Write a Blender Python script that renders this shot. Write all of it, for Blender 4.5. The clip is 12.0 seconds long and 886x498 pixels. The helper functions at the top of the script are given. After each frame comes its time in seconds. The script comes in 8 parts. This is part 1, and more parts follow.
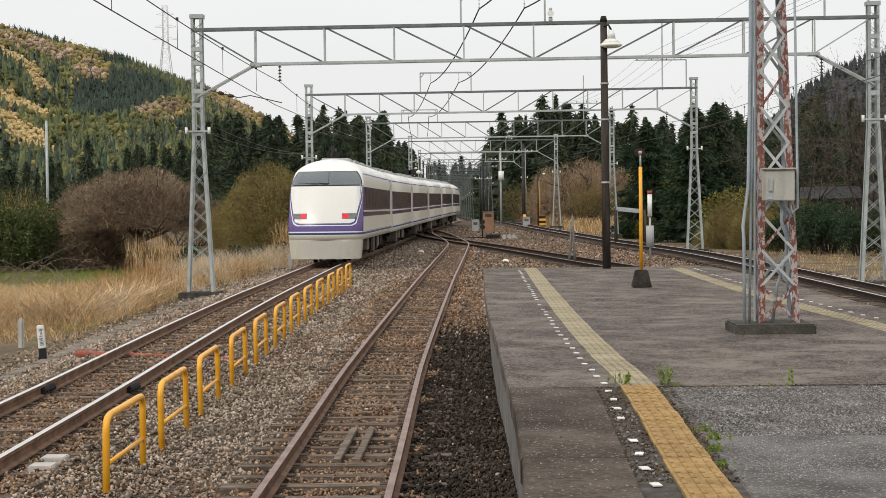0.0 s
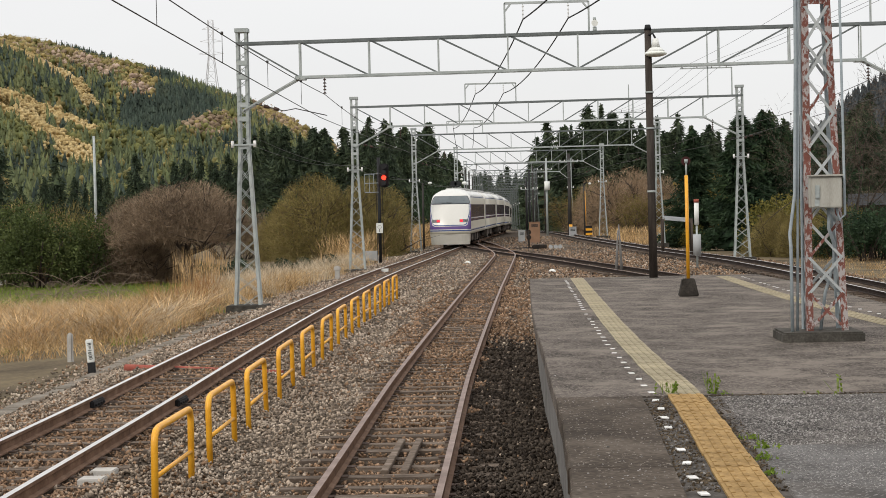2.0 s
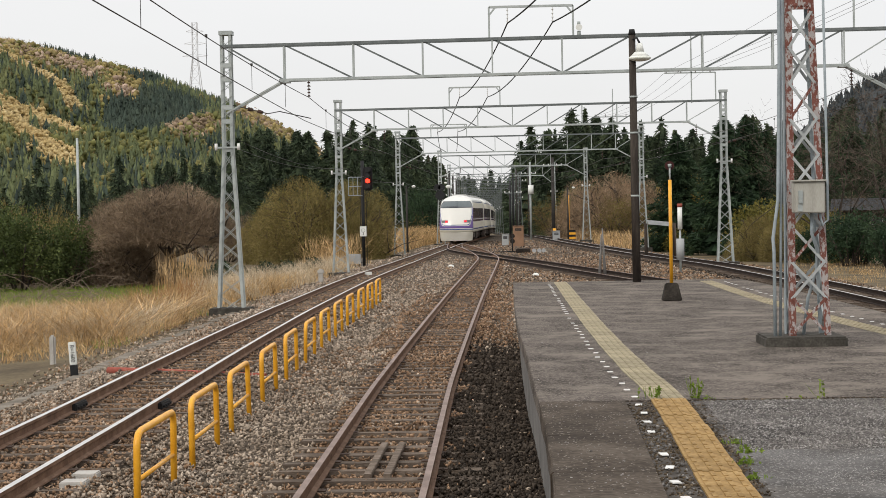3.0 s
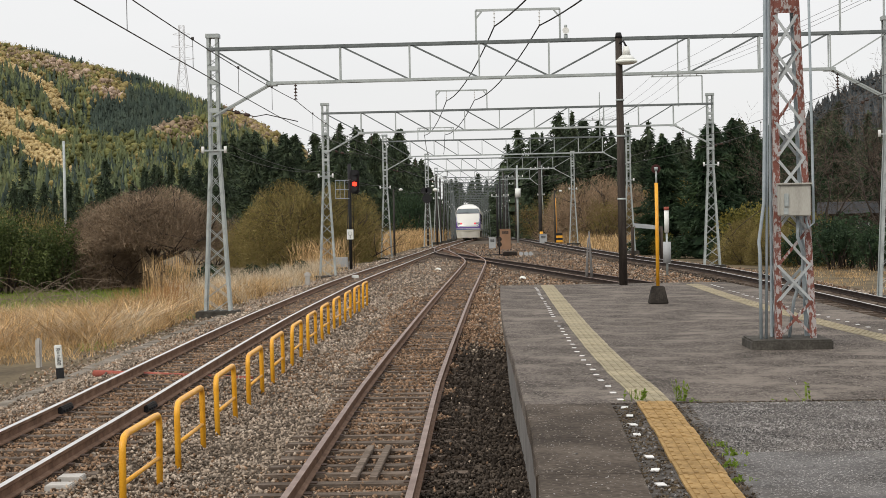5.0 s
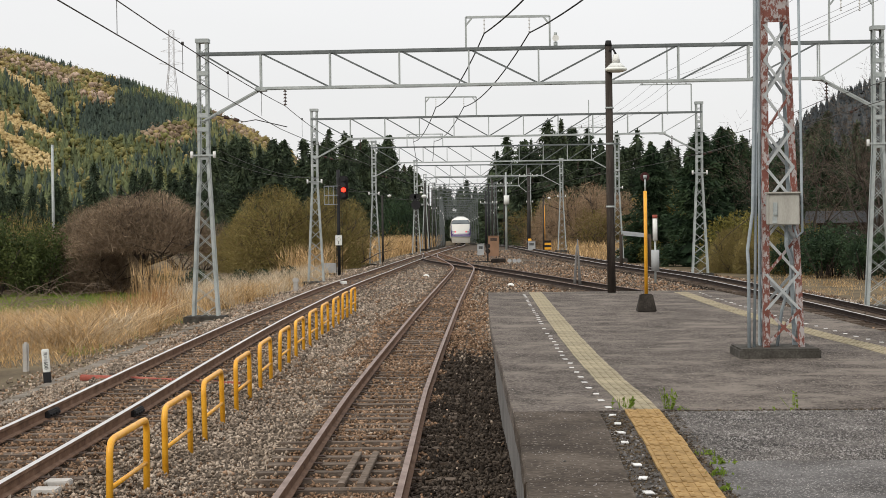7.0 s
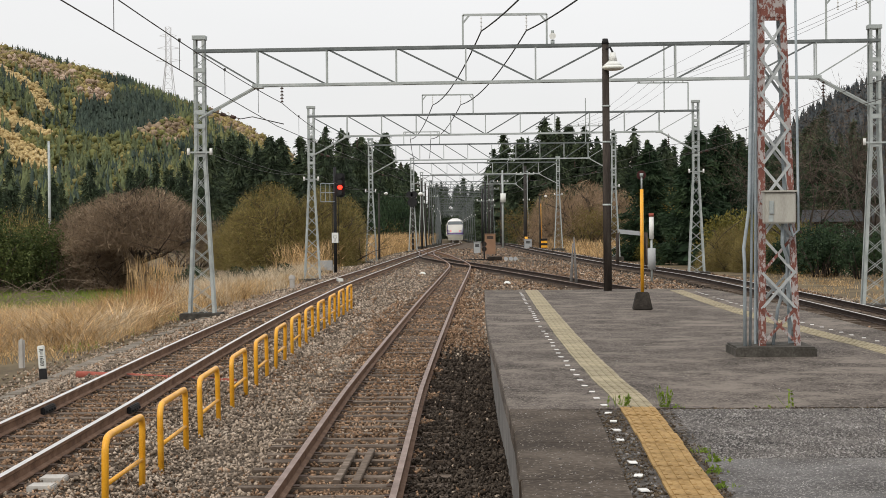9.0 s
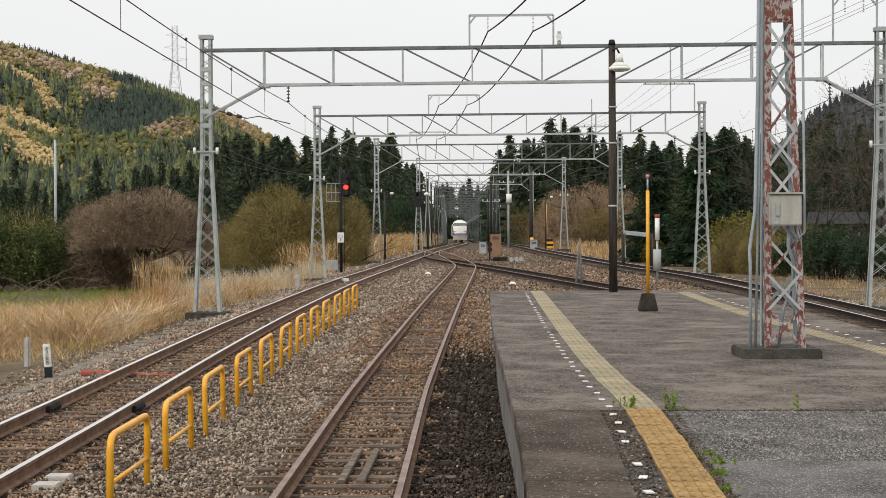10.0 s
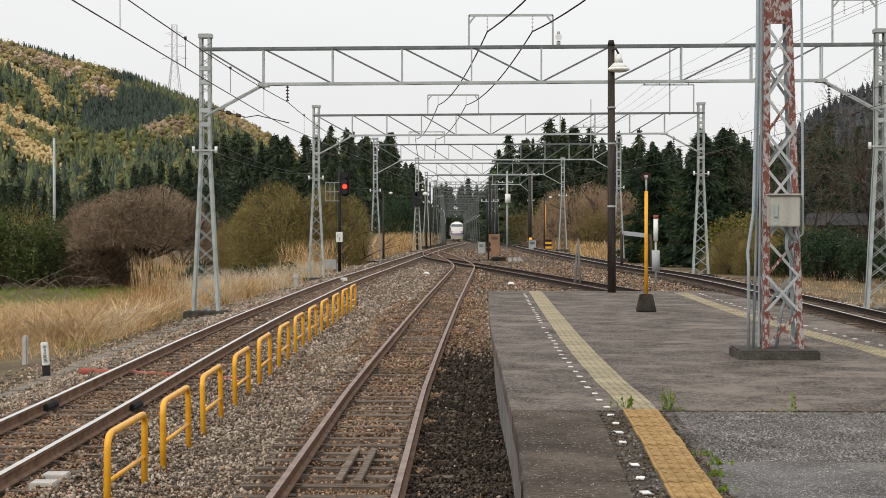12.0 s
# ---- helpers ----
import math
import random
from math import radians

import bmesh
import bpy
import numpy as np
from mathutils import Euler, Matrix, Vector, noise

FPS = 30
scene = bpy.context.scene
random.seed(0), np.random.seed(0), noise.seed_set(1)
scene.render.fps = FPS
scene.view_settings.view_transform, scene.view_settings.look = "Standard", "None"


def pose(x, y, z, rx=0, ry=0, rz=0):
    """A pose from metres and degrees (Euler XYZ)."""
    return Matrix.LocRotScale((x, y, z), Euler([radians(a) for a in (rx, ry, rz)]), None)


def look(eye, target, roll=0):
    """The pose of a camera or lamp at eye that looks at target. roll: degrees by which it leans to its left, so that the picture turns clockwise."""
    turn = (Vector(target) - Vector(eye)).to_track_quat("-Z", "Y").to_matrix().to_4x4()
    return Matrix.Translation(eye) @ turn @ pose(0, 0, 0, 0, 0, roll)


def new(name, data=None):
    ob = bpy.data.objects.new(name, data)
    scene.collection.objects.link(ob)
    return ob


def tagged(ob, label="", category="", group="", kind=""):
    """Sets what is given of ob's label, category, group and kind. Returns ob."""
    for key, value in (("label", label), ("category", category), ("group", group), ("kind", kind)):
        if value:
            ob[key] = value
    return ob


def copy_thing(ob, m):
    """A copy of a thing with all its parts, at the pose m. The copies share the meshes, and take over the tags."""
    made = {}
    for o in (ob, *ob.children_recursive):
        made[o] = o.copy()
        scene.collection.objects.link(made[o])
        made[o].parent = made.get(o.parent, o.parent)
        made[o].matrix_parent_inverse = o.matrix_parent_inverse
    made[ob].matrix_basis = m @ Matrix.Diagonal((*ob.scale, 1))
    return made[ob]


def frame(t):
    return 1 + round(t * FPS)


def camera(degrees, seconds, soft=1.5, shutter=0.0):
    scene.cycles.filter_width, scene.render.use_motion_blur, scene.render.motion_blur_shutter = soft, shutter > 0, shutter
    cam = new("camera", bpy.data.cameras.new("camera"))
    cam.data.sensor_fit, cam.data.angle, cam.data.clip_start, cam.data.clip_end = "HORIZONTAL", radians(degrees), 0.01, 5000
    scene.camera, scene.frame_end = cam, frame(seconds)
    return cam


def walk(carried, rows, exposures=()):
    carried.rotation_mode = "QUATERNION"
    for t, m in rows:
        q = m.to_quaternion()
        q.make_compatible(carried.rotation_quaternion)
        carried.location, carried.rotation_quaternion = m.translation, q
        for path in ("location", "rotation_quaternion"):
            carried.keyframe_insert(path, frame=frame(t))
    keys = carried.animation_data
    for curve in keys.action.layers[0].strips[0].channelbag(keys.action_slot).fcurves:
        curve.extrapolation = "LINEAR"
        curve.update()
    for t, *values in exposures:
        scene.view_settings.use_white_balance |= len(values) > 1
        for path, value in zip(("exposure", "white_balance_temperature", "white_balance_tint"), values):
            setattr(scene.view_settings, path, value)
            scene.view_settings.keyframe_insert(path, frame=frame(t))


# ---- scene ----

# ---------------------------------------------------------------- camera
# World: y runs along the middle track, z = 0 is the top of the rails.
LENS = 27.96
cam = camera(LENS, 12.0, soft=0.75)
ROWS = [
    (0, -0.0164, -0.0034, 2.5146, 88.3777, 0.6988, 1.3019),
    (0.5, -0.0090, -0.0018, 2.5171, 88.5794, 1.0687, 1.1971),
    (1, -0.0074, -0.0019, 2.5115, 88.7450, 1.2781, 1.5753),
    (1.5, -0.0037, -0.0005, 2.5152, 88.7234, 1.3657, 2.4059),
    (2, -0.0046, -0.0007, 2.5111, 88.7594, 1.3046, 2.7878),
    (2.5, -0.0066, 0.0005, 2.5134, 88.8148, 1.1938, 2.4791),
    (4.5, -0.0027, -0.0002, 2.5115, 88.9309, 1.0185, 2.0526),
    (5, 0.0026, -0.0006, 2.5097, 88.9560, 1.0590, 1.8481),
    (5.5, -0.0028, -0.0002, 2.5101, 89.0208, 1.0653, 1.6933),
    (6, -0.0037, 0.0002, 2.5110, 89.0929, 0.9195, 1.7403),
    (6.5, -0.0087, 0.0023, 2.5111, 89.1705, 0.7671, 1.6433),
    (7, -0.0040, 0.0005, 2.5111, 89.1594, 0.6758, 1.4777),
    (9, -0.0018, 0.0002, 2.5067, 89.0886, 0.5057, 1.3662),
    (9.5, -0.0020, -0.0007, 2.5094, 89.0828, 0.3956, 1.5237),
    (10, -0.0035, 0.0002, 2.5097, 89.0963, 0.2425, 1.5489),
    (10.5, -0.0049, -0.0002, 2.5098, 89.0682, 0.1335, 1.5004),
    (11, -0.0016, -0.0017, 2.5105, 89.0346, 0.0039, 1.5082),
    (11.5, 0.0000, -0.0000, 2.5102, 89.0625, 0.0005, 1.5094),
    (12, -0.0000, 0.0000, 2.5100, 89.0906, -0.0000, 1.5093),
]
walk(cam, [(t, pose(x, y, z, rx, ry, rz)) for t, x, y, z, rx, ry, rz in ROWS])

# ---------------------------------------------------------------- light
SUN_EL, SUN_AZ = 38.0, 215.0
SKY_LEVEL = 0.89


def overcast_world():
    """An overcast sky: a weak clear sky behind a cloud sheet that is brighter overhead."""
    w = bpy.data.worlds.new("sky")
    w.use_nodes = True
    scene.world = w
    n, l = w.node_tree.nodes, w.node_tree.links
    n.clear()
    out = n.new("ShaderNodeOutputWorld")
    sky = n.new("ShaderNodeTexSky")
    sky.sky_type, sky.sun_disc = "NISHITA", False
    sky.sun_elevation, sky.sun_rotation = radians(SUN_EL), radians(SUN_AZ)
    bg1 = n.new("ShaderNodeBackground")
    bg1.inputs[1].default_value = 0.05
    l.new(sky.outputs[0], bg1.inputs[0])
    co = n.new("ShaderNodeTexCoord")
    sep = n.new("ShaderNodeSeparateXYZ")
    l.new(co.outputs["Generated"], sep.inputs[0])
    up = n.new("ShaderNodeMapRange")
    up.inputs[1].default_value, up.inputs[2].default_value = 0.0, 1.0
    up.inputs[3].default_value, up.inputs[4].default_value = 1.0, 1.9
    l.new(sep.outputs[2], up.inputs[0])
    nz = n.new("ShaderNodeTexNoise")
    nz.inputs["Scale"].default_value, nz.inputs["Detail"].default_value = 3.0, 4.0
    mp = n.new("ShaderNodeMapping")
    mp.inputs["Scale"].default_value = (1, 1, 3.5)
    l.new(co.outputs["Generated"], mp.inputs[0])
    l.new(mp.outputs[0], nz.inputs["Vector"])
    rg = n.new("ShaderNodeMapRange")
    rg.inputs[1].default_value, rg.inputs[2].default_value = 0.3, 0.7
    rg.inputs[3].default_value, rg.inputs[4].default_value = 0.97, 1.02
    l.new(nz.outputs[0], rg.inputs[0])
    mu = n.new("ShaderNodeMath")
    mu.operation = "MULTIPLY"
    l.new(up.outputs[0], mu.inputs[0])
    l.new(rg.outputs[0], mu.inputs[1])
    m2 = n.new("ShaderNodeMath")
    m2.operation = "MULTIPLY"
    m2.inputs[1].default_value = SKY_LEVEL
    l.new(mu.outputs[0], m2.inputs[0])
    bg2 = n.new("ShaderNodeBackground")
    bg2.inputs[0].default_value = (1.005, 1.0, 1.0, 1)
    l.new(m2.outputs[0], bg2.inputs[1])
    add = n.new("ShaderNodeMixShader")
    add.inputs[0].default_value = 0.88
    l.new(bg1.outputs[0], add.inputs[1])
    l.new(bg2.outputs[0], add.inputs[2])
    l.new(add.outputs[0], out.inputs[0])


overcast_world()
sun = new("sun", bpy.data.lights.new("sun", "SUN"))
sun.data.energy, sun.data.angle, sun.data.color = 1.5, radians(16), (1.0, 0.93, 0.84)
_e, _a = radians(SUN_EL), radians(SUN_AZ)
sun.matrix_world = look((0, 0, 60), Vector((0, 0, 60)) - Vector((math.sin(_a) * math.cos(_e), math.cos(_a) * math.cos(_e), math.sin(_e))))
scene.view_settings.exposure = 0.0


# ---------------------------------------------------------------- materials
def mat(name, stops, scale=6.0, fine=60.0, rough=0.8, metal=0.0, bump=0.3, bump_dist=0.01, fine_mix=0.35, stretch=(1, 1, 1), island=0.0, obj_random=0.0, spec=0.12, span=(0.3, 0.7)):
    """A worn surface: a colour ramp over coarse noise, broken up by fine noise, with relief. island / obj_random: lightness spread from piece to piece."""
    m = bpy.data.materials.new(name)
    m.use_nodes = True
    n, l = m.node_tree.nodes, m.node_tree.links
    p = n["Principled BSDF"]
    p.inputs["Roughness"].default_value, p.inputs["Metallic"].default_value = rough, metal
    p.inputs["Specular IOR Level"].default_value = spec
    co = n.new("ShaderNodeTexCoord")
    mp = n.new("ShaderNodeMapping")
    mp.inputs["Scale"].default_value = stretch
    geo = n.new("ShaderNodeNewGeometry")
    l.new(geo.outputs["Position"] if obj_random == 0 else co.outputs["Object"], mp.inputs[0])
    a = n.new("ShaderNodeTexNoise")
    a.inputs["Scale"].default_value, a.inputs["Detail"].default_value = scale, 5.0
    b = n.new("ShaderNodeTexNoise")
    b.inputs["Scale"].default_value, b.inputs["Detail"].default_value = fine, 3.0
    l.new(mp.outputs[0], a.inputs["Vector"])
    l.new(mp.outputs[0], b.inputs["Vector"])
    mix = n.new("ShaderNodeMix")
    mix.inputs[0].default_value = fine_mix
    l.new(a.outputs[0], mix.inputs[2])
    l.new(b.outputs[0], mix.inputs[3])
    ramp = n.new("ShaderNodeValToRGB")
    lo, hi = span
    els = ramp.color_ramp.elements
    while len(els) < len(stops):
        els.new(0.5)
    for i, c in enumerate(stops):
        els[i].position = lo + (hi - lo) * i / max(1, len(stops) - 1)
        els[i].color = (*c, 1)
    l.new(mix.outputs[0], ramp.inputs[0])
    col = ramp.outputs[0]
    spread = island or obj_random
    if spread:
        hs = n.new("ShaderNodeHueSaturation")
        mr = n.new("ShaderNodeMapRange")
        mr.inputs[3].default_value, mr.inputs[4].default_value = 1 - spread, 1 + spread
        if island:
            l.new(geo.outputs["Random Per Island"], mr.inputs[0])
        else:
            oi = n.new("ShaderNodeObjectInfo")
            l.new(oi.outputs["Random"], mr.inputs[0])
        l.new(mr.outputs[0], hs.inputs["Value"])
        l.new(col, hs.inputs["Color"])
        col = hs.outputs[0]
    l.new(col, p.inputs["Base Color"])
    if bump:
        bp = n.new("ShaderNodeBump")
        bp.inputs["Strength"].default_value, bp.inputs["Distance"].default_value = bump, bump_dist
        l.new(mix.outputs[0], bp.inputs["Height"])
        l.new(bp.outputs[0], p.inputs["Normal"])
    return m


def glow(name, color, strength):
    m = bpy.data.materials.new(name)
    m.use_nodes = True
    p = m.node_tree.nodes["Principled BSDF"]
    p.inputs["Base Color"].default_value = (*color, 1)
    p.inputs["Emission Color"].default_value = (*color, 1)
    p.inputs["Emission Strength"].default_value = strength
    return m


M_SOIL = mat("soil", [(0.05, 0.038, 0.024), (0.11, 0.085, 0.052), (0.18, 0.14, 0.08)], 0.6, 9, 0.95)
M_GRAVEL = mat("ballast_bed", [(0.02, 0.015, 0.011), (0.085, 0.065, 0.048), (0.2, 0.16, 0.122)], 14, 40, 0.95, bump=1.0, bump_dist=0.05, fine_mix=0.5)
M_STONE = mat("ballast_stone", [(0.15, 0.117, 0.087), (0.27, 0.216, 0.166), (0.42, 0.352, 0.282)], 0.9, 30, 0.9, island=0.7, bump=0.2)
M_STONE_RUST = mat("rusty_ballast_stone", [(0.12, 0.071, 0.041), (0.212, 0.134, 0.083), (0.325, 0.222, 0.148)], 0.8, 30, 0.9, island=0.6, bump=0.2)
M_STONE_DARK = mat("dark_ballast_stone", [(0.022, 0.017, 0.013), (0.046, 0.036, 0.028), (0.085, 0.069, 0.055)], 1.2, 30, 0.9, island=0.6, bump=0.2)
M_RAIL_SIDE = mat("rusty_rail", [(0.085, 0.05, 0.033), (0.165, 0.099, 0.066), (0.25, 0.16, 0.11)], 4, 40, 0.8, bump=0.3)
M_RAIL_TOP = mat("polished_rail_head", [(0.55, 0.53, 0.51), (0.7, 0.68, 0.66)], 3, 30, 0.4, metal=0.85, bump=0.05, spec=0.5)
M_RAIL_DULL = mat("dull_rail_head", [(0.13, 0.086, 0.067), (0.205, 0.145, 0.12), (0.31, 0.235, 0.2)], 3, 30, 0.5, metal=0.2, bump=0.1)
M_SLEEPER = mat("weathered_sleeper", [(0.045, 0.033, 0.025), (0.115, 0.088, 0.068), (0.25, 0.205, 0.168)], 3, 25, 0.9, stretch=(1, 6, 6), obj_random=0.25, bump=0.6)
M_CONCRETE = mat("old_concrete", [(0.09, 0.085, 0.08), (0.15, 0.143, 0.135), (0.22, 0.21, 0.2)], 2.2, 40, 0.92, bump=0.4)
M_GALV = mat("galvanised_steel", [(0.26, 0.285, 0.28), (0.36, 0.39, 0.38), (0.46, 0.485, 0.475)], 2.5, 30, 0.55, metal=0.15, bump=0.1)
M_YELLOW = mat("yellow_paint", [(0.55, 0.24, 0.012), (0.72, 0.34, 0.02), (0.76, 0.4, 0.04)], 5, 60, 0.4, bump=0.05, spec=0.4)
M_TRAIN = mat("train_white_paint", [(0.64, 0.63, 0.585), (0.69, 0.68, 0.635)], 0.7, 9, 0.25, bump=0.0, obj_random=0.02, spec=0.4)
M_HILL = mat("hill_soil", [(0.16, 0.12, 0.045), (0.26, 0.19, 0.075), (0.36, 0.27, 0.12)], 0.02, 0.2, 0.95)


# ---------------------------------------------------------------- mesh helpers
def part(name, bm, material, parent=None, label="", smooth=False):
    me = bpy.data.meshes.new(name)
    bm.normal_update()
    bm.to_mesh(me)
    bm.free()
    return mesh_part(name, me, material, parent, label, smooth)


def mesh_part(name, me, material, parent=None, label="", smooth=False):
    for m in material if isinstance(material, (list, tuple)) else [material]:
        me.materials.append(m)
    if smooth:
        me.shade_smooth()
    ob = new(name, me)
    if parent:
        ob.parent = parent
    if label:
        ob["label"] = label
    return ob


def empty(name, x=0, y=0, z=0, rz=0):
    ob = new(name)
    ob.empty_display_size = 0.2
    ob.matrix_basis = pose(x, y, z, 0, 0, rz)
    return ob


def box(bm, x0, x1, y0, y1, z0, z1, bevel=0.0, mi=0):
    """An axis box in bm."""
    r = bmesh.ops.create_cube(bm, size=1.0)
    vs = r["verts"]
    for v in vs:
        v.co = Vector(((x0 + x1) / 2 + v.co.x * (x1 - x0), (y0 + y1) / 2 + v.co.y * (y1 - y0), (z0 + z1) / 2 + v.co.z * (z1 - z0)))
    for f in {f for v in vs for f in v.link_faces}:
        f.material_index = mi
    if bevel:
        bmesh.ops.bevel(bm, geom=list({e for v in vs for e in v.link_edges}), offset=bevel, segments=2, affect="EDGES")
    return vs


def bar(bm, a, b, w, h=None, mi=0):
    """A rectangular bar from a to b."""
    a, b = Vector(a), Vector(b)
    d = b - a
    h = h or w
    q = d.to_track_quat("Z", "Y").to_matrix().to_4x4()
    m = Matrix.Translation((a + b) / 2) @ q @ Matrix.Diagonal((w, h, d.length, 1))
    r = bmesh.ops.create_cube(bm, size=1.0, matrix=m)
    for f in {f for v in r["verts"] for f in v.link_faces}:
        f.material_index = mi


def rod(bm, a, b, r1, r2=None, seg=10, mi=0):
    a, b = Vector(a), Vector(b)
    d = b - a
    m = Matrix.Translation((a + b) / 2) @ d.to_track_quat("Z", "Y").to_matrix().to_4x4()
    r = bmesh.ops.create_cone(bm, cap_ends=True, segments=seg, radius1=r1, radius2=r1 if r2 is None else r2, depth=d.length, matrix=m)
    for f in {f for v in r["verts"] for f in v.link_faces}:
        f.material_index = mi
        f.smooth = len(f.verts) == 4


def sweep(bm, pts, r, seg=8, mi=0):
    """A round tube along a polyline."""
    rings = []
    pts = [Vector(p) for p in pts]
    u = None
    for i, p in enumerate(pts):
        t = (pts[min(i + 1, len(pts) - 1)] - pts[max(i - 1, 0)]).normalized()
        if u is None or (u - t * u.dot(t)).length < 0.05:
            u = t.cross(Vector((0, 0, 1)) if abs(t.z) < 0.95 else Vector((1, 0, 0)))
        u = (u - t * u.dot(t)).normalized()
        v = t.cross(u)
        rr = r[i] if isinstance(r, (list, tuple)) else r
        rings.append([bm.verts.new(p + rr * (math.cos(k * math.tau / seg) * u + math.sin(k * math.tau / seg) * v)) for k in range(seg)])
    for a, b in zip(rings, rings[1:]):
        for k in range(seg):
            f = bm.faces.new((a[k], a[(k + 1) % seg], b[(k + 1) % seg], b[k]))
            f.material_index, f.smooth = mi, True
    bm.faces.new(rings[0][::-1]).material_index = mi
    bm.faces.new(rings[-1]).material_index = mi


def angle_bar(bm, pts, leg, sx, sy, t=0.012):
    """An L-shaped steel section along a polyline, its flanges turned towards sx, sy."""
    prof = [(0, 0), (leg, 0), (leg, t), (t, t), (t, leg), (0, leg)]
    rings = [[bm.verts.new(Vector(p) + Vector((-sx * a, -sy * b, 0))) for a, b in prof] for p in pts]
    for a, b in zip(rings, rings[1:]):
        for k in range(6):
            bm.faces.new((a[k], a[(k + 1) % 6], b[(k + 1) % 6], b[k]))
    bm.faces.new(rings[0][::-1])
    bm.faces.new(rings[-1])
    bmesh.ops.recalc_face_normals(bm, faces=bm.faces[:])


def strip(bm, sections, mi=0, closed=False):
    """Faces between cross-sections of equal length."""
    rings = [[bm.verts.new(p) for p in s] for s in sections]
    n = len(rings[0])
    for a, b in zip(rings, rings[1:]):
        for k in range(n if closed else n - 1):
            bm.faces.new((a[k], a[(k + 1) % n], b[(k + 1) % n], b[k])).material_index = mi
    return rings


def spline(table, y):
    """A smooth curve through a table of (y, value), by Catmull-Rom."""
    ys = [p[0] for p in table]
    if y <= ys[0]:
        return table[0][1]
    if y >= ys[-1]:
        s = (table[-1][1] - table[-2][1]) / (ys[-1] - ys[-2])
        return table[-1][1] + s * (y - ys[-1])
    i = max(k for k in range(len(ys)) if ys[k] <= y)
    i = min(i, len(ys) - 2)

    def slope(k):
        a, b = max(k - 1, 0), min(k + 1, len(ys) - 1)
        return (table[b][1] - table[a][1]) / (ys[b] - ys[a])

    h = ys[i + 1] - ys[i]
    u = (y - ys[i]) / h
    return ((2 * u**3 - 3 * u**2 + 1) * table[i][1] + (u**3 - 2 * u**2 + u) * h * slope(i)
            + (-2 * u**3 + 3 * u**2) * table[i + 1][1] + (u**3 - u**2) * h * slope(i + 1))


# ---------------------------------------------------------------- plan of the tracks
MAIN = [(-40, -4.4), (10, -5.05), (17, -5.18), (23, -5.3), (28, -5.44), (34, -5.59), (40, -5.71), (46, -5.8), (60, -5.96), (68, -6.05), (80, -6.05), (95, -5.96), (110, -5.75), (123, -5.52), (145, -5.0), (185, -4.0), (215, -3.75), (261, -4.15), (330, -5.7), (400, -7.4), (700, -14.6)]
MAIN_Z = [(-40, 0.0), (170, 0.0), (192, -0.08), (220, -0.3), (261, -0.66), (330, -1.3), (400, -1.82), (700, -4.0)]
MIDDLE = [(-40, -1.3), (12, -1.4), (17, -1.44), (22, -1.5), (27, -1.55), (42, -1.56), (57, -1.54), (66, -1.5), (88, -1.42), (100, -1.46), (111, -1.98), (120, -2.55), (128, -3.1), (140, -4.1), (150, -4.85)]
CROSS = [(44, 8.0), (67, 4.5), (91, 0.95), (100, -0.5), (111, -2.2), (125, -4.0), (148, -4.9)]
RIGHT = [(-40, 10.8), (46, 10.25), (79, 9.4), (100, 7.6), (125, 6.0), (150, 4.45), (200, 2.2), (260, 0.3), (330, -1.6)]


MAIN_LIFT = [(-40, 0.13), (45, 0.13), (60, 0.09), (75, 0.03), (95, -0.06), (125, -0.06), (160, 0.0), (700, 0.0)]


def lift_at(y):
    """How far the main line stands above the loop."""
    return float(np.interp(y, [p[0] for p in MAIN_LIFT], [p[1] for p in MAIN_LIFT]))


def main_at(y):
    return Vector((spline(MAIN, y), y, spline(MAIN_Z, y) + lift_at(y)))


def track_at(table, y):
    return Vector((spline(table, y), y, spline(MAIN_Z, y) + (lift_at(y) if table is MAIN else 0.0)))


def ys_between(a, b, step):
    n = max(1, round((b - a) / step))
    return [a + (b - a) * i / n for i in range(n + 1)]


# ---------------------------------------------------------------- ground
RNG = np.random.default_rng(7)


def ground_z(x, y):
    """Height of the earth: level by the tracks, lower in the field on the west side."""
    base = -0.42 + spline(MAIN_Z, y)
    left = spline(MAIN, y) - 3.4
    if x < left:
        base -= min(1.0, (left - x) / 4.0) * 0.3
    return base


def soft(a, b, v):
    u = min(1.0, max(0.0, (v - a) / (b - a)))
    return u * u * (3 - 2 * u)


RIDGE = [(-420, 82), (-300, 77), (-193, 69.5), (-170, 64), (-143, 57), (-126, 50.5), (-115, 46), (-104, 42.5), (-92, 35.5), (-80, 28), (-66, 18), (-52, 7), (-40, 0)]
RIDGE_E = [(95, 0), (125, 20), (154, 44), (170, 58), (188, 67), (205, 68), (240, 60), (330, 70), (460, 60)]


def hill_z(x, y):
    """Wooded hill west of the line."""
    z = spline(RIDGE, x) if x < -40 else 0.0
    gully = 1.0 + 0.16 * math.sin(x * 0.055 + y * 0.02) + 0.07 * math.sin(x * 0.13 - y * 0.05)
    return -1.5 + z * soft(330, 700, y + 12 * math.sin(x * 0.06)) * (1 + (gully - 1) * min(1.0, max(0.0, (640 - y) / 180))) * (1 - soft(740, 1000, y))


def hill_e_z(x, y):
    """Hill east of the line, farther off."""
    z = spline(RIDGE_E, x) if x > 95 else 0.0
    return -1.5 + z * soft(600, 900, y) * (1 - soft(940, 1300, y))


# Soil of the far hill, its colour greyed to stand for distance haze.
M_FARSOIL_HAZE = mat("hazed_far_soil", [(0.035, 0.04, 0.042), (0.06, 0.063, 0.064)], 0.05, 0.5, 0.95)


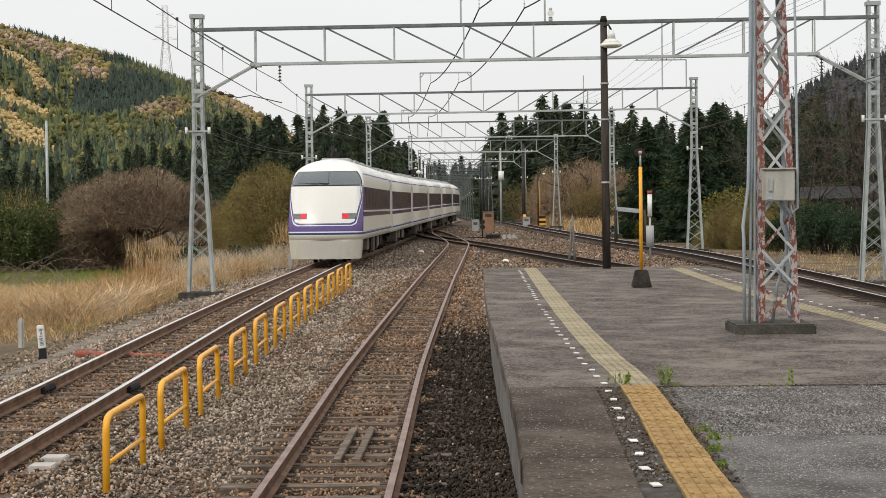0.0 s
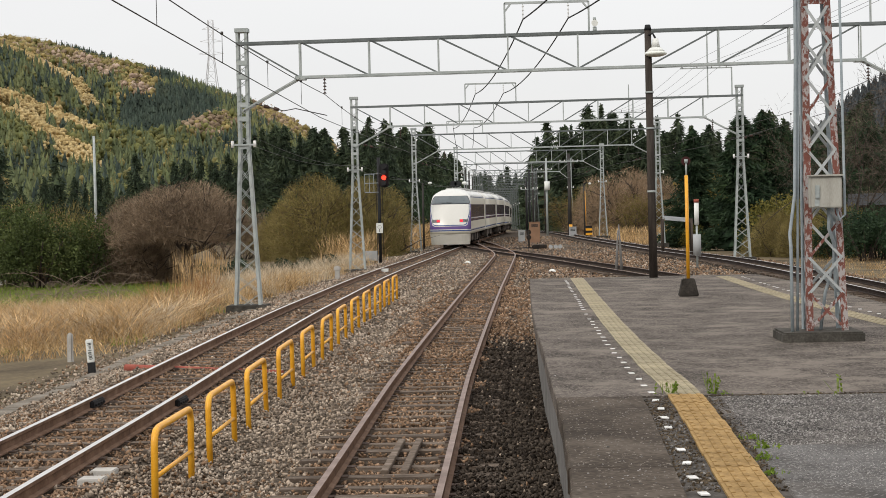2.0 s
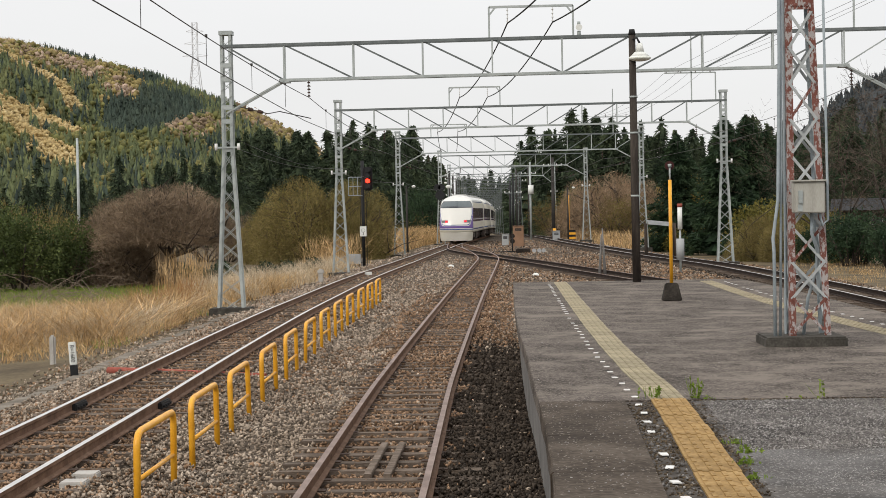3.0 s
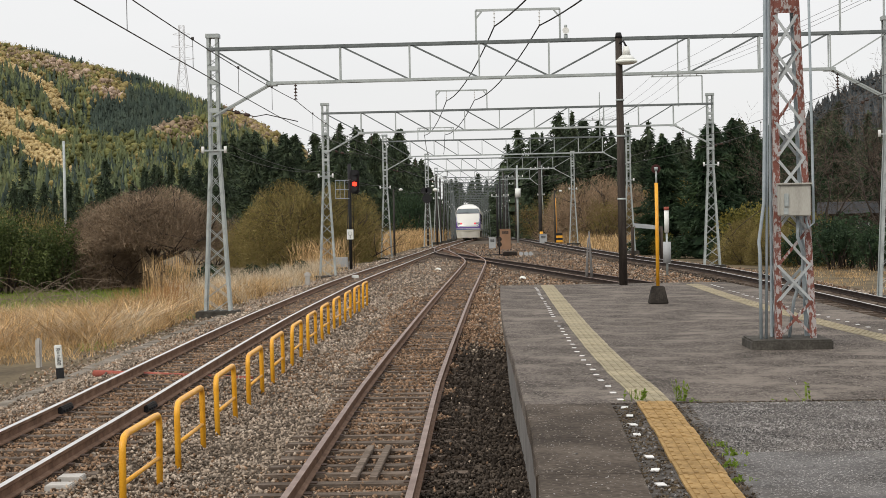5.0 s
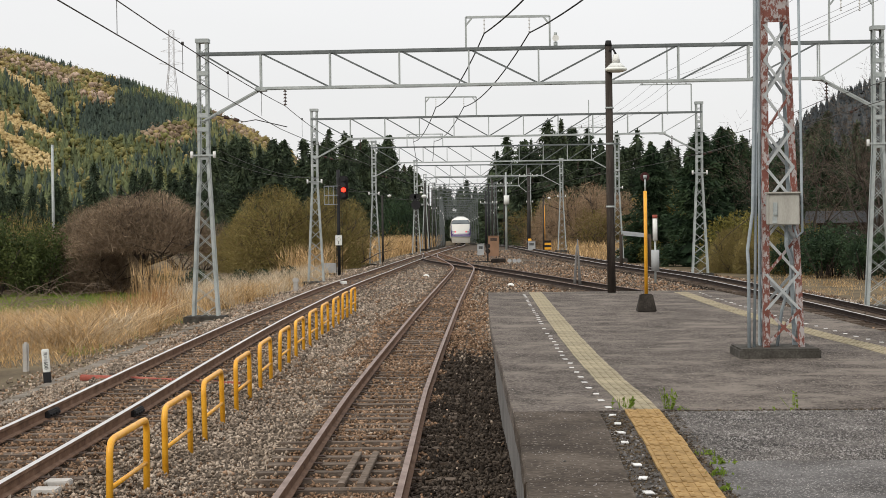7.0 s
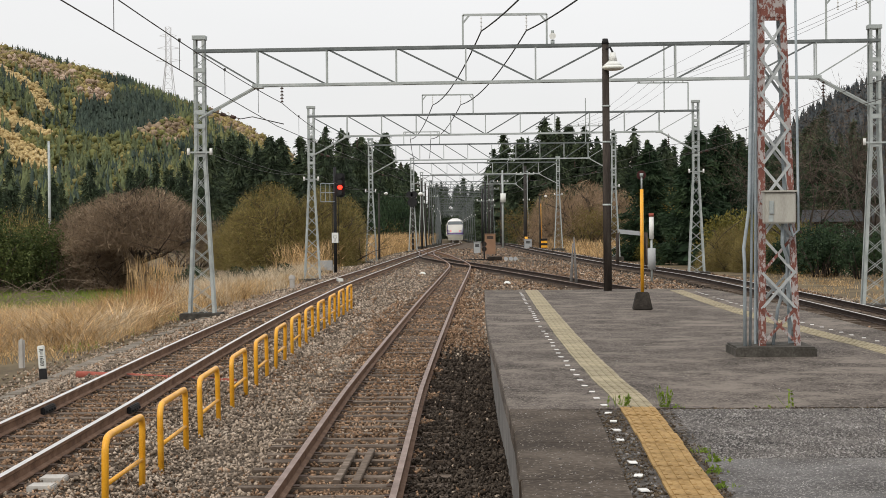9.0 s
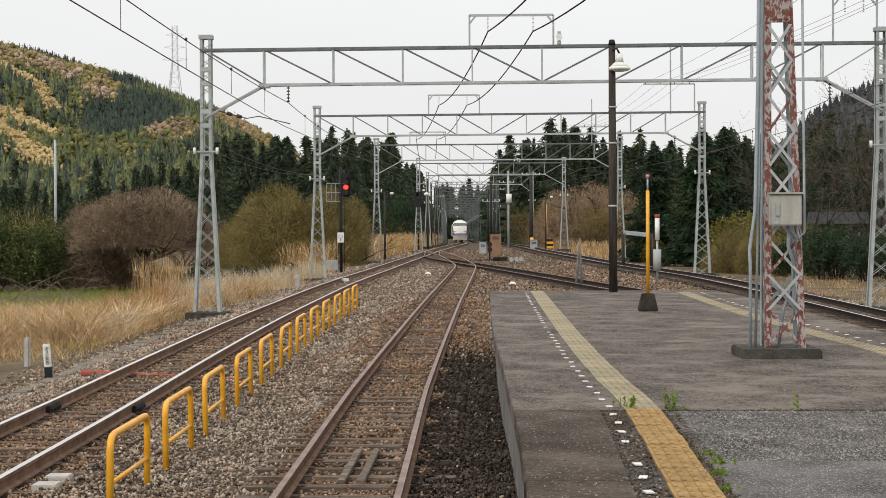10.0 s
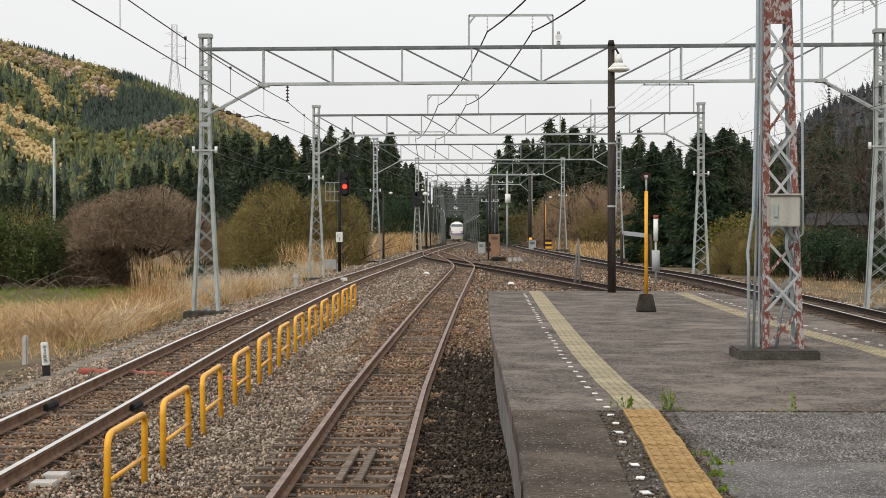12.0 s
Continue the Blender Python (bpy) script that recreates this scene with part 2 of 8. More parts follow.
def ground():
    bm = bmesh.new()
    xs = [-1800, -900, -500, -300, -180, -110, -70, -45, -30, -20, -15, -12, -10, -9, -8, -6, -3, 0, 4, 8, 11, 13, 15, 20, 30, 45, 70, 110, 180, 300, 500, 900, 1800]
    ysl = [-300, -100, -40, -10, 0, 10, 20, 30, 40, 50, 60, 70, 80, 90, 100, 115, 130, 150, 170, 190, 215, 240, 270, 310, 360, 420, 500, 600, 750, 950, 1300, 2600]
    strip(bm, [[(x, y, ground_z(x, y)) for x in xs] for y in ysl])
    tagged(part("ground", bm, M_SOIL), "brown earth with dead grass beside the railway", "ground", kind="structure")
    for name, fn, xa, xb, ya, yb in (("hillside", hill_z, -420, -38, 330, 1000), ("far_hillside", hill_e_z, 95, 460, 600, 1300)):
        bm = bmesh.new()
        strip(bm, [[(x, y, fn(x, y)) for x in np.linspace(xa, xb, 70)] for y in np.linspace(ya, yb, 60)])
        tagged(part(name, bm, M_HILL if name == "hillside" else M_FARSOIL_HAZE, smooth=True), "steep hillside of soil and dry grass under the woods", "hill", kind="structure")


ground()


# ---------------------------------------------------------------- plants
def leaf_mat(name, stops, scale=0.5, fine=6, island=0.35, trans=0.25):
    m = mat(name, stops, scale, fine, 0.75, bump=0, island=island, spec=0.2)
    n, l = m.node_tree.nodes, m.node_tree.links
    p = n["Principled BSDF"]
    tr = n.new("ShaderNodeBsdfTranslucent")
    src = p.inputs["Base Color"].links[0].from_socket
    l.new(src, tr.inputs[0])
    mx = n.new("ShaderNodeMixShader")
    mx.inputs[0].default_value = trans
    l.new(p.outputs[0], mx.inputs[1])
    l.new(tr.outputs[0], mx.inputs[2])
    l.new(mx.outputs[0], n["Material Output"].inputs[0])
    return m


M_CEDAR = leaf_mat("cedar_needles", [(0.022, 0.035, 0.023), (0.044, 0.062, 0.034), (0.085, 0.105, 0.05)], 0.4, 3, 0.6)
M_FIR = leaf_mat("fir_needles", [(0.012, 0.026, 0.014), (0.028, 0.05, 0.024), (0.05, 0.075, 0.03)], 0.6, 4, 0.4)
M_HILLCEDAR = leaf_mat("hill_cedar", [(0.064, 0.084, 0.05), (0.125, 0.146, 0.066), (0.23, 0.22, 0.085)], 0.02, 0.22, 0.3)
M_HILLDARK = leaf_mat("hill_pine", [(0.026, 0.042, 0.036), (0.052, 0.072, 0.054), (0.095, 0.112, 0.07)], 0.02, 0.22, 0.3)
M_HILLYOUNG = leaf_mat("young_hill_leaves", [(0.085, 0.1, 0.035), (0.16, 0.16, 0.055), (0.27, 0.24, 0.09)], 0.035, 0.2, 0.3)
M_SPRING = leaf_mat("spring_leaves", [(0.13, 0.135, 0.05), (0.28, 0.225, 0.088), (0.44, 0.33, 0.14)], 0.035, 0.2, 0.3)
M_HILLGRASS = leaf_mat("hill_dry_grass", [(0.38, 0.27, 0.12), (0.55, 0.42, 0.2), (0.7, 0.56, 0.32)], 0.05, 0.4, 0.15)
M_CHERRY = leaf_mat("cherry_blossom", [(0.42, 0.3, 0.22), (0.52, 0.39, 0.3), (0.62, 0.49, 0.39)], 0.1, 1, 0.12)
M_TWIG = mat("bare_twigs", [(0.11, 0.08, 0.056), (0.2, 0.15, 0.108), (0.32, 0.25, 0.185)], 0.8, 5, 0.9, island=0.35, bump=0)
M_TWIG_WARM = mat("budding_twigs", [(0.10, 0.065, 0.03), (0.16, 0.11, 0.05), (0.22, 0.16, 0.07)], 0.6, 5, 0.9, island=0.35, bump=0)
M_BARK = mat("bark", [(0.025, 0.02, 0.016), (0.06, 0.048, 0.04), (0.1, 0.085, 0.07)], 3, 20, 0.95, stretch=(1, 1, 0.2), bump=0.5)
M_OLIVE = leaf_mat("olive_shoots", [(0.09, 0.085, 0.02), (0.16, 0.14, 0.035), (0.24, 0.2, 0.05)], 0.6, 4, 0.35)
M_GOLDLEAF = leaf_mat("golden_leaves", [(0.16, 0.11, 0.02), (0.27, 0.19, 0.04), (0.4, 0.29, 0.07)], 0.6, 4, 0.35)
M_EVERGREEN = leaf_mat("evergreen_leaves", [(0.03, 0.046, 0.014), (0.06, 0.08, 0.024), (0.105, 0.125, 0.038)], 0.6, 5, 0.4)
M_STRAW = leaf_mat("dead_grass", [(0.15, 0.09, 0.038), (0.47, 0.31, 0.145), (0.8, 0.6, 0.36)], 0.8, 3, 0.6, 0.3)
M_STRAW_PALE = leaf_mat("bleached_grass", [(0.3, 0.23, 0.14), (0.52, 0.42, 0.29), (0.76, 0.66, 0.5)], 0.8, 3, 0.4, 0.3)
M_STRAW_RED = leaf_mat("russet_grass", [(0.2, 0.1, 0.035), (0.32, 0.17, 0.07), (0.42, 0.26, 0.12)], 0.35, 4, 0.3, 0.3)
M_GREEN = leaf_mat("fresh_grass", [(0.1, 0.16, 0.02), (0.17, 0.24, 0.035), (0.26, 0.32, 0.06)], 0.6, 5, 0.3, 0.35)


def quads_mesh(name, C, U, V):
    """One mesh of small four-cornered leaves: centres C, half-axes U and V."""
    n = len(C)
    co = np.empty((n, 4, 3))
    co[:, 0], co[:, 1], co[:, 2], co[:, 3] = C - U, C - V * 0.8, C + U, C + V * 0.8
    me = bpy.data.meshes.new(name)
    me.vertices.add(n * 4)
    me.vertices.foreach_set("co", co.ravel())
    me.loops.add(n * 4)
    me.loops.foreach_set("vertex_index", np.arange(n * 4, dtype=np.int32))
    me.polygons.add(n)
    me.polygons.foreach_set("loop_start", np.arange(0, n * 4, 4, dtype=np.int32))
    me.update(calc_edges=True)
    return me


def tris_mesh(name, A, B, D):
    n = len(A)
    co = np.stack([A, B, D], axis=1)
    me = bpy.data.meshes.new(name)
    me.vertices.add(n * 3)
    me.vertices.foreach_set("co", co.ravel())
    me.loops.add(n * 3)
    me.loops.foreach_set("vertex_index", np.arange(n * 3, dtype=np.int32))
    me.polygons.add(n)
    me.polygons.foreach_set("loop_start", np.arange(0, n * 3, 3, dtype=np.int32))
    me.update(calc_edges=True)
    return me


def unit(v):
    return v / np.maximum(1e-6, np.linalg.norm(v, axis=1, keepdims=True))


def cedar_leaves(rng, h, R, n, size, low=0.1, droop=0.5, power=0.85):
    """Sprays of a conifer in whorls of limbs: centres and axes."""
    u = low + (1 - low) * rng.random(n) ** 1.25
    limbs = 120
    k = rng.integers(0, limbs, n)
    la = rng.random(limbs) * math.tau
    lu = low + (1 - low) * np.sort(rng.random(limbs)) ** 1.15
    ll = 0.65 + 0.45 * rng.random(limbs)
    use = rng.random(n) < 0.8
    a = np.where(use, la[k] + rng.normal(0, 0.22, n), rng.random(n) * math.tau)
    u = np.where(use, np.clip(lu[k] + rng.normal(0, 0.018, n), low, 1.0), u)
    rad = R * np.clip(1.02 - u, 0, 1) ** power * np.where(use, ll[k], 0.6)
    f = rng.random(n) ** 0.55
    r = rad * f
    z = h * u - droop * r * 0.5 + rng.normal(0, 0.05, n)
    C = np.stack([np.cos(a) * r, np.sin(a) * r, z], axis=1)
    out = np.stack([np.cos(a), np.sin(a), -droop * np.ones(n) + rng.normal(0, 0.4, n)], axis=1)
    U = unit(out + rng.normal(0, 0.35, (n, 3))) * (size * (0.6 + 0.8 * rng.random((n, 1))))
    V = unit(np.cross(U, rng.normal(0, 1, (n, 3)))) * (size * 0.3)
    return C, U, V


def cedar_variant(rng, h, R, n, size, material, low=0.08, droop=0.5, power=0.85):
    """A conifer: a ragged tiered core and many drooping pointed sprays, on a tapered trunk."""
    C, U, V = cedar_leaves(rng, h, R, n, size, low, droop, power)
    A, B, D = [C - U - V], [C - U + V], [C + U]
    for u in np.linspace(low, 0.93, 14):
        k = 9
        a = np.arange(k) / k * math.tau + rng.random() * 6 + rng.normal(0, 0.2, k)
        r = R * 0.46 * (1.02 - u) ** power * (0.35 + 0.9 * rng.random(k))
        ring = np.stack([np.cos(a) * r, np.sin(a) * r, h * u - 0.35 * r], axis=1)
        A.append(ring)
        B.append(np.roll(ring, -1, axis=0))
        D.append(np.tile((0, 0, min(h * 0.97, h * (u + 0.11))), (k, 1)))
    me = tris_mesh("crown", np.concatenate(A), np.concatenate(B), np.concatenate(D))
    me.materials.append(material)
    bm = bmesh.new()
    rod(bm, (0, 0, -0.6), (0, 0, h * 0.95), 0.02 * h, 0.02, 7)
    tm = bpy.data.meshes.new("trunk")
    bm.to_mesh(tm)
    bm.free()
    tm.materials.append(M_BARK)
    return tm, me


CEDARS = [cedar_variant(RNG, 15, R, 2000, 0.39, M_CEDAR, low, 0.45, p) for R, low, p in ((4.6, 0.03, 0.7), (3.9, 0.05, 0.6), (5.2, 0.03, 0.75), (4.2, 0.16, 0.55), (3.6, 0.06, 0.8))]


FAR_CEDARS = [cedar_variant(RNG, 15, R, 1300, 0.5, M_CEDAR, low, 0.45, p) for R, low, p in ((4.4, 0.03, 0.7), (3.8, 0.05, 0.6), (4.9, 0.03, 0.8))]


def plant(name, label, category, meshes, x, y, z, s, rz, group="", sz=1.0):
    tree = empty(name, x, y, z, rz)
    tree.scale = (s, s, s * sz)
    for nm, me in zip(("trunk", "crown", "foliage"), meshes):
        ob = new(nm, me)
        ob.parent = tree
    tagged(tree, label, category, group)
    return tree


def conifers():
    rng = np.random.default_rng(21)
    spots = []

    def add(x, y, h):
        spots.append((x, y, h))

    # west woods, seen over the shrubs
    for wx, hh in ((-55, 7), (-51.5, 12), (-48.5, 6.5), (-45.5, 11.5), (-43, 10), (-40, 10.5), (-37, 13.5), (-34.5, 14.5), (-32, 14), (-29.5, 15), (-27, 13), (-24.5, 14.5), (-22, 13.5), (-20, 14)):
        add(wx + rng.normal(0, 0.5), 228 + rng.normal(0, 6), hh * (0.95 + 0.1 * rng.random()))
    for i in range(64):
        x = -64 + 48 * rng.random()
        add(x, 236 + 45 * rng.random(), ((7.8 if -63 < x < -46 else 9.5) if x < -40 else 13) + 2.5 * rng.random())
    for x, y, h in ((-66, 190, 12), (-62, 186, 11), (-58, 192, 11.5), (-70, 200, 13), (-54, 196, 9), (-76, 205, 14), (-50, 205, 8.5)):
        add(x, y, h)
    # west edge of the cutting
    for i in range(44):
        y = 205 + 430 * (i / 44) ** 1.1 + rng.normal(0, 2)
        off = 9.5 + 10 * rng.random() ** 1.3 + (3 if y < 240 else 0)
        add(spline(MAIN, y) - off, y, (13.0 + 2.2 * rng.random()) if y < 280 else 15.5 + 3.5 * rng.random() + (y - 200) * 0.004)
    # east edge of the cutting
    for i in range(44):
        y = 215 + 420 * (i / 44) ** 1.1 + rng.normal(0, 2)
        off = 8.5 + 12 * rng.random() ** 1.2 + max(0, (300 - y)) * 0.025
        add(spline(MAIN, y) + off, y, (13.2 + 2.2 * rng.random()) if y < 290 else 15.5 + 3.5 * rng.random())
    for wx, hh in ((4.5, 11.5), (6, 13), (7.8, 15.5), (10.2, 14.4), (12.5, 13.6), (14, 13), (15.5, 14), (17, 13.8), (18.6, 13.2), (20.4, 14.5), (22, 13.8), (24.5, 14), (27, 15.4), (29.5, 13.4), (31.5, 15), (34, 14), (37, 12.5)):
        add(wx + rng.normal(0, 0.4), 226 + rng.normal(0, 5), hh * (0.96 + 0.08 * rng.random()))
    for i in range(62):
        add(4 + 38 * rng.random(), 222 + 40 * rng.random(), 11 + 3.2 * rng.random())
    for x, y, h in ((25.4, 150, 9.6), (27.6, 153, 10.4), (29.6, 149, 9.8), (31.6, 153, 9.2), (33.8, 150, 8.6)):
        add(x, y, h)
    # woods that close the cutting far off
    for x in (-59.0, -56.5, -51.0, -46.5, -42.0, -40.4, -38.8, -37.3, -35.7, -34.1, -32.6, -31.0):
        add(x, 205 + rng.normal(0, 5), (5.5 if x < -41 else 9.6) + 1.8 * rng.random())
    for x, y, h in ((29, 172, 12.5), (31, 168, 11.5), (33, 174, 13), (35, 170, 12), (37, 173, 11), (39, 170, 10.5)):
        add(x, y, h)
    for i in range(14):
        add(-24 + 24 * rng.random(), 600 + 90 * rng.random(), 18 + 5 * rng.random())
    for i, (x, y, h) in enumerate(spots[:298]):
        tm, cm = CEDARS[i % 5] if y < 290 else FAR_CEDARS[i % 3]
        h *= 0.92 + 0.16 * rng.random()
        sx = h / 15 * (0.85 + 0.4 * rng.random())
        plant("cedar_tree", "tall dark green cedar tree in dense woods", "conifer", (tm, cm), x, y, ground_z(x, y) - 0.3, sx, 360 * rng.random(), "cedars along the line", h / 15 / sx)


conifers()


M_HILLBARE = mat("hill_bare_trees", [(0.15, 0.11, 0.075), (0.27, 0.2, 0.135), (0.36, 0.28, 0.19)], 0.05, 0.25, 0.9, bump=0, island=0.3)
# Bluish slate tint puts the haze over the far hill into the crown colour.
M_FARWOODS_HAZE = mat("hazed_far_woods", [(0.022, 0.027, 0.031), (0.04, 0.046, 0.049), (0.07, 0.073, 0.072)], 0.03, 0.4, 0.9, bump=0, island=0.3)


def icosphere(sub):
    bm = bmesh.new()
    bmesh.ops.create_icosphere(bm, subdivisions=sub, radius=1.0)
    V = np.array([tuple(v.co) for v in bm.verts])
    F = np.array([[v.index for v in f.verts] for f in bm.faces])
    bm.free()
    return V, F


def crowns_mesh(rng, P, conical, size=1.0):
    """Tree crowns far off: ragged stacked cones or lumpy heads, each with loose sprays."""
    n = len(P)
    H = (5.5 + 4.0 * rng.random(n)) * size
    R = ((1.6 + 0.7 * rng.random(n)) if conical else (2.0 + 1.3 * rng.random(n))) * size
    vs, fs, off, seg = [], [], 0, 6
    ang = np.arange(seg) / seg * math.tau
    if conical:
        for z0, z1, r in ((0.0, 0.55, 0.85), (0.3, 0.8, 0.66), (0.58, 0.98, 0.4)):
            rr = R[:, None] * r * (0.5 + 0.8 * rng.random((n, seg)))
            aa = ang[None] + rng.random((n, 1)) * 6 + rng.normal(0, 0.2, (n, seg))
            ring = np.stack([np.cos(aa) * rr, np.sin(aa) * rr, H[:, None] * (z0 + 0.08 * rng.normal(0, 0.8, (n, seg)))], axis=2)
            top = np.stack([rng.normal(0, 0.2, n), rng.normal(0, 0.2, n), H * z1], axis=1)[:, None]
            V = np.concatenate([ring, top], axis=1) + P[:, None]
            F = np.array([(k, (k + 1) % seg, seg) for k in range(seg)])
            vs.append(V.reshape(-1, 3))
            fs.append((F[None] + (np.arange(n) * (seg + 1))[:, None, None] + off).reshape(-1, 3))
            off += n * (seg + 1)
    else:
        B, F = icosphere(1)
        m, lumps = len(B), 4
        d = unit(rng.normal(0, 1, (n * lumps, 3))) * (0.35 + 0.35 * rng.random((n * lumps, 1)))
        RL, HL = np.repeat(R, lumps), np.repeat(H, lumps)
        cen = np.repeat(P, lumps, axis=0) + d * np.stack([RL, RL, HL * 0.5], axis=1) + np.array([0, 0, 1.0]) * (HL * 0.5)[:, None]
        V = B[None] * (0.55 + 0.8 * rng.random((n * lumps, m, 1))) * (RL * (0.38 + 0.25 * rng.random(n * lumps)))[:, None, None] + cen[:, None]
        vs.append(V.reshape(-1, 3))
        fs.append((F[None] + (np.arange(n * lumps) * m)[:, None, None]).reshape(-1, 3))
        off += n * lumps * m
    k = 10 if conical else 14
    C = np.repeat(P, k, axis=0)
    hh, rr = np.repeat(H, k), np.repeat(R, k)
    u, a = rng.random(n * k), rng.random(n * k) * math.tau
    rad = rr * ((1.08 - u) if conical else np.sqrt(np.clip(1.05 - (u - 0.45) ** 2 * 2.6, 0.02, 1))) * np.sqrt(0.35 + 0.75 * rng.random(n * k))
    C = C + np.stack([np.cos(a) * rad, np.sin(a) * rad, hh * (0.05 + 0.95 * u)], axis=1)
    s = (0.24 if conical else 0.3) * size
    U = rng.normal(0, s, (n * k, 3))
    W = rng.normal(0, s, (n * k, 3))
    vs.append(np.stack([C - U, C + U, C + W], axis=1).reshape(-1, 3))
    fs.append(np.arange(n * k * 3).reshape(-1, 3) + off)
    V, F = np.concatenate(vs), np.concatenate(fs).ravel()
    me = bpy.data.meshes.new("woods")
    me.vertices.add(len(V))
    me.vertices.foreach_set("co", V.ravel())
    me.loops.add(len(F))
    me.loops.foreach_set("vertex_index", F.astype(np.int32))
    me.polygons.add(len(F) // 3)
    me.polygons.foreach_set("loop_start", np.arange(0, len(F), 3, dtype=np.int32))
    me.update(calc_edges=True)
    return me


def hill_woods():
    rng = np.random.default_rng(5)
    sets = {"cedar": [], "dark": [], "young": [], "spring": [], "cherry": [], "bare": [], "grass": []}
    # stands on the slope: centre, half-width, half-depth, kind
    stands = ((-176, 694, 7, 16, "dark"), (-166, 684, 4.5, 14, "dark"), (-139, 680, 5, 24, "dark"),
              (-168, 638, 4.5, 12, "cherry"), (-162, 644, 5, 12, "cherry"), (-151, 637, 3.5, 10, "cherry"), (-137, 622, 5, 10, "cherry"),
              (-121, 606, 15, 50, "dark"), (-104, 580, 9, 26, "bare"), (-122, 528, 15, 30, "mixed"), (-150, 495, 14, 30, "mixed"))
    # grassy spurs without trees: run of points and half-width
    spurs = (((-180, 616), (-168, 611), (-157, 605), (-141, 575), 3.2), ((-160, 536), (-149, 541), (-142, 547), (-132, 539), 5.0), ((-152, 528), (-142, 517), (-133, 503), (-124, 490), 6.0))

    def on_spur(x, y):
        for *pts, w in spurs:
            for (xa, ya), (xb, yb) in zip(pts, pts[1:]):
                u = min(1.0, max(0.0, ((x - xa) * (xb - xa) + (y - ya) * (yb - ya)) / ((xb - xa) ** 2 + (yb - ya) ** 2)))
                if math.hypot(x - xa - u * (xb - xa), (y - ya - u * (yb - ya))) < w + 2.0 * math.sin(x * 0.7 + y * 0.2):
                    return True
        return False

    for ya, yb, n in ((345, 470, 2300), (470, 600, 4700), (600, 725, 5900)):
        x = (-225 if ya < 600 else -260) + (180 if ya < 600 else 215) * rng.random(n)
        y = ya + (yb - ya) * rng.random(n)
        for a, b in zip(x, y):
            z = hill_z(a, b)
            if z < 1.0:
                continue
            if on_spur(a, b):
                sets["grass"].append((a, b, z))
                continue
            v = noise.noise(Vector((a * 0.018, b * 0.014, 3.0))) + 0.5 * noise.noise(Vector((a * 0.05, b * 0.05, 1.0)))
            r = rng.random()
            kind = ""
            for sx, sy, rx, ry, k in stands:
                if ((a - sx) / rx) ** 2 + ((b - sy) / ry) ** 2 < 0.8 + 0.5 * r + 0.4 * v:
                    kind = k
                    break
            if kind == "cherry":
                kind = "cherry" if r < 0.3 else "bare" if r < 0.6 else "spring"
            elif kind == "bare":
                kind = "bare" if r < 0.5 else "young" if r < 0.75 else "spring"
            elif kind == "mixed":
                kind = "young" if r < 0.4 else "cedar"
            elif not kind:
                if b > 618 + 22 * v and a < -0.207 * b:
                    kind = "cherry" if r < 0.03 else "bare" if r < 0.24 else "young" if r < 0.4 else "spring"
                elif b > 635 and a > -0.155 * b:
                    kind = "spring" if r < 0.7 else "bare"
                else:
                    kind = "spring" if r < 0.05 else "young" if r < 0.1 + 0.2 * v else "dark" if r > 0.7 else "cedar"
            sets[kind].append((a, b, z))
    for *pts, w in spurs:
        for i in range(230):
            k = int(rng.integers(0, len(pts) - 1))
            u = rng.random()
            a = pts[k][0] + u * (pts[k + 1][0] - pts[k][0]) + rng.normal(0, w * 0.5)
            b = pts[k][1] + u * (pts[k + 1][1] - pts[k][1]) + rng.normal(0, w * 0.5)
            sets["grass"].append((a, b, hill_z(a, b) + 1.0))
    mats = {"cedar": M_HILLCEDAR, "dark": M_HILLDARK, "young": M_HILLYOUNG, "spring": M_SPRING, "cherry": M_CHERRY, "bare": M_HILLBARE, "grass": M_HILLGRASS}
    words = {"cedar": "dark green cedar plantation on the hillside", "dark": "very dark pines and cedars on the hillside", "young": "yellow-green young trees on the hillside", "spring": "golden-brown spring foliage on the hillside", "cherry": "pale pink wild cherry trees on the hillside", "bare": "brown bare trees on the hillside", "grass": "golden dry grass and scrub on the hillside clearing"}
    for kind, pts in sets.items():
        me = crowns_mesh(rng, np.array(pts), kind in ("cedar", "dark"), {"grass": 0.42, "dark": 0.75, "cedar": 0.72}.get(kind, 0.66))
        me.materials.append(mats[kind])
        tagged(new("hill_woods", me), words[kind], "woods", kind="stuff")
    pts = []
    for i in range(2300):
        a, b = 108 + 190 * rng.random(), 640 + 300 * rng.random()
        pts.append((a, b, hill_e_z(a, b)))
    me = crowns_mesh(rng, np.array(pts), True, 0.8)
    me.materials.append(M_FARWOODS_HAZE)
    tagged(new("hill_woods", me), "woods on the far hill, tinted slate-grey for haze", "woods", kind="stuff")


hill_woods()


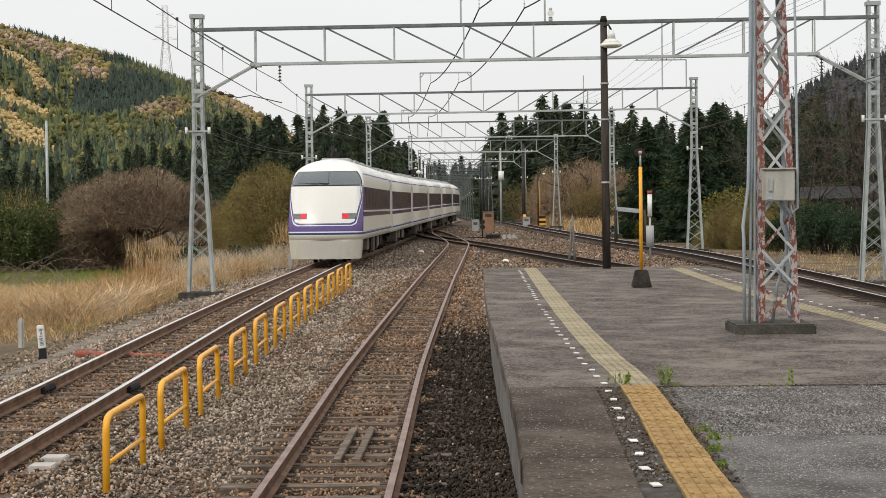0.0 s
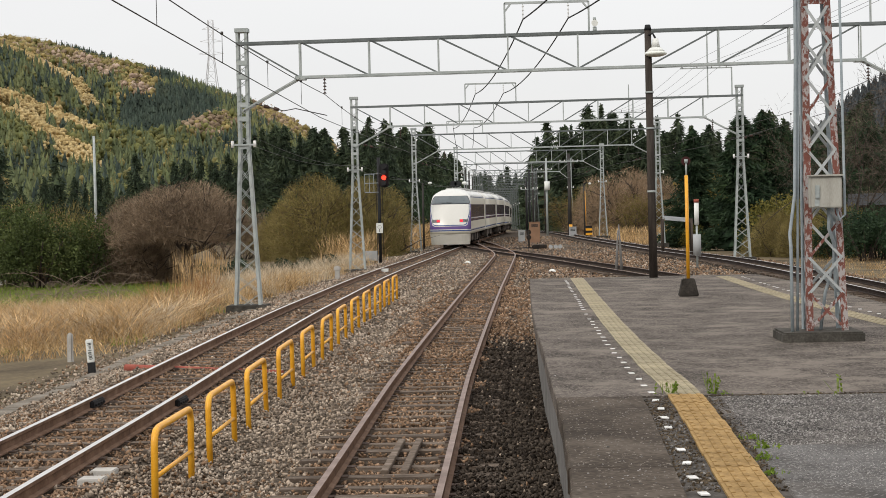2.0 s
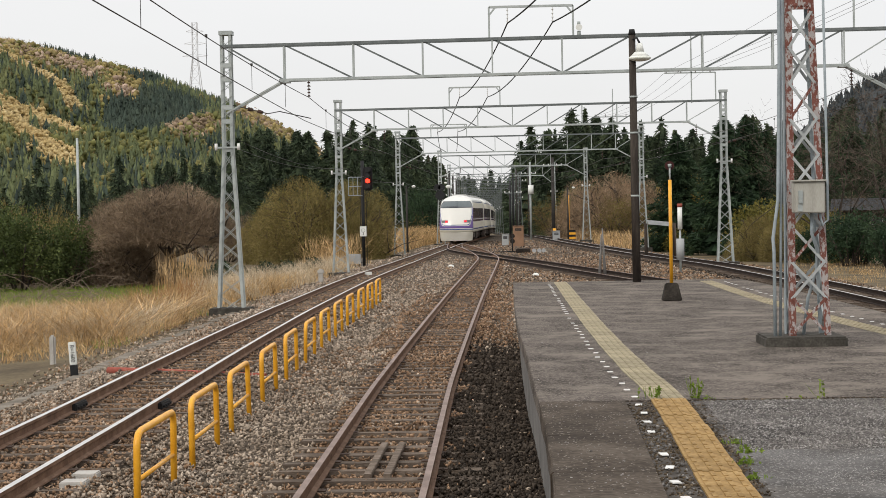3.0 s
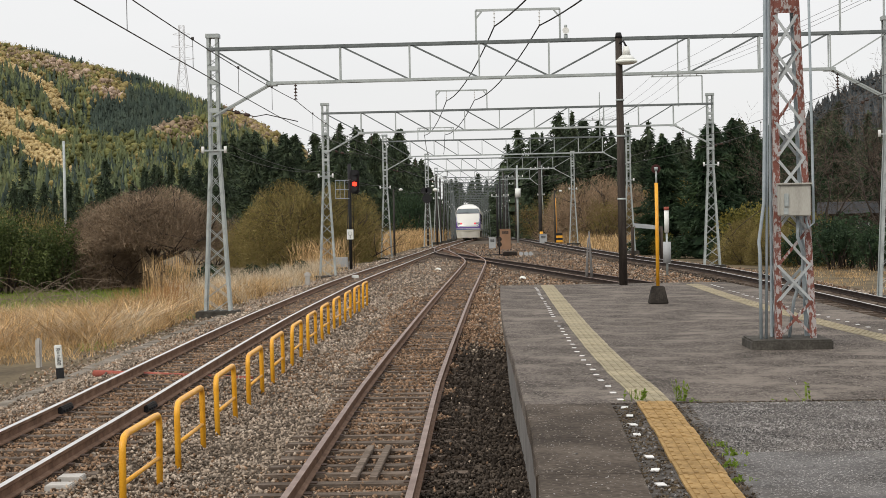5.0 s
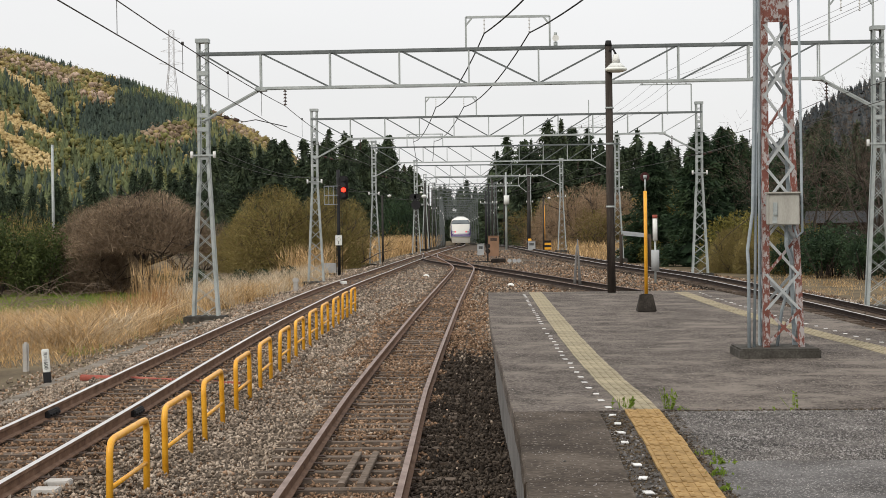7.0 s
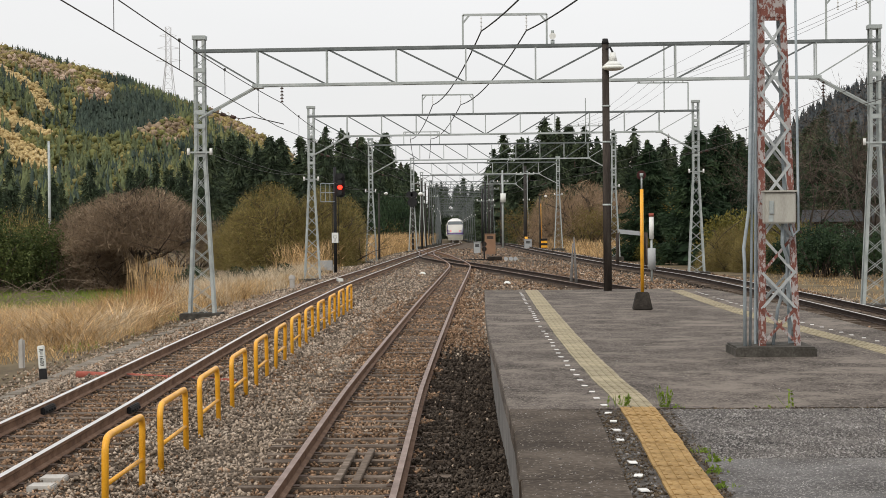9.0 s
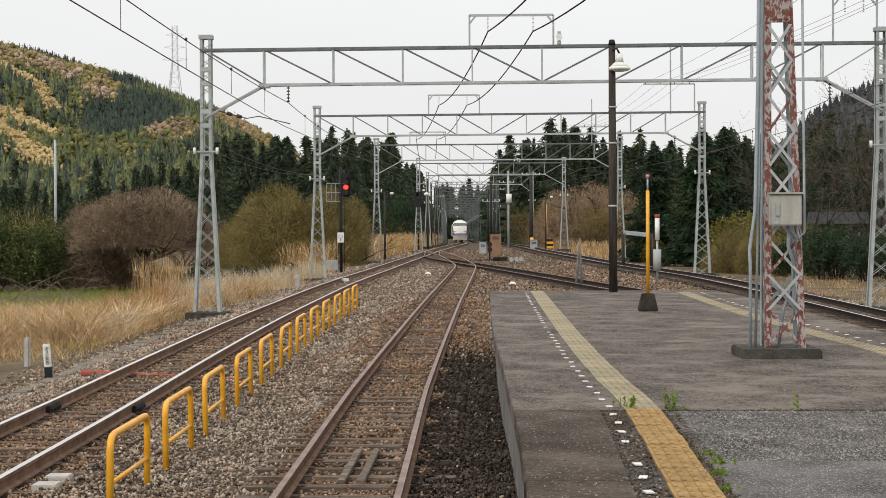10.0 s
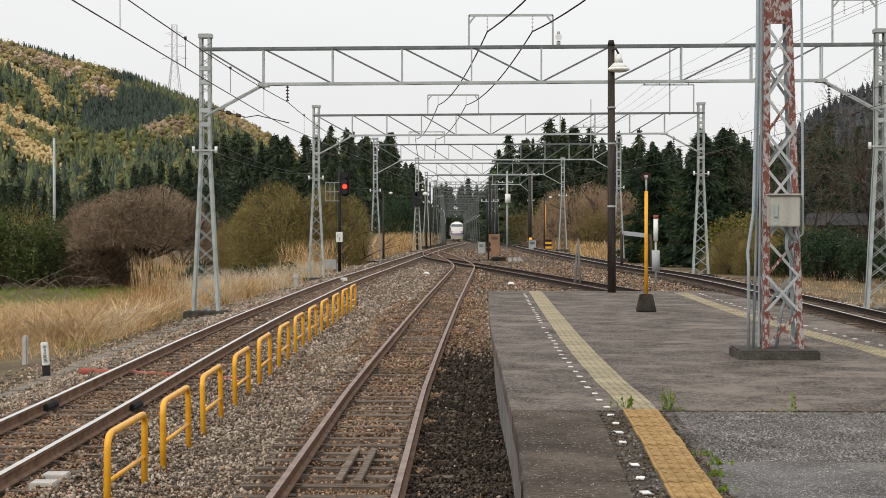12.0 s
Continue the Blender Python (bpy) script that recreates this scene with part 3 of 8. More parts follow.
def twigs(rng, n_limbs, spread, height, depth, trunk_h, lean=0.0, droopy=0.15, fine=5, slim=1.0):
    """A leafless branching plant: tapered limbs (tubes) and fine twigs (slivers). Returns trunk mesh data, twig triangles and tip points."""
    bm = bmesh.new()
    A, B, D, tips = [], [], [], []

    def grow(p, d, length, r, lev):
        pts, q = [p], Vector(p)
        dd = Vector(d)
        seg = 4 if lev < 3 else 3
        for s in range(seg):
            dd = (dd + Vector(rng.normal(0, 0.16, 3)) + Vector((0, 0, 0.05 if lev < 2 else -droopy * 0.2))).normalized()
            q = q + dd * length / seg
            pts.append(Vector(q))
        if lev < 2:
            sweep(bm, pts, [r * (1 - 0.6 * i / seg) for i in range(seg + 1)], 5)
        else:
            for a, b, f in zip(pts, pts[1:], (1, 0.8, 0.6, 0.4)):
                side = Vector(rng.normal(0, 1, 3)).cross(b - a).normalized() * max(r * f, 0.011)
                A.append(a - side), B.append(a + side), D.append(b)
        if lev == depth:
            tips.append(q)
            return
        kids = (fine if lev else max(4, fine)) if lev < depth else 0
        for i in range(kids):
            w = pts[1 + int(rng.integers(0, seg))] if i else pts[-1]
            side = Vector(rng.normal(0, 1, 3))
            nd = (dd * 0.9 + side * 0.62 + Vector((0, 0, 0.12))).normalized()
            grow(w, nd, length * (0.52 + 0.25 * rng.random()), r * 0.45, lev + 1)

    if trunk_h > 0:
        sweep(bm, [(0, 0, -0.4), (lean * 0.3, 0, trunk_h * 0.5), (lean, 0, trunk_h)], [0.04 * height * slim, 0.034 * height * slim, 0.028 * height * slim], 7)
    for i in range(n_limbs):
        a = math.tau * (i + rng.random() * 0.6) / n_limbs
        el = rng.uniform(0.35, 1.3)
        d = Vector((math.cos(a) * math.cos(el) * spread, math.sin(a) * math.cos(el) * spread, math.sin(el)))
        grow(Vector((lean if trunk_h else math.cos(a) * 0.3, 0 if trunk_h else math.sin(a) * 0.3, trunk_h)), d.normalized(), height * rng.uniform(0.42, 0.55), 0.016 * height * slim, 0)
    tm = bpy.data.meshes.new("trunk")
    bm.to_mesh(tm)
    bm.free()
    tm.materials.append(M_BARK)
    return tm, (np.array(A), np.array(B), np.array(D)), np.array([tuple(t) for t in tips])


def shrub_variant(rng, n_limbs, spread, height, trunk_h, twig_mat, leaf=None, leaf_size=0.05, leaf_n=3, fine=5, depth=4, lean=0.0, slim=1.0):
    tm, (A, B, D), tips = twigs(rng, n_limbs, spread, height, depth, trunk_h, lean, fine=fine, slim=slim)
    cm = tris_mesh("crown", A, B, D)
    cm.materials.append(twig_mat)
    out = [tm, cm]
    if leaf is not None:
        C = np.repeat(tips, leaf_n, axis=0) + rng.normal(0, 0.12, (len(tips) * leaf_n, 3))
        U = unit(rng.normal(0, 1, C.shape)) * leaf_size * (0.6 + 0.8 * rng.random((len(C), 1)))
        V = unit(np.cross(U, rng.normal(0, 1, C.shape))) * leaf_size * 0.7
        lm = quads_mesh("foliage", C, U, V)
        lm.materials.append(leaf)
        out.append(lm)
    return out


def leafy_bush(rng, R, h, n, size, material):
    """A dense evergreen bush of many leaves in lobes on short stems."""
    lobes = unit(rng.normal(0, 1, (26, 3)))
    lobes[:, 2] = np.abs(lobes[:, 2])
    lc = lobes * np.array([R * 0.75, R * 0.75, h * 0.62]) * (0.6 + 0.4 * rng.random((26, 1))) + np.array([0, 0, h * 0.28])
    k = rng.integers(0, 26, n)
    d = unit(rng.normal(0, 1, (n, 3)))
    C = lc[k] + d * (0.26 * h * (0.5 + 0.6 * rng.random((n, 1))))
    C[:, 2] = np.maximum(C[:, 2], 0.02)
    U = unit(d + rng.normal(0, 0.8, (n, 3))) * size * (0.6 + 0.8 * rng.random((n, 1)))
    V = unit(np.cross(U, rng.normal(0, 1, (n, 3)))) * size * 0.55
    me = quads_mesh("crown", C, U, V)
    me.materials.append(material)
    bm = bmesh.new()
    for i in range(7):
        a = i * 0.9
        sweep(bm, [(0.1 * math.cos(a), 0.1 * math.sin(a), -0.3), (0.3 * R * math.cos(a), 0.3 * R * math.sin(a), h * 0.3), (0.6 * R * math.cos(a), 0.6 * R * math.sin(a), h * 0.62)], [0.06, 0.04, 0.02], 5)
    tm = bpy.data.meshes.new("trunk")
    bm.to_mesh(tm)
    bm.free()
    tm.materials.append(M_BARK)
    return tm, me


def twig_dome(rng, R, h, n, size, material, trunk_h=0.5, limbs=11, lumps=14, leaf=None, skirt=0.0):
    """A leafless tree or large shrub: forked limbs that reach a lumpy dome of fine outward twigs."""
    bm = bmesh.new()
    if trunk_h:
        sweep(bm, [(0, 0, -0.5), (0.06, 0, trunk_h * 0.5), (0, 0, trunk_h)], [0.2, 0.16, 0.14], 7)
    for i in range(limbs):
        a = math.tau * (i + 0.6 * rng.random()) / limbs
        el = rng.uniform(0.15, 1.35)
        end = Vector((math.cos(a) * math.cos(el) * R * 0.85, math.sin(a) * math.cos(el) * R * 0.85, trunk_h + (h - trunk_h) * 0.85 * math.sin(el)))
        base = Vector((0, 0, trunk_h)) if trunk_h else Vector((0.3 * math.cos(a), 0.3 * math.sin(a), -0.2))
        knee = base.lerp(end, 0.5) + Vector((rng.normal(0, 0.25), rng.normal(0, 0.25), 0.25 * rng.random()))
        sweep(bm, [base, base.lerp(knee, 0.5) + Vector(rng.normal(0, 0.1, 3)), knee, end], [0.09, 0.07, 0.05, 0.015], 5)
        for j in range(4):
            q = knee.lerp(end, 0.25 * j) + Vector(rng.normal(0, 0.03, 3))
            tip = q + Vector((rng.normal(0, 0.3) * R, rng.normal(0, 0.3) * R, rng.uniform(0.05, 0.3) * h))
            sweep(bm, [q, q.lerp(tip, 0.5) + Vector(rng.normal(0, 0.08, 3)), tip], [0.035, 0.024, 0.008], 4)
    tm = bpy.data.meshes.new("trunk")
    bm.to_mesh(tm)
    bm.free()
    tm.materials.append(M_BARK)
    d = unit(rng.normal(0, 1, (n, 3)))
    d[:, 2] = np.abs(d[:, 2])
    L = unit(rng.normal(0, 1, (lumps, 3)))
    L[:, 2] = np.abs(L[:, 2])
    near = np.max(d @ L.T, axis=1)
    f = (0.6 + 0.44 * np.clip((near - 0.72) / 0.28, 0, 1)) * (0.3 + 0.72 * rng.random(n) ** 0.55)
    C = d * np.array([R, R, h - 0.25 * trunk_h]) * f[:, None] + np.array([0, 0, 0.25 * trunk_h])
    rim = skirt * h * (1 - 0.35 * np.clip(np.hypot(C[:, 0], C[:, 1]) / R, 0, 1))
    C[:, 2] = rim + C[:, 2] * (1 - rim / h)
    U = unit(unit(C - np.array([0, 0, 0.1 * h])) + rng.normal(0, 0.7, (n, 3))) * size * (0.5 + rng.random((n, 1)))
    V = unit(np.cross(U, rng.normal(0, 1, (n, 3)))) * (0.008 + 0.009 * rng.random((n, 1)))
    k = n // 9
    out = unit(d[:k] + np.array([0, 0, 0.5]) + rng.normal(0, 0.3, (k, 3))) * size * (1.2 + 1.6 * rng.random((k, 1)))
    e = d[:k] * np.array([R, R, h - skirt * h]) * (0.58 + 0.38 * np.clip((near[:k] - 0.72) / 0.28, 0, 1))[:, None] + np.array([0, 0, skirt * h * 0.8])
    v = unit(np.cross(out, rng.normal(0, 1, (k, 3)))) * 0.009
    cm = tris_mesh("crown", np.concatenate([C - U - V, e - v]), np.concatenate([C - U + V, e + v]), np.concatenate([C + U, e + out]))
    cm.materials.append(material)
    if leaf is None:
        return tm, cm
    k = rng.integers(0, n, n // 2)
    P = (C + U)[k] + rng.normal(0, 0.05, (n // 2, 3))
    W = unit(rng.normal(0, 1, P.shape)) * 0.05
    lm = quads_mesh("foliage", P, W, unit(np.cross(W, rng.normal(0, 1, P.shape))) * 0.035)
    lm.materials.append(leaf)
    return tm, cm, lm


def brush_dome(rng, R, h, n, size, material):
    """A dense rounded shrub of fine upright twigs in lobes."""
    lobes = unit(rng.normal(0, 1, (22, 3)))
    lobes[:, 2] = np.abs(lobes[:, 2]) * 0.9
    lc = lobes * np.array([R * 0.7, R * 0.7, h * 0.55]) * (0.5 + 0.5 * rng.random((22, 1))) + np.array([0, 0, h * 0.25])
    k = rng.integers(0, 22, n)
    d = unit(rng.normal(0, 1, (n, 3)) + np.array([0, 0, 0.35]))
    C = lc[k] + d * (0.3 * h * np.sqrt(rng.random((n, 1))))
    C[:, 2] = np.maximum(C[:, 2], 0.1)
    U = unit((C - np.array([0, 0, -0.3 * h])) * np.array([1, 1, 1.2]) + rng.normal(0, 2.0, (n, 3))) * size * (0.5 + rng.random((n, 1)))
    V = unit(np.cross(U, rng.normal(0, 1, (n, 3)))) * size * 0.085
    me = quads_mesh("crown", C, U, V)
    me.materials.append(material)
    bm = bmesh.new()
    for i in range(9):
        a = i * 0.7
        sweep(bm, [(0.12 * math.cos(a), 0.12 * math.sin(a), -0.3), (0.35 * R * math.cos(a), 0.35 * R * math.sin(a), h * 0.35), (0.6 * R * math.cos(a), 0.6 * R * math.sin(a), h * 0.7)], [0.07, 0.045, 0.02], 5)
    tm = bpy.data.meshes.new("trunk")
    bm.to_mesh(tm)
    bm.free()
    tm.materials.append(M_BARK)
    return tm, me


M_SHOOT = mat("olive_shoot_bark", [(0.1, 0.078, 0.03), (0.19, 0.148, 0.058), (0.31, 0.25, 0.105)], 0.5, 4, 0.9, island=0.4, bump=0)
M_TWIG_FINE = mat("fine_brown_twigs", [(0.095, 0.07, 0.047), (0.185, 0.136, 0.092), (0.31, 0.23, 0.155)], 0.5, 4, 0.9, island=0.4, bump=0)
M_TWIG_DIM = mat("grey_tree_twigs", [(0.045, 0.036, 0.028), (0.09, 0.071, 0.055), (0.16, 0.128, 0.102)], 0.8, 5, 0.9, island=0.35, bump=0)
M_BRUSH = leaf_mat("olive_brush", [(0.1, 0.08, 0.03), (0.2, 0.16, 0.058), (0.33, 0.265, 0.1)], 0.7, 4, 0.4, 0.15)
M_RUSSET = leaf_mat("russet_brush", [(0.15, 0.105, 0.065), (0.27, 0.19, 0.12), (0.42, 0.3, 0.2)], 0.7, 4, 0.4, 0.15)


def shrubs():
    rng = np.random.default_rng(11)
    olive = shrub_variant(rng, 12, 0.95, 4.4, 0.0, M_TWIG_WARM, M_OLIVE, 0.06, 1, fine=4, depth=4)
    olive2 = shrub_variant(rng, 12, 0.8, 4.4, 0.0, M_TWIG_WARM, M_OLIVE, 0.05, 1, fine=4, depth=4)
    bare = shrub_variant(rng, 11, 0.9, 4.2, 0.0, M_TWIG, fine=4, depth=4)
    tall = shrub_variant(rng, 7, 0.36, 9.4, 1.0, M_TWIG_DIM, fine=4, depth=4, slim=0.5)
    green = leafy_bush(rng, 1.9, 3.2, 7000, 0.08, M_EVERGREEN)
    green2 = leafy_bush(rng, 1.7, 2.6, 2800, 0.095, M_FIR)
    under = leafy_bush(rng, 1.7, 2.6, 900, 0.15, M_FIR)
    yellow = leafy_bush(rng, 1.5, 2.4, 3600, 0.07, M_OLIVE)

    def put(kind, x, y, s, sz=1.0, name="shrub", label="", cat="shrub"):
        plant(name, label, cat, kind, x, y, ground_z(x, y) - 0.1, s, 360 * rng.random(), "", sz)

    dome = brush_dome(rng, 2.9, 4.5, 4200, 0.22, M_BRUSH)
    russet = twig_dome(rng, 3.2, 4.8, 9000, 0.24, M_RUSSET, 0.0, 11, 14)
    shoots = twig_dome(rng, 3.8, 5.8, 20000, 0.24, M_SHOOT, 0.0, 14, 16, M_OLIVE)
    for x, y, s, z in ((-14.0, 118, 1.0, 1.0), (-10.6, 119, 0.86, 1.08), (-16.2, 121, 0.72, 1.0)):
        put(shoots, x, y, s, z, "shrub", "large rounded shrub with olive-brown shoots by the line")
    spread = twig_dome(rng, 3.5, 5.0, 20000, 0.19, M_TWIG_FINE, 1.5, 15, 22, None, 0.5)
    put(spread, -16.0, 82, 1.0, 1.0, "plum_tree", "wide rounded bare brown tree in the field", "tree")
    thicket = twig_dome(rng, 2.3, 3.7, 14000, 0.18, M_TWIG_FINE, 0.0, 10, 12)
    for x, y, s in ((-19.3, 85, 1.0), (-18.0, 86, 0.8), (-21.2, 92, 1.15)):
        put(thicket, x, y, s, 1.0, "shrub", "dense rounded grey-brown leafless shrub in the field")
    for x, y, s in ((7.4, 184, 1.3), (9.6, 181, 1.45), (11.9, 183, 1.4), (13.9, 179, 1.25)):
        put(russet, x, y, s, 1.0, "shrub", "russet-brown rounded shrub beyond the tracks")
    for x, y, s in ((-23.6, 90, 0.95), (-26.2, 92, 1.0), (-20.8, 91, 0.8)):
        put(dome, x, y, s, 1.0, "shrub", "olive-brown shrub behind the green bushes")
    gold = brush_dome(np.random.default_rng(77), 2.2, 4.4, 2600, 0.26, M_GOLDLEAF)
    for x, y, s in ((16.2, 178, 1.35), (18.3, 182, 1.2)):
        put(gold, x, y, s, 1.2, "shrub", "golden-leaved shrub in front of the dark conifers")
    for x, y, s in ((-23.0, 82, 1.15), (-21.2, 84, 1.0), (-25.2, 85, 1.2)):
        put(green, x, y, s, 1.0, "evergreen_bush", "dense dark green bush at the field's edge", "bush")
    for x, y, s in ((-24.5, 90, 0.85), (-27, 93, 0.9), (-20.5, 93, 0.8), (-22.4, 95, 0.85)):
        put(olive2, x, y, s, 1.0, "shrub", "thin brown shrub with budding olive shoots")
    for i in range(9):
        x, y = -26 + 15 * rng.random(), 110 + 50 * rng.random()
        put(olive2 if i % 2 else bare, x, y, 0.8 + 0.3 * rng.random(), 0.8, "shrub", "bare brown shrub before the dark woods")
    for x, y, s in ((-9.5, 190, 1.3), (-10.4, 196, 1.5)):
        put(green2, x, y, s, 1.7, "evergreen_bush", "slender green bush at the edge of the cutting", "bush")
    # low dark growth along the field's far side
    for i in range(16):
        x = -28 + 17.5 * i / 15
        put(under, x, 91 + rng.normal(0, 1.2), 0.45 + 0.15 * rng.random(), 0.7, "evergreen_bush", "low dark green undergrowth at the field's edge", "bush")
    # east side
    for x, y, s in ((10.2, 176, 1.0), (12.6, 178, 0.95), (4.6, 192, 1.0), (8.4, 190, 1.35)):
        put(olive if rng.random() < 0.5 else olive2, x, y, s, 1.05, "shrub", "russet-brown budding shrub beyond the tracks")
    for x, y, s in ((14.9, 107, 1.55), (16.6, 106, 1.5), (17.5, 101, 1.3), (15.9, 99, 0.9), (11.2, 122, 0.75), (10.3, 128, 0.7)):
        put(yellow, x, y, s, 1.0, "evergreen_bush", "yellow-green leafy bush by the far track", "bush")
    for x, y, s in ((16.2, 87, 1.0), (17.2, 89, 1.1), (15.4, 91, 0.8), (17.6, 84, 0.9), (18.6, 82, 1.0), (19.6, 84, 0.85), (12.4, 101, 0.6)):
        put(green2, x, y, s, 1.0, "evergreen_bush", "dark green bush by the far track", "bush")
    for x, y, s in ((17.5, 98, 0.85), (19.7, 92, 0.95), (21.2, 96, 0.95)):
        put(tall, x, y, s, 1.0, "bare_tree", "tall bare grey-brown tree with upright branches", "tree")
    for x, y, s in ((21.8, 112, 0.9), (17.2, 112, 0.8)):
        put(bare, x, y, s, 1.0, "shrub", "bare brown shrub behind the far track")
    for x, y, s in ((13.4, 98, 0.5), (14.6, 96, 0.45), (15.9, 93, 0.4)):
        put(shoots, x, y, s, 0.9, "shrub", "olive-brown shrub beside the far track")
    fir = cedar_variant(rng, 8.6, 3.3, 9000, 0.24, M_FIR, 0.05, 0.15, 0.65)
    for x, y, s in ((13.2, 112, 1.0), (15.4, 118, 1.05), (11.4, 124, 0.95), (17.2, 122, 0.95), (21.5, 128, 1.0), (25.5, 135, 1.05), (29.5, 140, 1.0)):
        plant("fir_tree", "broad dark green fir tree with layered branches", "conifer", fir, x, y, ground_z(x, y) - 0.2, s, 360 * rng.random(), "firs beyond the far track", 1.0)


shrubs()


def blades(rng, X, Y, H, W, bend=0.2):
    """Grass blades, two slivers each, leaning at random."""
    n = len(X)
    Z = np.array([ground_z(a, b) for a, b in zip(X, Y)])
    P = np.stack([X, Y, Z - 0.03], axis=1)
    a = rng.random(n) * math.tau
    s = np.stack([np.cos(a), np.sin(a), np.zeros(n)], axis=1) * (W / 2)[:, None]
    L = np.stack([rng.normal(0, bend, n), rng.normal(0, bend, n), np.ones(n)], axis=1)
    M = P + L * (H * 0.55)[:, None]
    T = M + (L * np.array([1.9, 1.9, 0.75])) * (H * 0.45)[:, None]
    A = np.concatenate([P - s, M - s * 0.8])
    B = np.concatenate([P + s, M + s * 0.8])
    D = np.concatenate([M, T])
    return A, B, D


def grasses():
    rng = np.random.default_rng(3)

    def patch(n, xa, xb, ya, yb, h, w, material, label, clump=0.0, cond=None, bend=0.2):
        X, Y = xa + (xb - xa) * rng.random(n), ya + (yb - ya) * rng.random(n)
        if clump:
            cx, cy = xa + (xb - xa) * rng.random(n // 60 + 1), ya + (yb - ya) * rng.random(n // 60 + 1)
            k = rng.integers(0, len(cx), n)
            X, Y = cx[k] + rng.normal(0, clump, n), cy[k] + rng.normal(0, clump, n)
        left = np.array([spline(MAIN, v) for v in Y])
        ok = (X < left - 2.6) | (X > left + 2.6)
        if cond is not None:
            ok &= cond(X, Y)
        X, Y = X[ok], Y[ok]
        H = h * (0.45 + 0.8 * rng.random(len(X)))
        me = tris_mesh("grass", *blades(rng, X, Y, H, w * (0.7 + 0.6 * rng.random(len(X))), bend))
        me.materials.append(material)
        tagged(new("grass", me), label, "grass", kind="stuff")

    dry = "tall dry straw-coloured grass beside the line"
    edge = lambda X, Y: X < -8.9 - 0.02 * (Y - 40)
    rough = lambda X, Y: X < -9.2 - 0.03 * (Y - 40) + 0.35 * np.sin(Y * 1.3)
    patch(16000, -26, -8.9, 38, 58, 0.45, 0.022, M_STRAW, dry, 0.0, edge, 0.5)
    patch(22000, -24, -9.2, 42.5, 51, 1.0, 0.028, M_STRAW, dry, 0.22, rough, 0.5)
    patch(8000, -20, -9.4, 42, 52, 0.95, 0.016, M_STRAW_PALE, "bleached tangled tussocks of dry grass", 0.25, rough, 0.7)
    patch(450, -11.2, -10.0, 50, 54, 1.2, 0.016, M_STRAW_RED, "russet dry grass by the mast", 0.16, rough, 0.12)
    patch(350, -12.1, -10.7, 56, 60, 1.2, 0.018, M_STRAW_RED, "russet dry grass by the mast", 0.2, rough, 0.14)
    patch(600, -14.6, -13.2, 71.5, 75.5, 1.9, 0.018, M_STRAW, "tall dry reeds", 0.25, None, 0.08)
    patch(3000, -12.0, -9.2, 60, 74, 0.75, 0.022, M_STRAW, dry, 0.3, None, 0.4)
    patch(1700, -11.4, -9.4, 62, 73, 1.15, 0.016, M_STRAW_PALE, "pale feathery dry grass tussocks", 0.3, None, 0.3)
    patch(5000, -13.5, -8.6, 74, 110, 0.5, 0.025, M_STRAW, dry, 0.4)
    patch(2500, -10.8, -8.8, 74, 98, 0.9, 0.02, M_STRAW_PALE, "pale feathery dry grass tussocks", 0.3, None, 0.3)
    patch(14000, -13, -7.2, 108, 200, 1.9, 0.04, M_STRAW, "tall golden pampas grass along the line", 0.6, lambda X, Y: X < np.array([spline(MAIN, v) - 3.6 for v in Y]))
    patch(6000, -22, -6.0, 190, 330, 2.0, 0.08, M_STRAW, "tall golden pampas grass along the line", 0.8, lambda X, Y: X < np.array([spline(MAIN, v) - 3.4 for v in Y]))
    patch(15000, -30, -11.5, 62, 84, 0.24, 0.03, M_GREEN, "strip of fresh green grass in the field", 0.0)
    patch(1600, -16, -8.9, 34, 56, 0.25, 0.02, M_GREEN, "low green weeds at the field's edge", 0.25)
    patch(3500, 12.8, 20, 55, 100, 0.24, 0.022, M_STRAW, "dry grass beyond the far track", 0.4)
    patch(6000, 4.5, 14, 130, 230, 1.3, 0.05, M_STRAW, "dry grass beyond the far track", 0.6, lambda X, Y: X > np.array([spline(RIGHT, v) + 2.4 for v in Y]))


grasses()


def brambles():
    """Arching bare canes before the evergreen bushes."""
    rng = np.random.default_rng(31)
    for x, y, n in ((-18.6, 70, 16), (-16.9, 71, 14), (-20.0, 72, 10)):
        bm = bmesh.new()
        for i in range(n):
            a, r, h = rng.random() * math.tau, 0.6 + 1.2 * rng.random(), 0.7 + 1.1 * rng.random()
            p = Vector((rng.normal(0, 0.5), rng.normal(0, 0.4), -0.1))
            d = Vector((math.cos(a) * 0.5, math.sin(a) * 0.5, 1.0))
            run = [p.copy()]
            for k in range(9):
                d = (d + Vector((math.cos(a) * 0.14, math.sin(a) * 0.14, -0.17)) * r + Vector(rng.normal(0, 0.12, 3))).normalized()
                p = p + d * (h * 0.24)
                run.append(p.copy())
                if k > 2 and rng.random() < 0.5:
                    q = p + Vector(rng.normal(0, 0.22, 3)) + d * 0.2
                    sweep(bm, [p, p.lerp(q, 0.5) + Vector(rng.normal(0, 0.03, 3)), q], [0.007, 0.005, 0.002], 3)
            sweep(bm, run, [0.014 - 0.0011 * k for k in range(10)], 4)
        ob = part("bramble", bm, M_CANE)
        ob.matrix_basis = pose(x, y, ground_z(x, y))
        tagged(ob, "tangle of pale arching bare canes in the field", "bramble", kind="stuff")


M_CANE = mat("pale_cane", [(0.12, 0.09, 0.065), (0.2, 0.155, 0.115), (0.3, 0.24, 0.185)], 3, 30, 0.85, bump=0.1)
brambles()
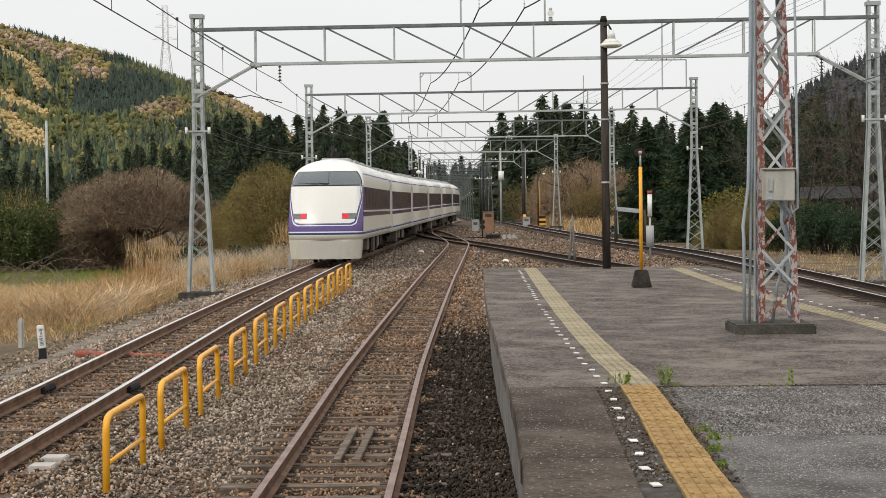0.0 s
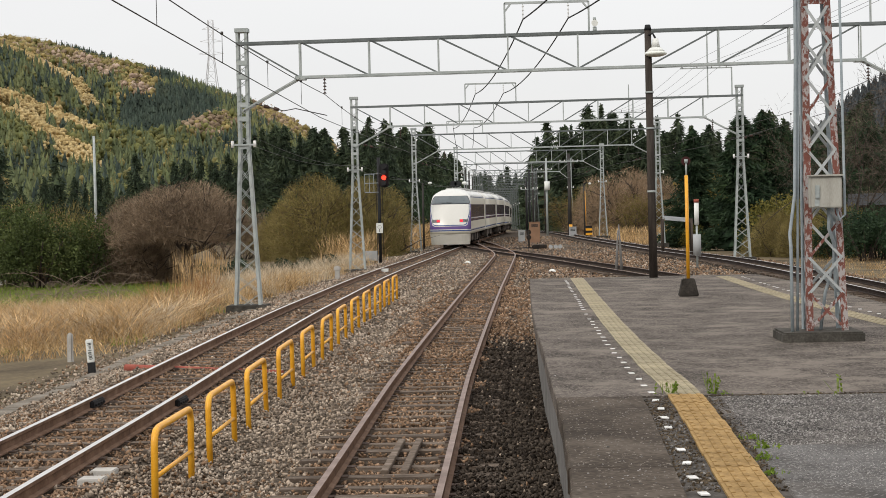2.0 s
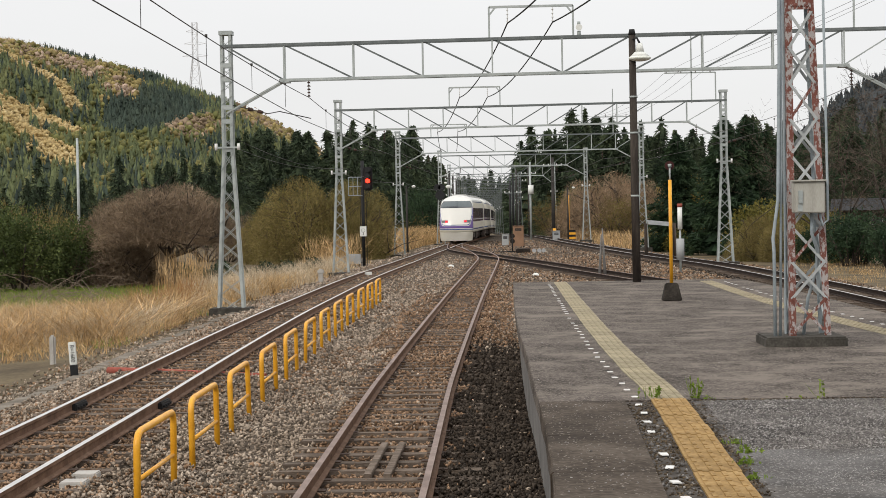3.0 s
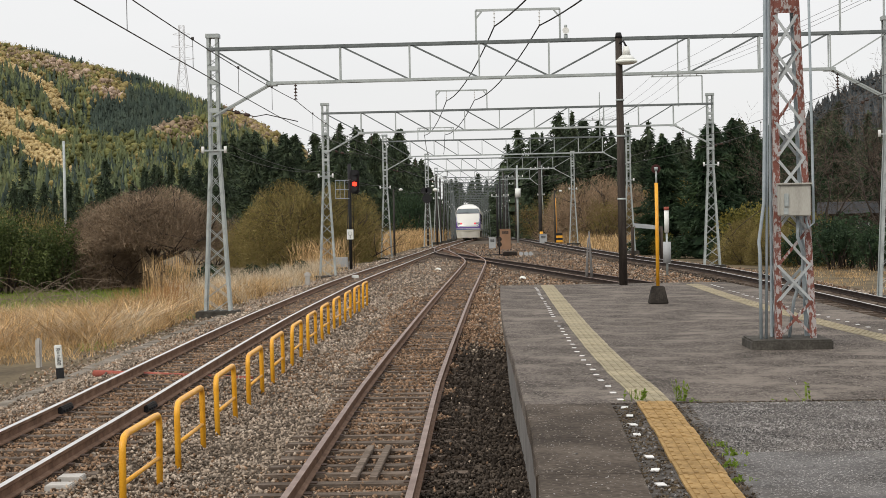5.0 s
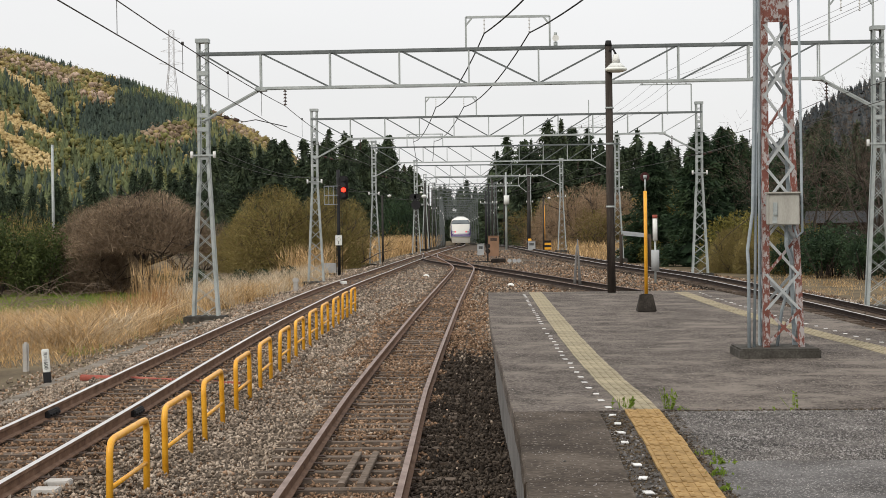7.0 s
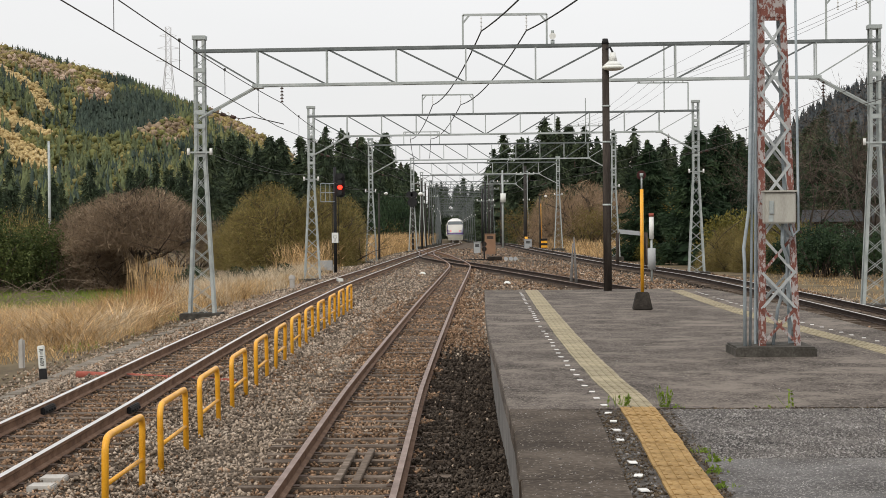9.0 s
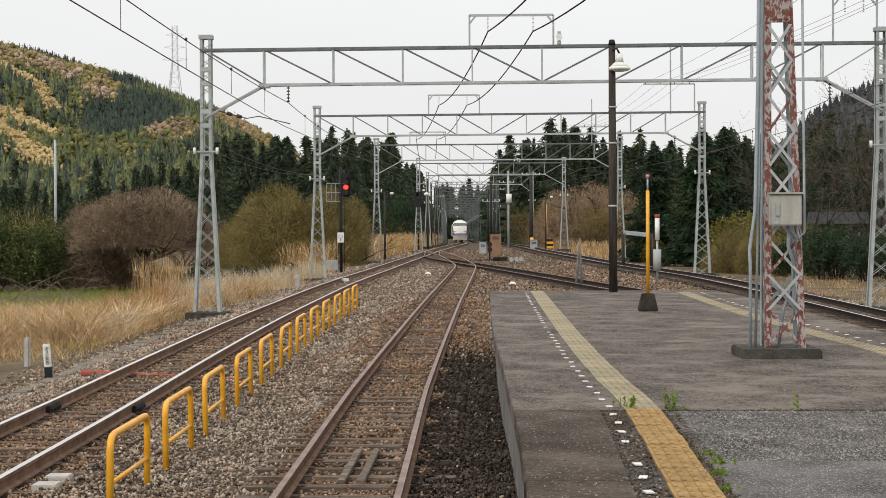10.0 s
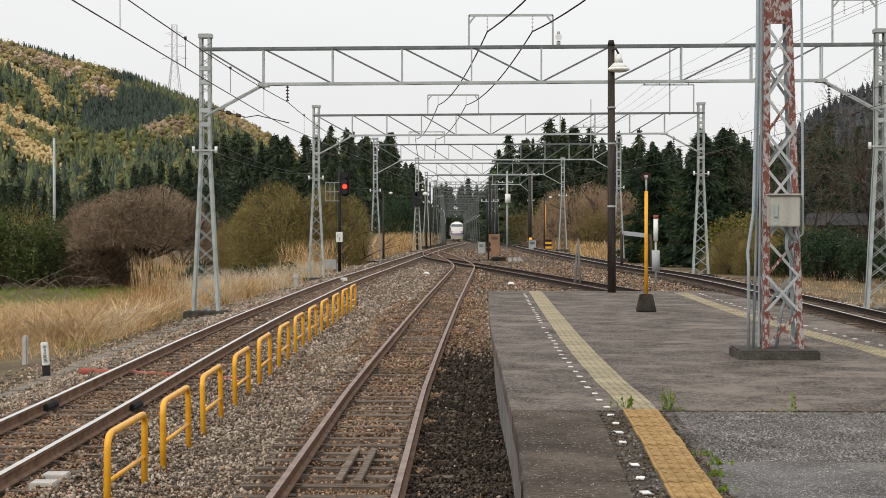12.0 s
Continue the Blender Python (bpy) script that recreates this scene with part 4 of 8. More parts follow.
# ---------------------------------------------------------------- tracks
M_TROUGH = mat("stained_trough_concrete", [(0.09, 0.077, 0.06), (0.17, 0.147, 0.12), (0.26, 0.23, 0.19)], 2.5, 40, 0.95, bump=0.5)
M_PLATE = mat("rail_fastening", [(0.05, 0.035, 0.028), (0.09, 0.06, 0.045)], 8, 40, 0.8, bump=0.2)
M_BLACK = mat("black_steel", [(0.015, 0.015, 0.015), (0.03, 0.03, 0.032)], 4, 30, 0.6, bump=0.1)
M_RED_PIPE = mat("red_pipe_paint", [(0.22, 0.06, 0.045), (0.3, 0.085, 0.06), (0.36, 0.14, 0.11)], 4, 40, 0.7, bump=0.1)
M_PALE = mat("pale_concrete", [(0.3, 0.28, 0.25), (0.4, 0.38, 0.35), (0.48, 0.46, 0.43)], 3, 40, 0.9, bump=0.3)


M_RAIL_DARK = mat("dark_rail", [(0.016, 0.011, 0.009), (0.03, 0.021, 0.017), (0.05, 0.034, 0.027)], 4, 40, 0.8, bump=0.3)


def rail_side(table, y, off):
    p, q = track_at(table, y - 0.5), track_at(table, y + 0.5)
    d = (q - p).normalized()
    return track_at(table, y) + Vector((d.y, -d.x, 0)) * off


def sleeper_mesh(seed):
    rng = np.random.default_rng(seed)
    bm = bmesh.new()
    vs = box(bm, -1.05, 1.05, -0.095, 0.095, -0.3, -0.152)
    for v in vs:
        v.co += Vector(rng.normal(0, 0.008, 3))
    for s in (-0.566, 0.566):
        box(bm, s - 0.13, s + 0.13, -0.07, 0.07, -0.152, -0.138, mi=1)
    me = bpy.data.meshes.new("sleeper")
    bm.to_mesh(me)
    bm.free()
    me.materials.append(M_SLEEPER)
    me.materials.append(M_PLATE)
    return me


SLEEPERS = [sleeper_mesh(i) for i in range(5)]
SLEEPER_STEP = 0.64


def track(name, table, y0, y1, label, top, sl0, sl1, side=M_RAIL_SIDE):
    """Two rails and the sleepers along a track's plan."""
    tr = empty(name)
    tagged(tr, label, "railway track")
    ys = ys_between(y0, y1, 2.5)
    prof = [(-0.0325, 0), (0.0325, 0), (0.0325, -0.035), (0.012, -0.05), (0.012, -0.12), (0.06, -0.135), (0.06, -0.15), (-0.06, -0.15), (-0.06, -0.135), (-0.012, -0.12), (-0.012, -0.05), (-0.0325, -0.035)]
    n = len(prof)
    for s in (-0.566, 0.566):
        bm = bmesh.new()
        strip(bm, [[rail_side(table, y, s + a) + Vector((0, 0, b)) for a, b in prof] for y in ys], closed=True)
        for i, f in enumerate(bm.faces):
            f.material_index = 1 if i % n == 0 else 0
        part("rail", bm, [side, top], tr)
    rng = random.Random(len(name))
    y, k = sl0, 0
    while y < sl1 and k < 290:
        p, q = track_at(table, y - 0.5), track_at(table, y + 0.5)
        ob = new("sleeper", SLEEPERS[k % 5])
        ob.parent = tr
        ob.matrix_basis = Matrix.Translation(track_at(table, y) + Vector((rng.uniform(-0.03, 0.03), 0, rng.uniform(-0.012, 0.004)))) @ pose(0, 0, 0, 0, 0, math.degrees(math.atan2(p.x - q.x, q.y - p.y)) + rng.uniform(-0.7, 0.7))
        y += SLEEPER_STEP
        k += 1
    return tr


main_track = track("main_track", MAIN, -6, 560, "main line of two worn steel rails on ballast", M_RAIL_TOP, -5.2, 170)
siding = track("siding_track", MIDDLE, -6, 147, "rusty loop track on weathered sleepers beside the platform", M_RAIL_DULL, -5.24, 128)
track("crossover_track", CROSS, 46, 146, "rusty crossover track joining the main line", M_RAIL_DULL, 60, 142, M_RAIL_DARK)
track("branch_track", RIGHT, -6, 320, "dark curved track beyond the island platform", M_RAIL_TOP, 34, 200, M_RAIL_DARK)

# insulated joints on the main line, and planks between the loop's rails
for s in (-0.566, 0.566):
    p = rail_side(MAIN, 23.5, s)
    bm = bmesh.new()
    box(bm, p.x - 0.075, p.x + 0.075, p.y - 0.3, p.y + 0.3, p.z - 0.14, p.z - 0.035, 0.015)
    for i in range(4):
        rod(bm, (p.x - 0.1, p.y - 0.22 + 0.145 * i, p.z - 0.09), (p.x + 0.1, p.y - 0.22 + 0.145 * i, p.z - 0.09), 0.018, seg=6)
    part("rail_joint", bm, M_BLACK, main_track, "black insulated rail joint")
for x in (-1.53, -1.33):
    bm = bmesh.new()
    vs = box(bm, x - 0.04, x + 0.04, 17.9, 20.4, -0.15, -0.105, 0.006)
    part("plank", bm, M_SLEEPER, siding, "grey timber plank")


def ballast_bed():
    bm = bmesh.new()
    secs = []
    for y in ys_between(-8, 300, 3):
        m = spline(MAIN, y)
        z = spline(MAIN_Z, y)
        e = max(m + 2.6, spline(RIGHT, y) + 2.4)
        secs.append([(m - 2.9, y, z - 0.44), (m - 2.0, y, z - 0.3), (m - 1.2, y, z - 0.215 + lift_at(y)), (m + 1.1, y, z - 0.215 + lift_at(y)), (m + 1.9, y, z - 0.21), ((m + e) / 2, y, z - 0.23), (e - 1.2, y, z - 0.215), (e, y, z - 0.44)])
    strip(bm, secs)
    tagged(part("ballast_bed", bm, M_GRAVEL), "grey-brown crushed stone bed under the tracks", "ballast", kind="structure")
    # narrow cable trough along the bed's west foot
    tr = empty("cable_trough")
    tagged(tr, "weathered concrete cable trough beside the ballast", "cable trough")
    lid = None
    for i in range(34):
        y = 20 + i * 1.0
        x = spline(MAIN, y) - 2.45
        if lid is None:
            bm = bmesh.new()
            box(bm, -0.15, 0.15, -0.49, 0.49, -0.1, 0.0, 0.012)
            lid = part("lid", bm, M_TROUGH, tr)
        else:
            c = new("lid", lid.data)
            c.parent = tr
        (c if i else lid).matrix_basis = pose(x + random.uniform(-0.02, 0.02), y, -0.325 + random.uniform(-0.02, 0.015), random.uniform(-1, 1), random.uniform(-3, 3), random.uniform(-2, 2))


ballast_bed()


def stones_mesh(P, S, rng):
    """Crushed stones: distorted octahedra at P with sizes S."""
    n = len(P)
    base = np.array([(1, 0, 0), (-1, 0, 0), (0, 1, 0), (0, -1, 0), (0, 0, 1), (0, 0, -1)], float)
    V = base[None] * (0.65 + 0.7 * rng.random((n, 6, 1))) + rng.normal(0, 0.22, (n, 6, 3))
    V = V * (S[:, None, None] * (0.5 + 0.95 * rng.random((n, 1, 3))))
    q = unit(rng.normal(0, 1, (n, 4)))
    w, x, y, z = q.T
    R = np.stack([1 - 2 * (y * y + z * z), 2 * (x * y - z * w), 2 * (x * z + y * w), 2 * (x * y + z * w), 1 - 2 * (x * x + z * z), 2 * (y * z - x * w), 2 * (x * z - y * w), 2 * (y * z + x * w), 1 - 2 * (x * x + y * y)], axis=1).reshape(n, 3, 3)
    V = np.einsum("nij,nkj->nki", R, V) + P[:, None, :]
    T = np.array([(0, 2, 4), (2, 1, 4), (1, 3, 4), (3, 0, 4), (2, 0, 5), (1, 2, 5), (3, 1, 5), (0, 3, 5)])
    F = (T[None] + 6 * np.arange(n)[:, None, None]).reshape(-1)
    me = bpy.data.meshes.new("stones")
    me.vertices.add(n * 6)
    me.vertices.foreach_set("co", V.ravel())
    me.loops.add(len(F))
    me.loops.foreach_set("vertex_index", F.astype(np.int32))
    me.polygons.add(len(F) // 3)
    me.polygons.foreach_set("loop_start", np.arange(0, len(F), 3, dtype=np.int32))
    me.update(calc_edges=True)
    return me


def ballast():
    rng = np.random.default_rng(9)
    zones = {"grey": [], "rust": [], "dark": []}
    bands = ((-6, 11.5, 50, 0.045), (11.5, 18, 500, 0.0225), (18, 27, 430, 0.0225), (27, 42, 210, 0.028), (42, 65, 75, 0.038), (65, 105, 30, 0.043), (105, 170, 7, 0.055))
    for ya, yb, dens, size in bands:
        xa, xb = -9.7, (0.35 if ya < 40 else 12.0)
        n = int((xb - xa) * (yb - ya) * dens)
        Y = ya + (yb - ya) * rng.random(n)
        X = xa + (xb - xa) * rng.random(n)
        mx = np.interp(Y, np.arange(0, 260, 4.0), [spline(MAIN, v) for v in np.arange(0, 260, 4.0)])
        rx = np.interp(Y, np.arange(0, 260, 4.0), [spline(RIGHT, v) for v in np.arange(0, 260, 4.0)])
        sx = np.interp(Y, np.arange(0, 260, 4.0), [spline(MIDDLE, v) for v in np.arange(0, 260, 4.0)])
        cx = np.interp(Y, np.arange(0, 260, 4.0), [spline(CROSS, v) for v in np.arange(0, 260, 4.0)])
        keep = (X > mx - 2.75 - 1.0 * rng.random(n) ** 2) & (X < rx + 2.3)
        if ya < 40:
            pe = np.interp(Y, np.arange(-8, 42, 2.0), [spline(EDGE_W, v) for v in np.arange(-8, 42, 2.0)])
            keep &= X < pe + 0.12
        else:
            keep &= ~((Y < 43) & (X > 0.0) & (X < 5.6))
        # keep the trough, the rails and most sleepers clear
        keep &= ~((Y > 19.5) & (Y < 54) & (np.abs(X - mx + 2.45) < 0.16) & (rng.random(n) < 0.8))
        for c, on, ph in ((mx, Y > -9, -5.2), (sx, Y < 122, -5.24), (cx, Y > 58, 60), (rx, Y > -9, 34)):
            for s in (-0.566, 0.566):
                keep &= ~(on & (np.abs(X - c - s) < 0.075 + size * 0.4))
            fr = np.abs((((Y - ph) / SLEEPER_STEP + 0.5) % 1.0) - 0.5) * SLEEPER_STEP
            part_cover = np.where(Y > 25, 1.5, 0.75) if c is sx else 1.15
            keep &= ~(on & (X - c < 0.64) & (X - c > (-1.06 if c is sx else -0.64)) & (fr < 0.115) & (rng.random(n) > part_cover * np.clip(0.75 + 0.6 * np.sin(X * 2.3 + Y * 1.1) * np.sin(Y * 0.7 + X), 0.1, 1.0)))
        X, Y, mx, sx, rx, cx = X[keep], Y[keep], mx[keep], sx[keep], rx[keep], cx[keep]
        Z = -0.2 - np.clip((mx - 1.5 - X) / 1.3, 0, 1) * 0.2 + rng.normal(0, 0.014, len(X))
        inside = (np.abs(X - mx) < 1.0) | (np.abs(X - sx) < 0.9) | (np.abs(X - rx) < 1.0)
        Z[np.abs(X - mx) < 1.1] += 0.03
        Z += np.interp(Y, [p[0] for p in MAIN_LIFT], [p[1] for p in MAIN_LIFT]) * np.clip((2.0 - np.abs(X - mx)) / 0.8, 0, 1)
        Z += np.where(np.abs(X - sx) < 1.0, np.where(Y > 22, 0.034 + 0.016 * np.sin(X * 1.7 + Y * 0.9) * np.sin(Y * 0.43), 0.014), 0.0)
        Z[(X - sx > 0.62) & (X - sx < 1.15)] += 0.04
        Z += np.interp(Y, [0, 170, 192, 220], [0, 0, -0.08, -0.3])
        S = size * (0.5 + 0.72 * rng.random(len(X)))
        P = np.stack([X, Y, Z], axis=1)
        wob = 0.12 * np.sin(Y * 1.7) + 0.1 * np.sin(Y * 4.1)
        dark = (X > sx + 0.62 + wob) & (rng.random(len(X)) < np.clip((38 - Y) / 4, 0, 0.97)) & (X < 0.6)
        dark |= (np.abs(X - rx) < 1.5) & (rng.random(len(X)) < 0.9)
        rust = ~dark & ((inside & (rng.random(len(X)) < 0.9)) | (rng.random(len(X)) < 0.16 + 0.16 * np.sin(X * 0.9 + 1) * np.sin(Y * 0.35)) | ((Y > 36) & (Y < 60) & (np.abs(X - sx) < 1.5) & (rng.random(len(X)) < 0.8)))
        far = (Y > 60) & (X > sx + 1.0)
        dark |= far & (rng.random(len(X)) < 0.12)
        rust = (rust | (far & (rng.random(len(X)) < 0.6))) & ~dark
        zones["dark"].append((P[dark], S[dark]))
        zones["rust"].append((P[rust], S[rust]))
        zones["grey"].append((P[~dark & ~rust], S[~dark & ~rust]))
    for k, m, label in (("grey", M_STONE, "loose grey crushed ballast stones"), ("rust", M_STONE_RUST, "rust-stained brown ballast stones between the rails"), ("dark", M_STONE_DARK, "dark oily ballast stones below the platform")):
        me = stones_mesh(np.concatenate([z[0] for z in zones[k]]), np.concatenate([z[1] for z in zones[k]]), rng)
        me.materials.append(m)
        tagged(new("ballast", me), label, "ballast", kind="stuff")
# ---------------------------------------------------------------- platform
PLATFORM_Z = 0.91
EDGE_W = [(-8, -0.06), (3, -0.06), (8, 0.14), (11, 0.2), (14.6, 0.19), (16.3, 0.16), (20.2, 0.11), (24, 0.04), (30, -0.01), (40.6, -0.04)]
EDGE_E = [(-8, 6.2), (15, 5.8), (25, 5.55), (36, 5.33), (42, 4.97)]
TACT_W = [(8, 1.02), (10.3, 1.05), (14.97, 1.12), (18, 1.05), (22.8, 0.97), (30, 0.92), (39.7, 0.88)]
TACT_E = [(8, 5.12), (22, 4.57), (24.5, 4.42), (31, 4.16), (40, 4.08)]
ballast()


def asphalt(name, stops, speck, speck_col, patch_scale, streak, blotch=0.15, grain=0.25):
    """Worn asphalt: broad pale streaks, stains, and aggregate specks."""
    m = mat(name, stops, patch_scale, 26, 0.9, bump=0.5, bump_dist=0.006, fine_mix=grain, stretch=streak, span=(0.39, 0.61))
    n, l = m.node_tree.nodes, m.node_tree.links
    p = n["Principled BSDF"]
    src = p.inputs["Base Color"].links[0].from_socket
    geo = n.new("ShaderNodeNewGeometry")
    vo = n.new("ShaderNodeTexVoronoi")
    vo.inputs["Scale"].default_value = 80
    l.new(geo.outputs["Position"], vo.inputs["Vector"])
    sep = n.new("ShaderNodeSeparateColor")
    l.new(vo.outputs["Color"], sep.inputs[0])
    st = n.new("ShaderNodeMath")
    st.operation = "GREATER_THAN"
    st.inputs[1].default_value = 1 - speck
    l.new(sep.outputs[0], st.inputs[0])
    mx = n.new("ShaderNodeMix")
    mx.data_type = "RGBA"
    l.new(st.outputs[0], mx.inputs[0])
    l.new(src, mx.inputs[6])
    mx.inputs[7].default_value = (*speck_col, 1)
    # pale worn blotches
    bl = n.new("ShaderNodeTexNoise")
    bl.inputs["Scale"].default_value, bl.inputs["Detail"].default_value, bl.inputs["Roughness"].default_value = 1.3, 9, 0.72
    mp = n.new("ShaderNodeMapping")
    mp.inputs["Scale"].default_value = (0.8, 0.8, 1)
    l.new(geo.outputs["Position"], mp.inputs[0])
    l.new(mp.outputs[0], bl.inputs["Vector"])
    rg = n.new("ShaderNodeMapRange")
    rg.inputs[1].default_value, rg.inputs[2].default_value, rg.inputs[4].default_value = 0.5, 0.62, blotch
    l.new(bl.outputs[0], rg.inputs[0])
    m2 = n.new("ShaderNodeMix")
    m2.data_type = "RGBA"
    l.new(rg.outputs[0], m2.inputs[0])
    l.new(mx.outputs[2], m2.inputs[6])
    m2.inputs[7].default_value = (0.185, 0.158, 0.133, 1)
    l.new(m2.outputs[2], p.inputs["Base Color"])
    return m


M_PLAT_FAR = asphalt("old_platform_asphalt", [(0.034, 0.028, 0.023), (0.075, 0.062, 0.053), (0.135, 0.114, 0.098)], 0.14, (0.2, 0.172, 0.145), 2.6, (0.9, 0.55, 1), 0.8, 0.5)
M_PLAT_NEAR = asphalt("coarse_asphalt", [(0.018, 0.016, 0.0145), (0.05, 0.045, 0.041), (0.1, 0.091, 0.084)], 0.2, (0.2, 0.182, 0.168), 2.0, (1, 1, 1))
M_PLAT_PATCH = asphalt("fine_asphalt_patch", [(0.055, 0.051, 0.048), (0.085, 0.08, 0.076), (0.12, 0.114, 0.11)], 0.14, (0.2, 0.19, 0.182), 1.5, (1, 1, 1))
M_COPING = asphalt("coping_concrete", [(0.03, 0.0225, 0.0165), (0.058, 0.045, 0.034), (0.098, 0.079, 0.062)], 0.02, (0.24, 0.21, 0.18), 1.4, (1, 1, 1), 0.06, 0.4)
M_TACT_NEW = mat("yellow_tactile_block", [(0.15, 0.09, 0.034), (0.3, 0.19, 0.075), (0.42, 0.285, 0.13)], 6, 45, 0.85, obj_random=0.12, bump=0.2)
M_TACT_OLD = mat("faded_tactile_block", [(0.18, 0.152, 0.1), (0.29, 0.25, 0.168), (0.4, 0.352, 0.25)], 4, 45, 0.88, obj_random=0.1, bump=0.2)
M_WHITE = mat("white_marking", [(0.5, 0.49, 0.47), (0.72, 0.71, 0.69)], 9, 60, 0.7, obj_random=0.08, bump=0.1)
M_DIRT = mat("dirt_joint", [(0.03, 0.025, 0.02), (0.065, 0.057, 0.05), (0.12, 0.108, 0.098)], 8, 60, 0.95, bump=0.6)


def platform():
    pl = empty("platform")
    tagged(pl, "weathered asphalt island platform with a concrete edge", "platform", kind="structure")
    z = PLATFORM_Z
    bm = bmesh.new()
    ys = ys_between(-8, 40.6, 0.9)
    secs = []
    for y in ys:
        a, b = spline(EDGE_W, y), spline(EDGE_E, y) - (0.0 if y < 39 else (y - 39) * 0.15)
        secs.append([(a + 0.1, y, -0.5), (a + 0.1, y, z - 0.16), (b - 0.1, y, z - 0.16), (b - 0.1, y, -0.5)])
    rings = strip(bm, secs)
    bm.faces.new(rings[-1])
    bm.faces.new(rings[0][::-1])
    part("retaining_wall", bm, M_CONCRETE, pl, "stained concrete platform wall")

    def slab(name, xa, xb, ya, yb, za, zb, m, label, n=None, jag=0.0):
        """A slab between two edge curves."""
        bm = bmesh.new()
        rng = np.random.default_rng(int(abs(ya) * 10) + 3)
        secs = []
        for y in ys_between(ya, yb, 0.7):
            l, r = xa(y) + rng.normal(0, jag), xb(y)
            secs.append([(l, y, za), (l, y, zb - 0.012), (l + 0.012, y, zb), (r, y, zb), (r, y, za)])
        rr = strip(bm, secs)
        bm.faces.new(rr[-1])
        bm.faces.new(rr[0][::-1])
        return part(name, bm, m, pl, label)

    W, E = (lambda y: spline(EDGE_W, y)), (lambda y: spline(EDGE_E, y))
    T = lambda y: spline(TACT_W, y)
    slab("surface", W, E, 15.02, 40.6, z - 0.16, z, M_PLAT_FAR, "old grey asphalt surface with pale streaks")
    for ya, yb in ((9.0, 10.9), (10.91, 12.7), (12.71, 14.98), (-8, 8.98)):
        slab("coping", W, lambda y: T(y) - 0.22, ya, yb, z - 0.16, z + 0.004, M_COPING, "dark worn concrete coping slab", jag=0.006)
    slab("joint", lambda y: T(y) - 0.23, lambda y: T(y) + 0.03, -8, 15.0, z - 0.16, z - 0.014, M_DIRT, "dirty strip of broken asphalt and soil")
    slab("surface", lambda y: T(y) + 0.33, lambda y: E(y), 11.85, 14.99, z - 0.16, z - 0.006, M_PLAT_NEAR, "coarse grey asphalt with exposed stones")
    slab("surface", lambda y: T(y) + 0.36, lambda y: E(y), -8, 11.84, z - 0.16, z - 0.001, M_PLAT_PATCH, "lighter fine asphalt patch")
    slab("joint", lambda y: T(y) + 0.29, lambda y: T(y) + 0.4, -8, 15.0, z - 0.16, z - 0.012, M_DIRT, "dirty joint with weeds")

    # tactile blocks, each with raised ribs
    def block(m):
        bm = bmesh.new()
        box(bm, 0.002, 0.294, 0.002, 0.597, -0.02, 0.006)
        for i in range(4):
            x = 0.04 + i * 0.0715
            for j in range(3):
                box(bm, x - 0.014, x + 0.014, 0.02 + j * 0.2, 0.18 + j * 0.2, 0.006, 0.012)
        me = bpy.data.meshes.new("tactile_block")
        bm.to_mesh(me)
        bm.free()
        me.materials.append(m)
        return me

    new_block, old_block = block(M_TACT_NEW), block(M_TACT_OLD)
    rng = random.Random(4)

    def run(table, y0, y1, base, old_from):
        y = y0
        while y < y1:
            ob = new("tactile_block", old_block if y >= old_from else new_block)
            ob.parent = pl
            s = (spline(table, y + 0.3) - spline(table, y - 0.3)) / 0.6
            near = y < old_from
            ob.matrix_basis = pose(spline(table, y) + rng.uniform(-0.004, 0.004), y, base + rng.uniform(-0.003, 0.004) * (2 if near else 0.5), rng.uniform(-0.4, 0.4) if near else 0, 0, -math.degrees(math.atan(s)))
            y += 0.6

    run(TACT_W, -7.74, 39.7, z, 15.0)
    run(TACT_E, -7.2, 39.6, z, -9.0)
    bm = bmesh.new()
    box(bm, -0.026, 0.026, -0.05, 0.05, -0.006, 0.0015)
    dash = bpy.data.meshes.new("white_mark")
    bm.to_mesh(dash)
    bm.free()
    dash.materials.append(M_WHITE)
    for table, off, y0 in ((TACT_W, -0.125, -7.5), (TACT_E, 0.52, -7.0)):
        y = y0
        while y < 39.6:
            if rng.random() > 0.04:
                ob = new("white_mark", dash)
                ob.parent = pl
                ob.matrix_basis = pose(spline(table, y) + off + rng.uniform(-0.012, 0.012), y, z + (0.002 if y > 15 else 0.0), 0, 0, rng.uniform(-9, 9))
            y += 0.6


platform()


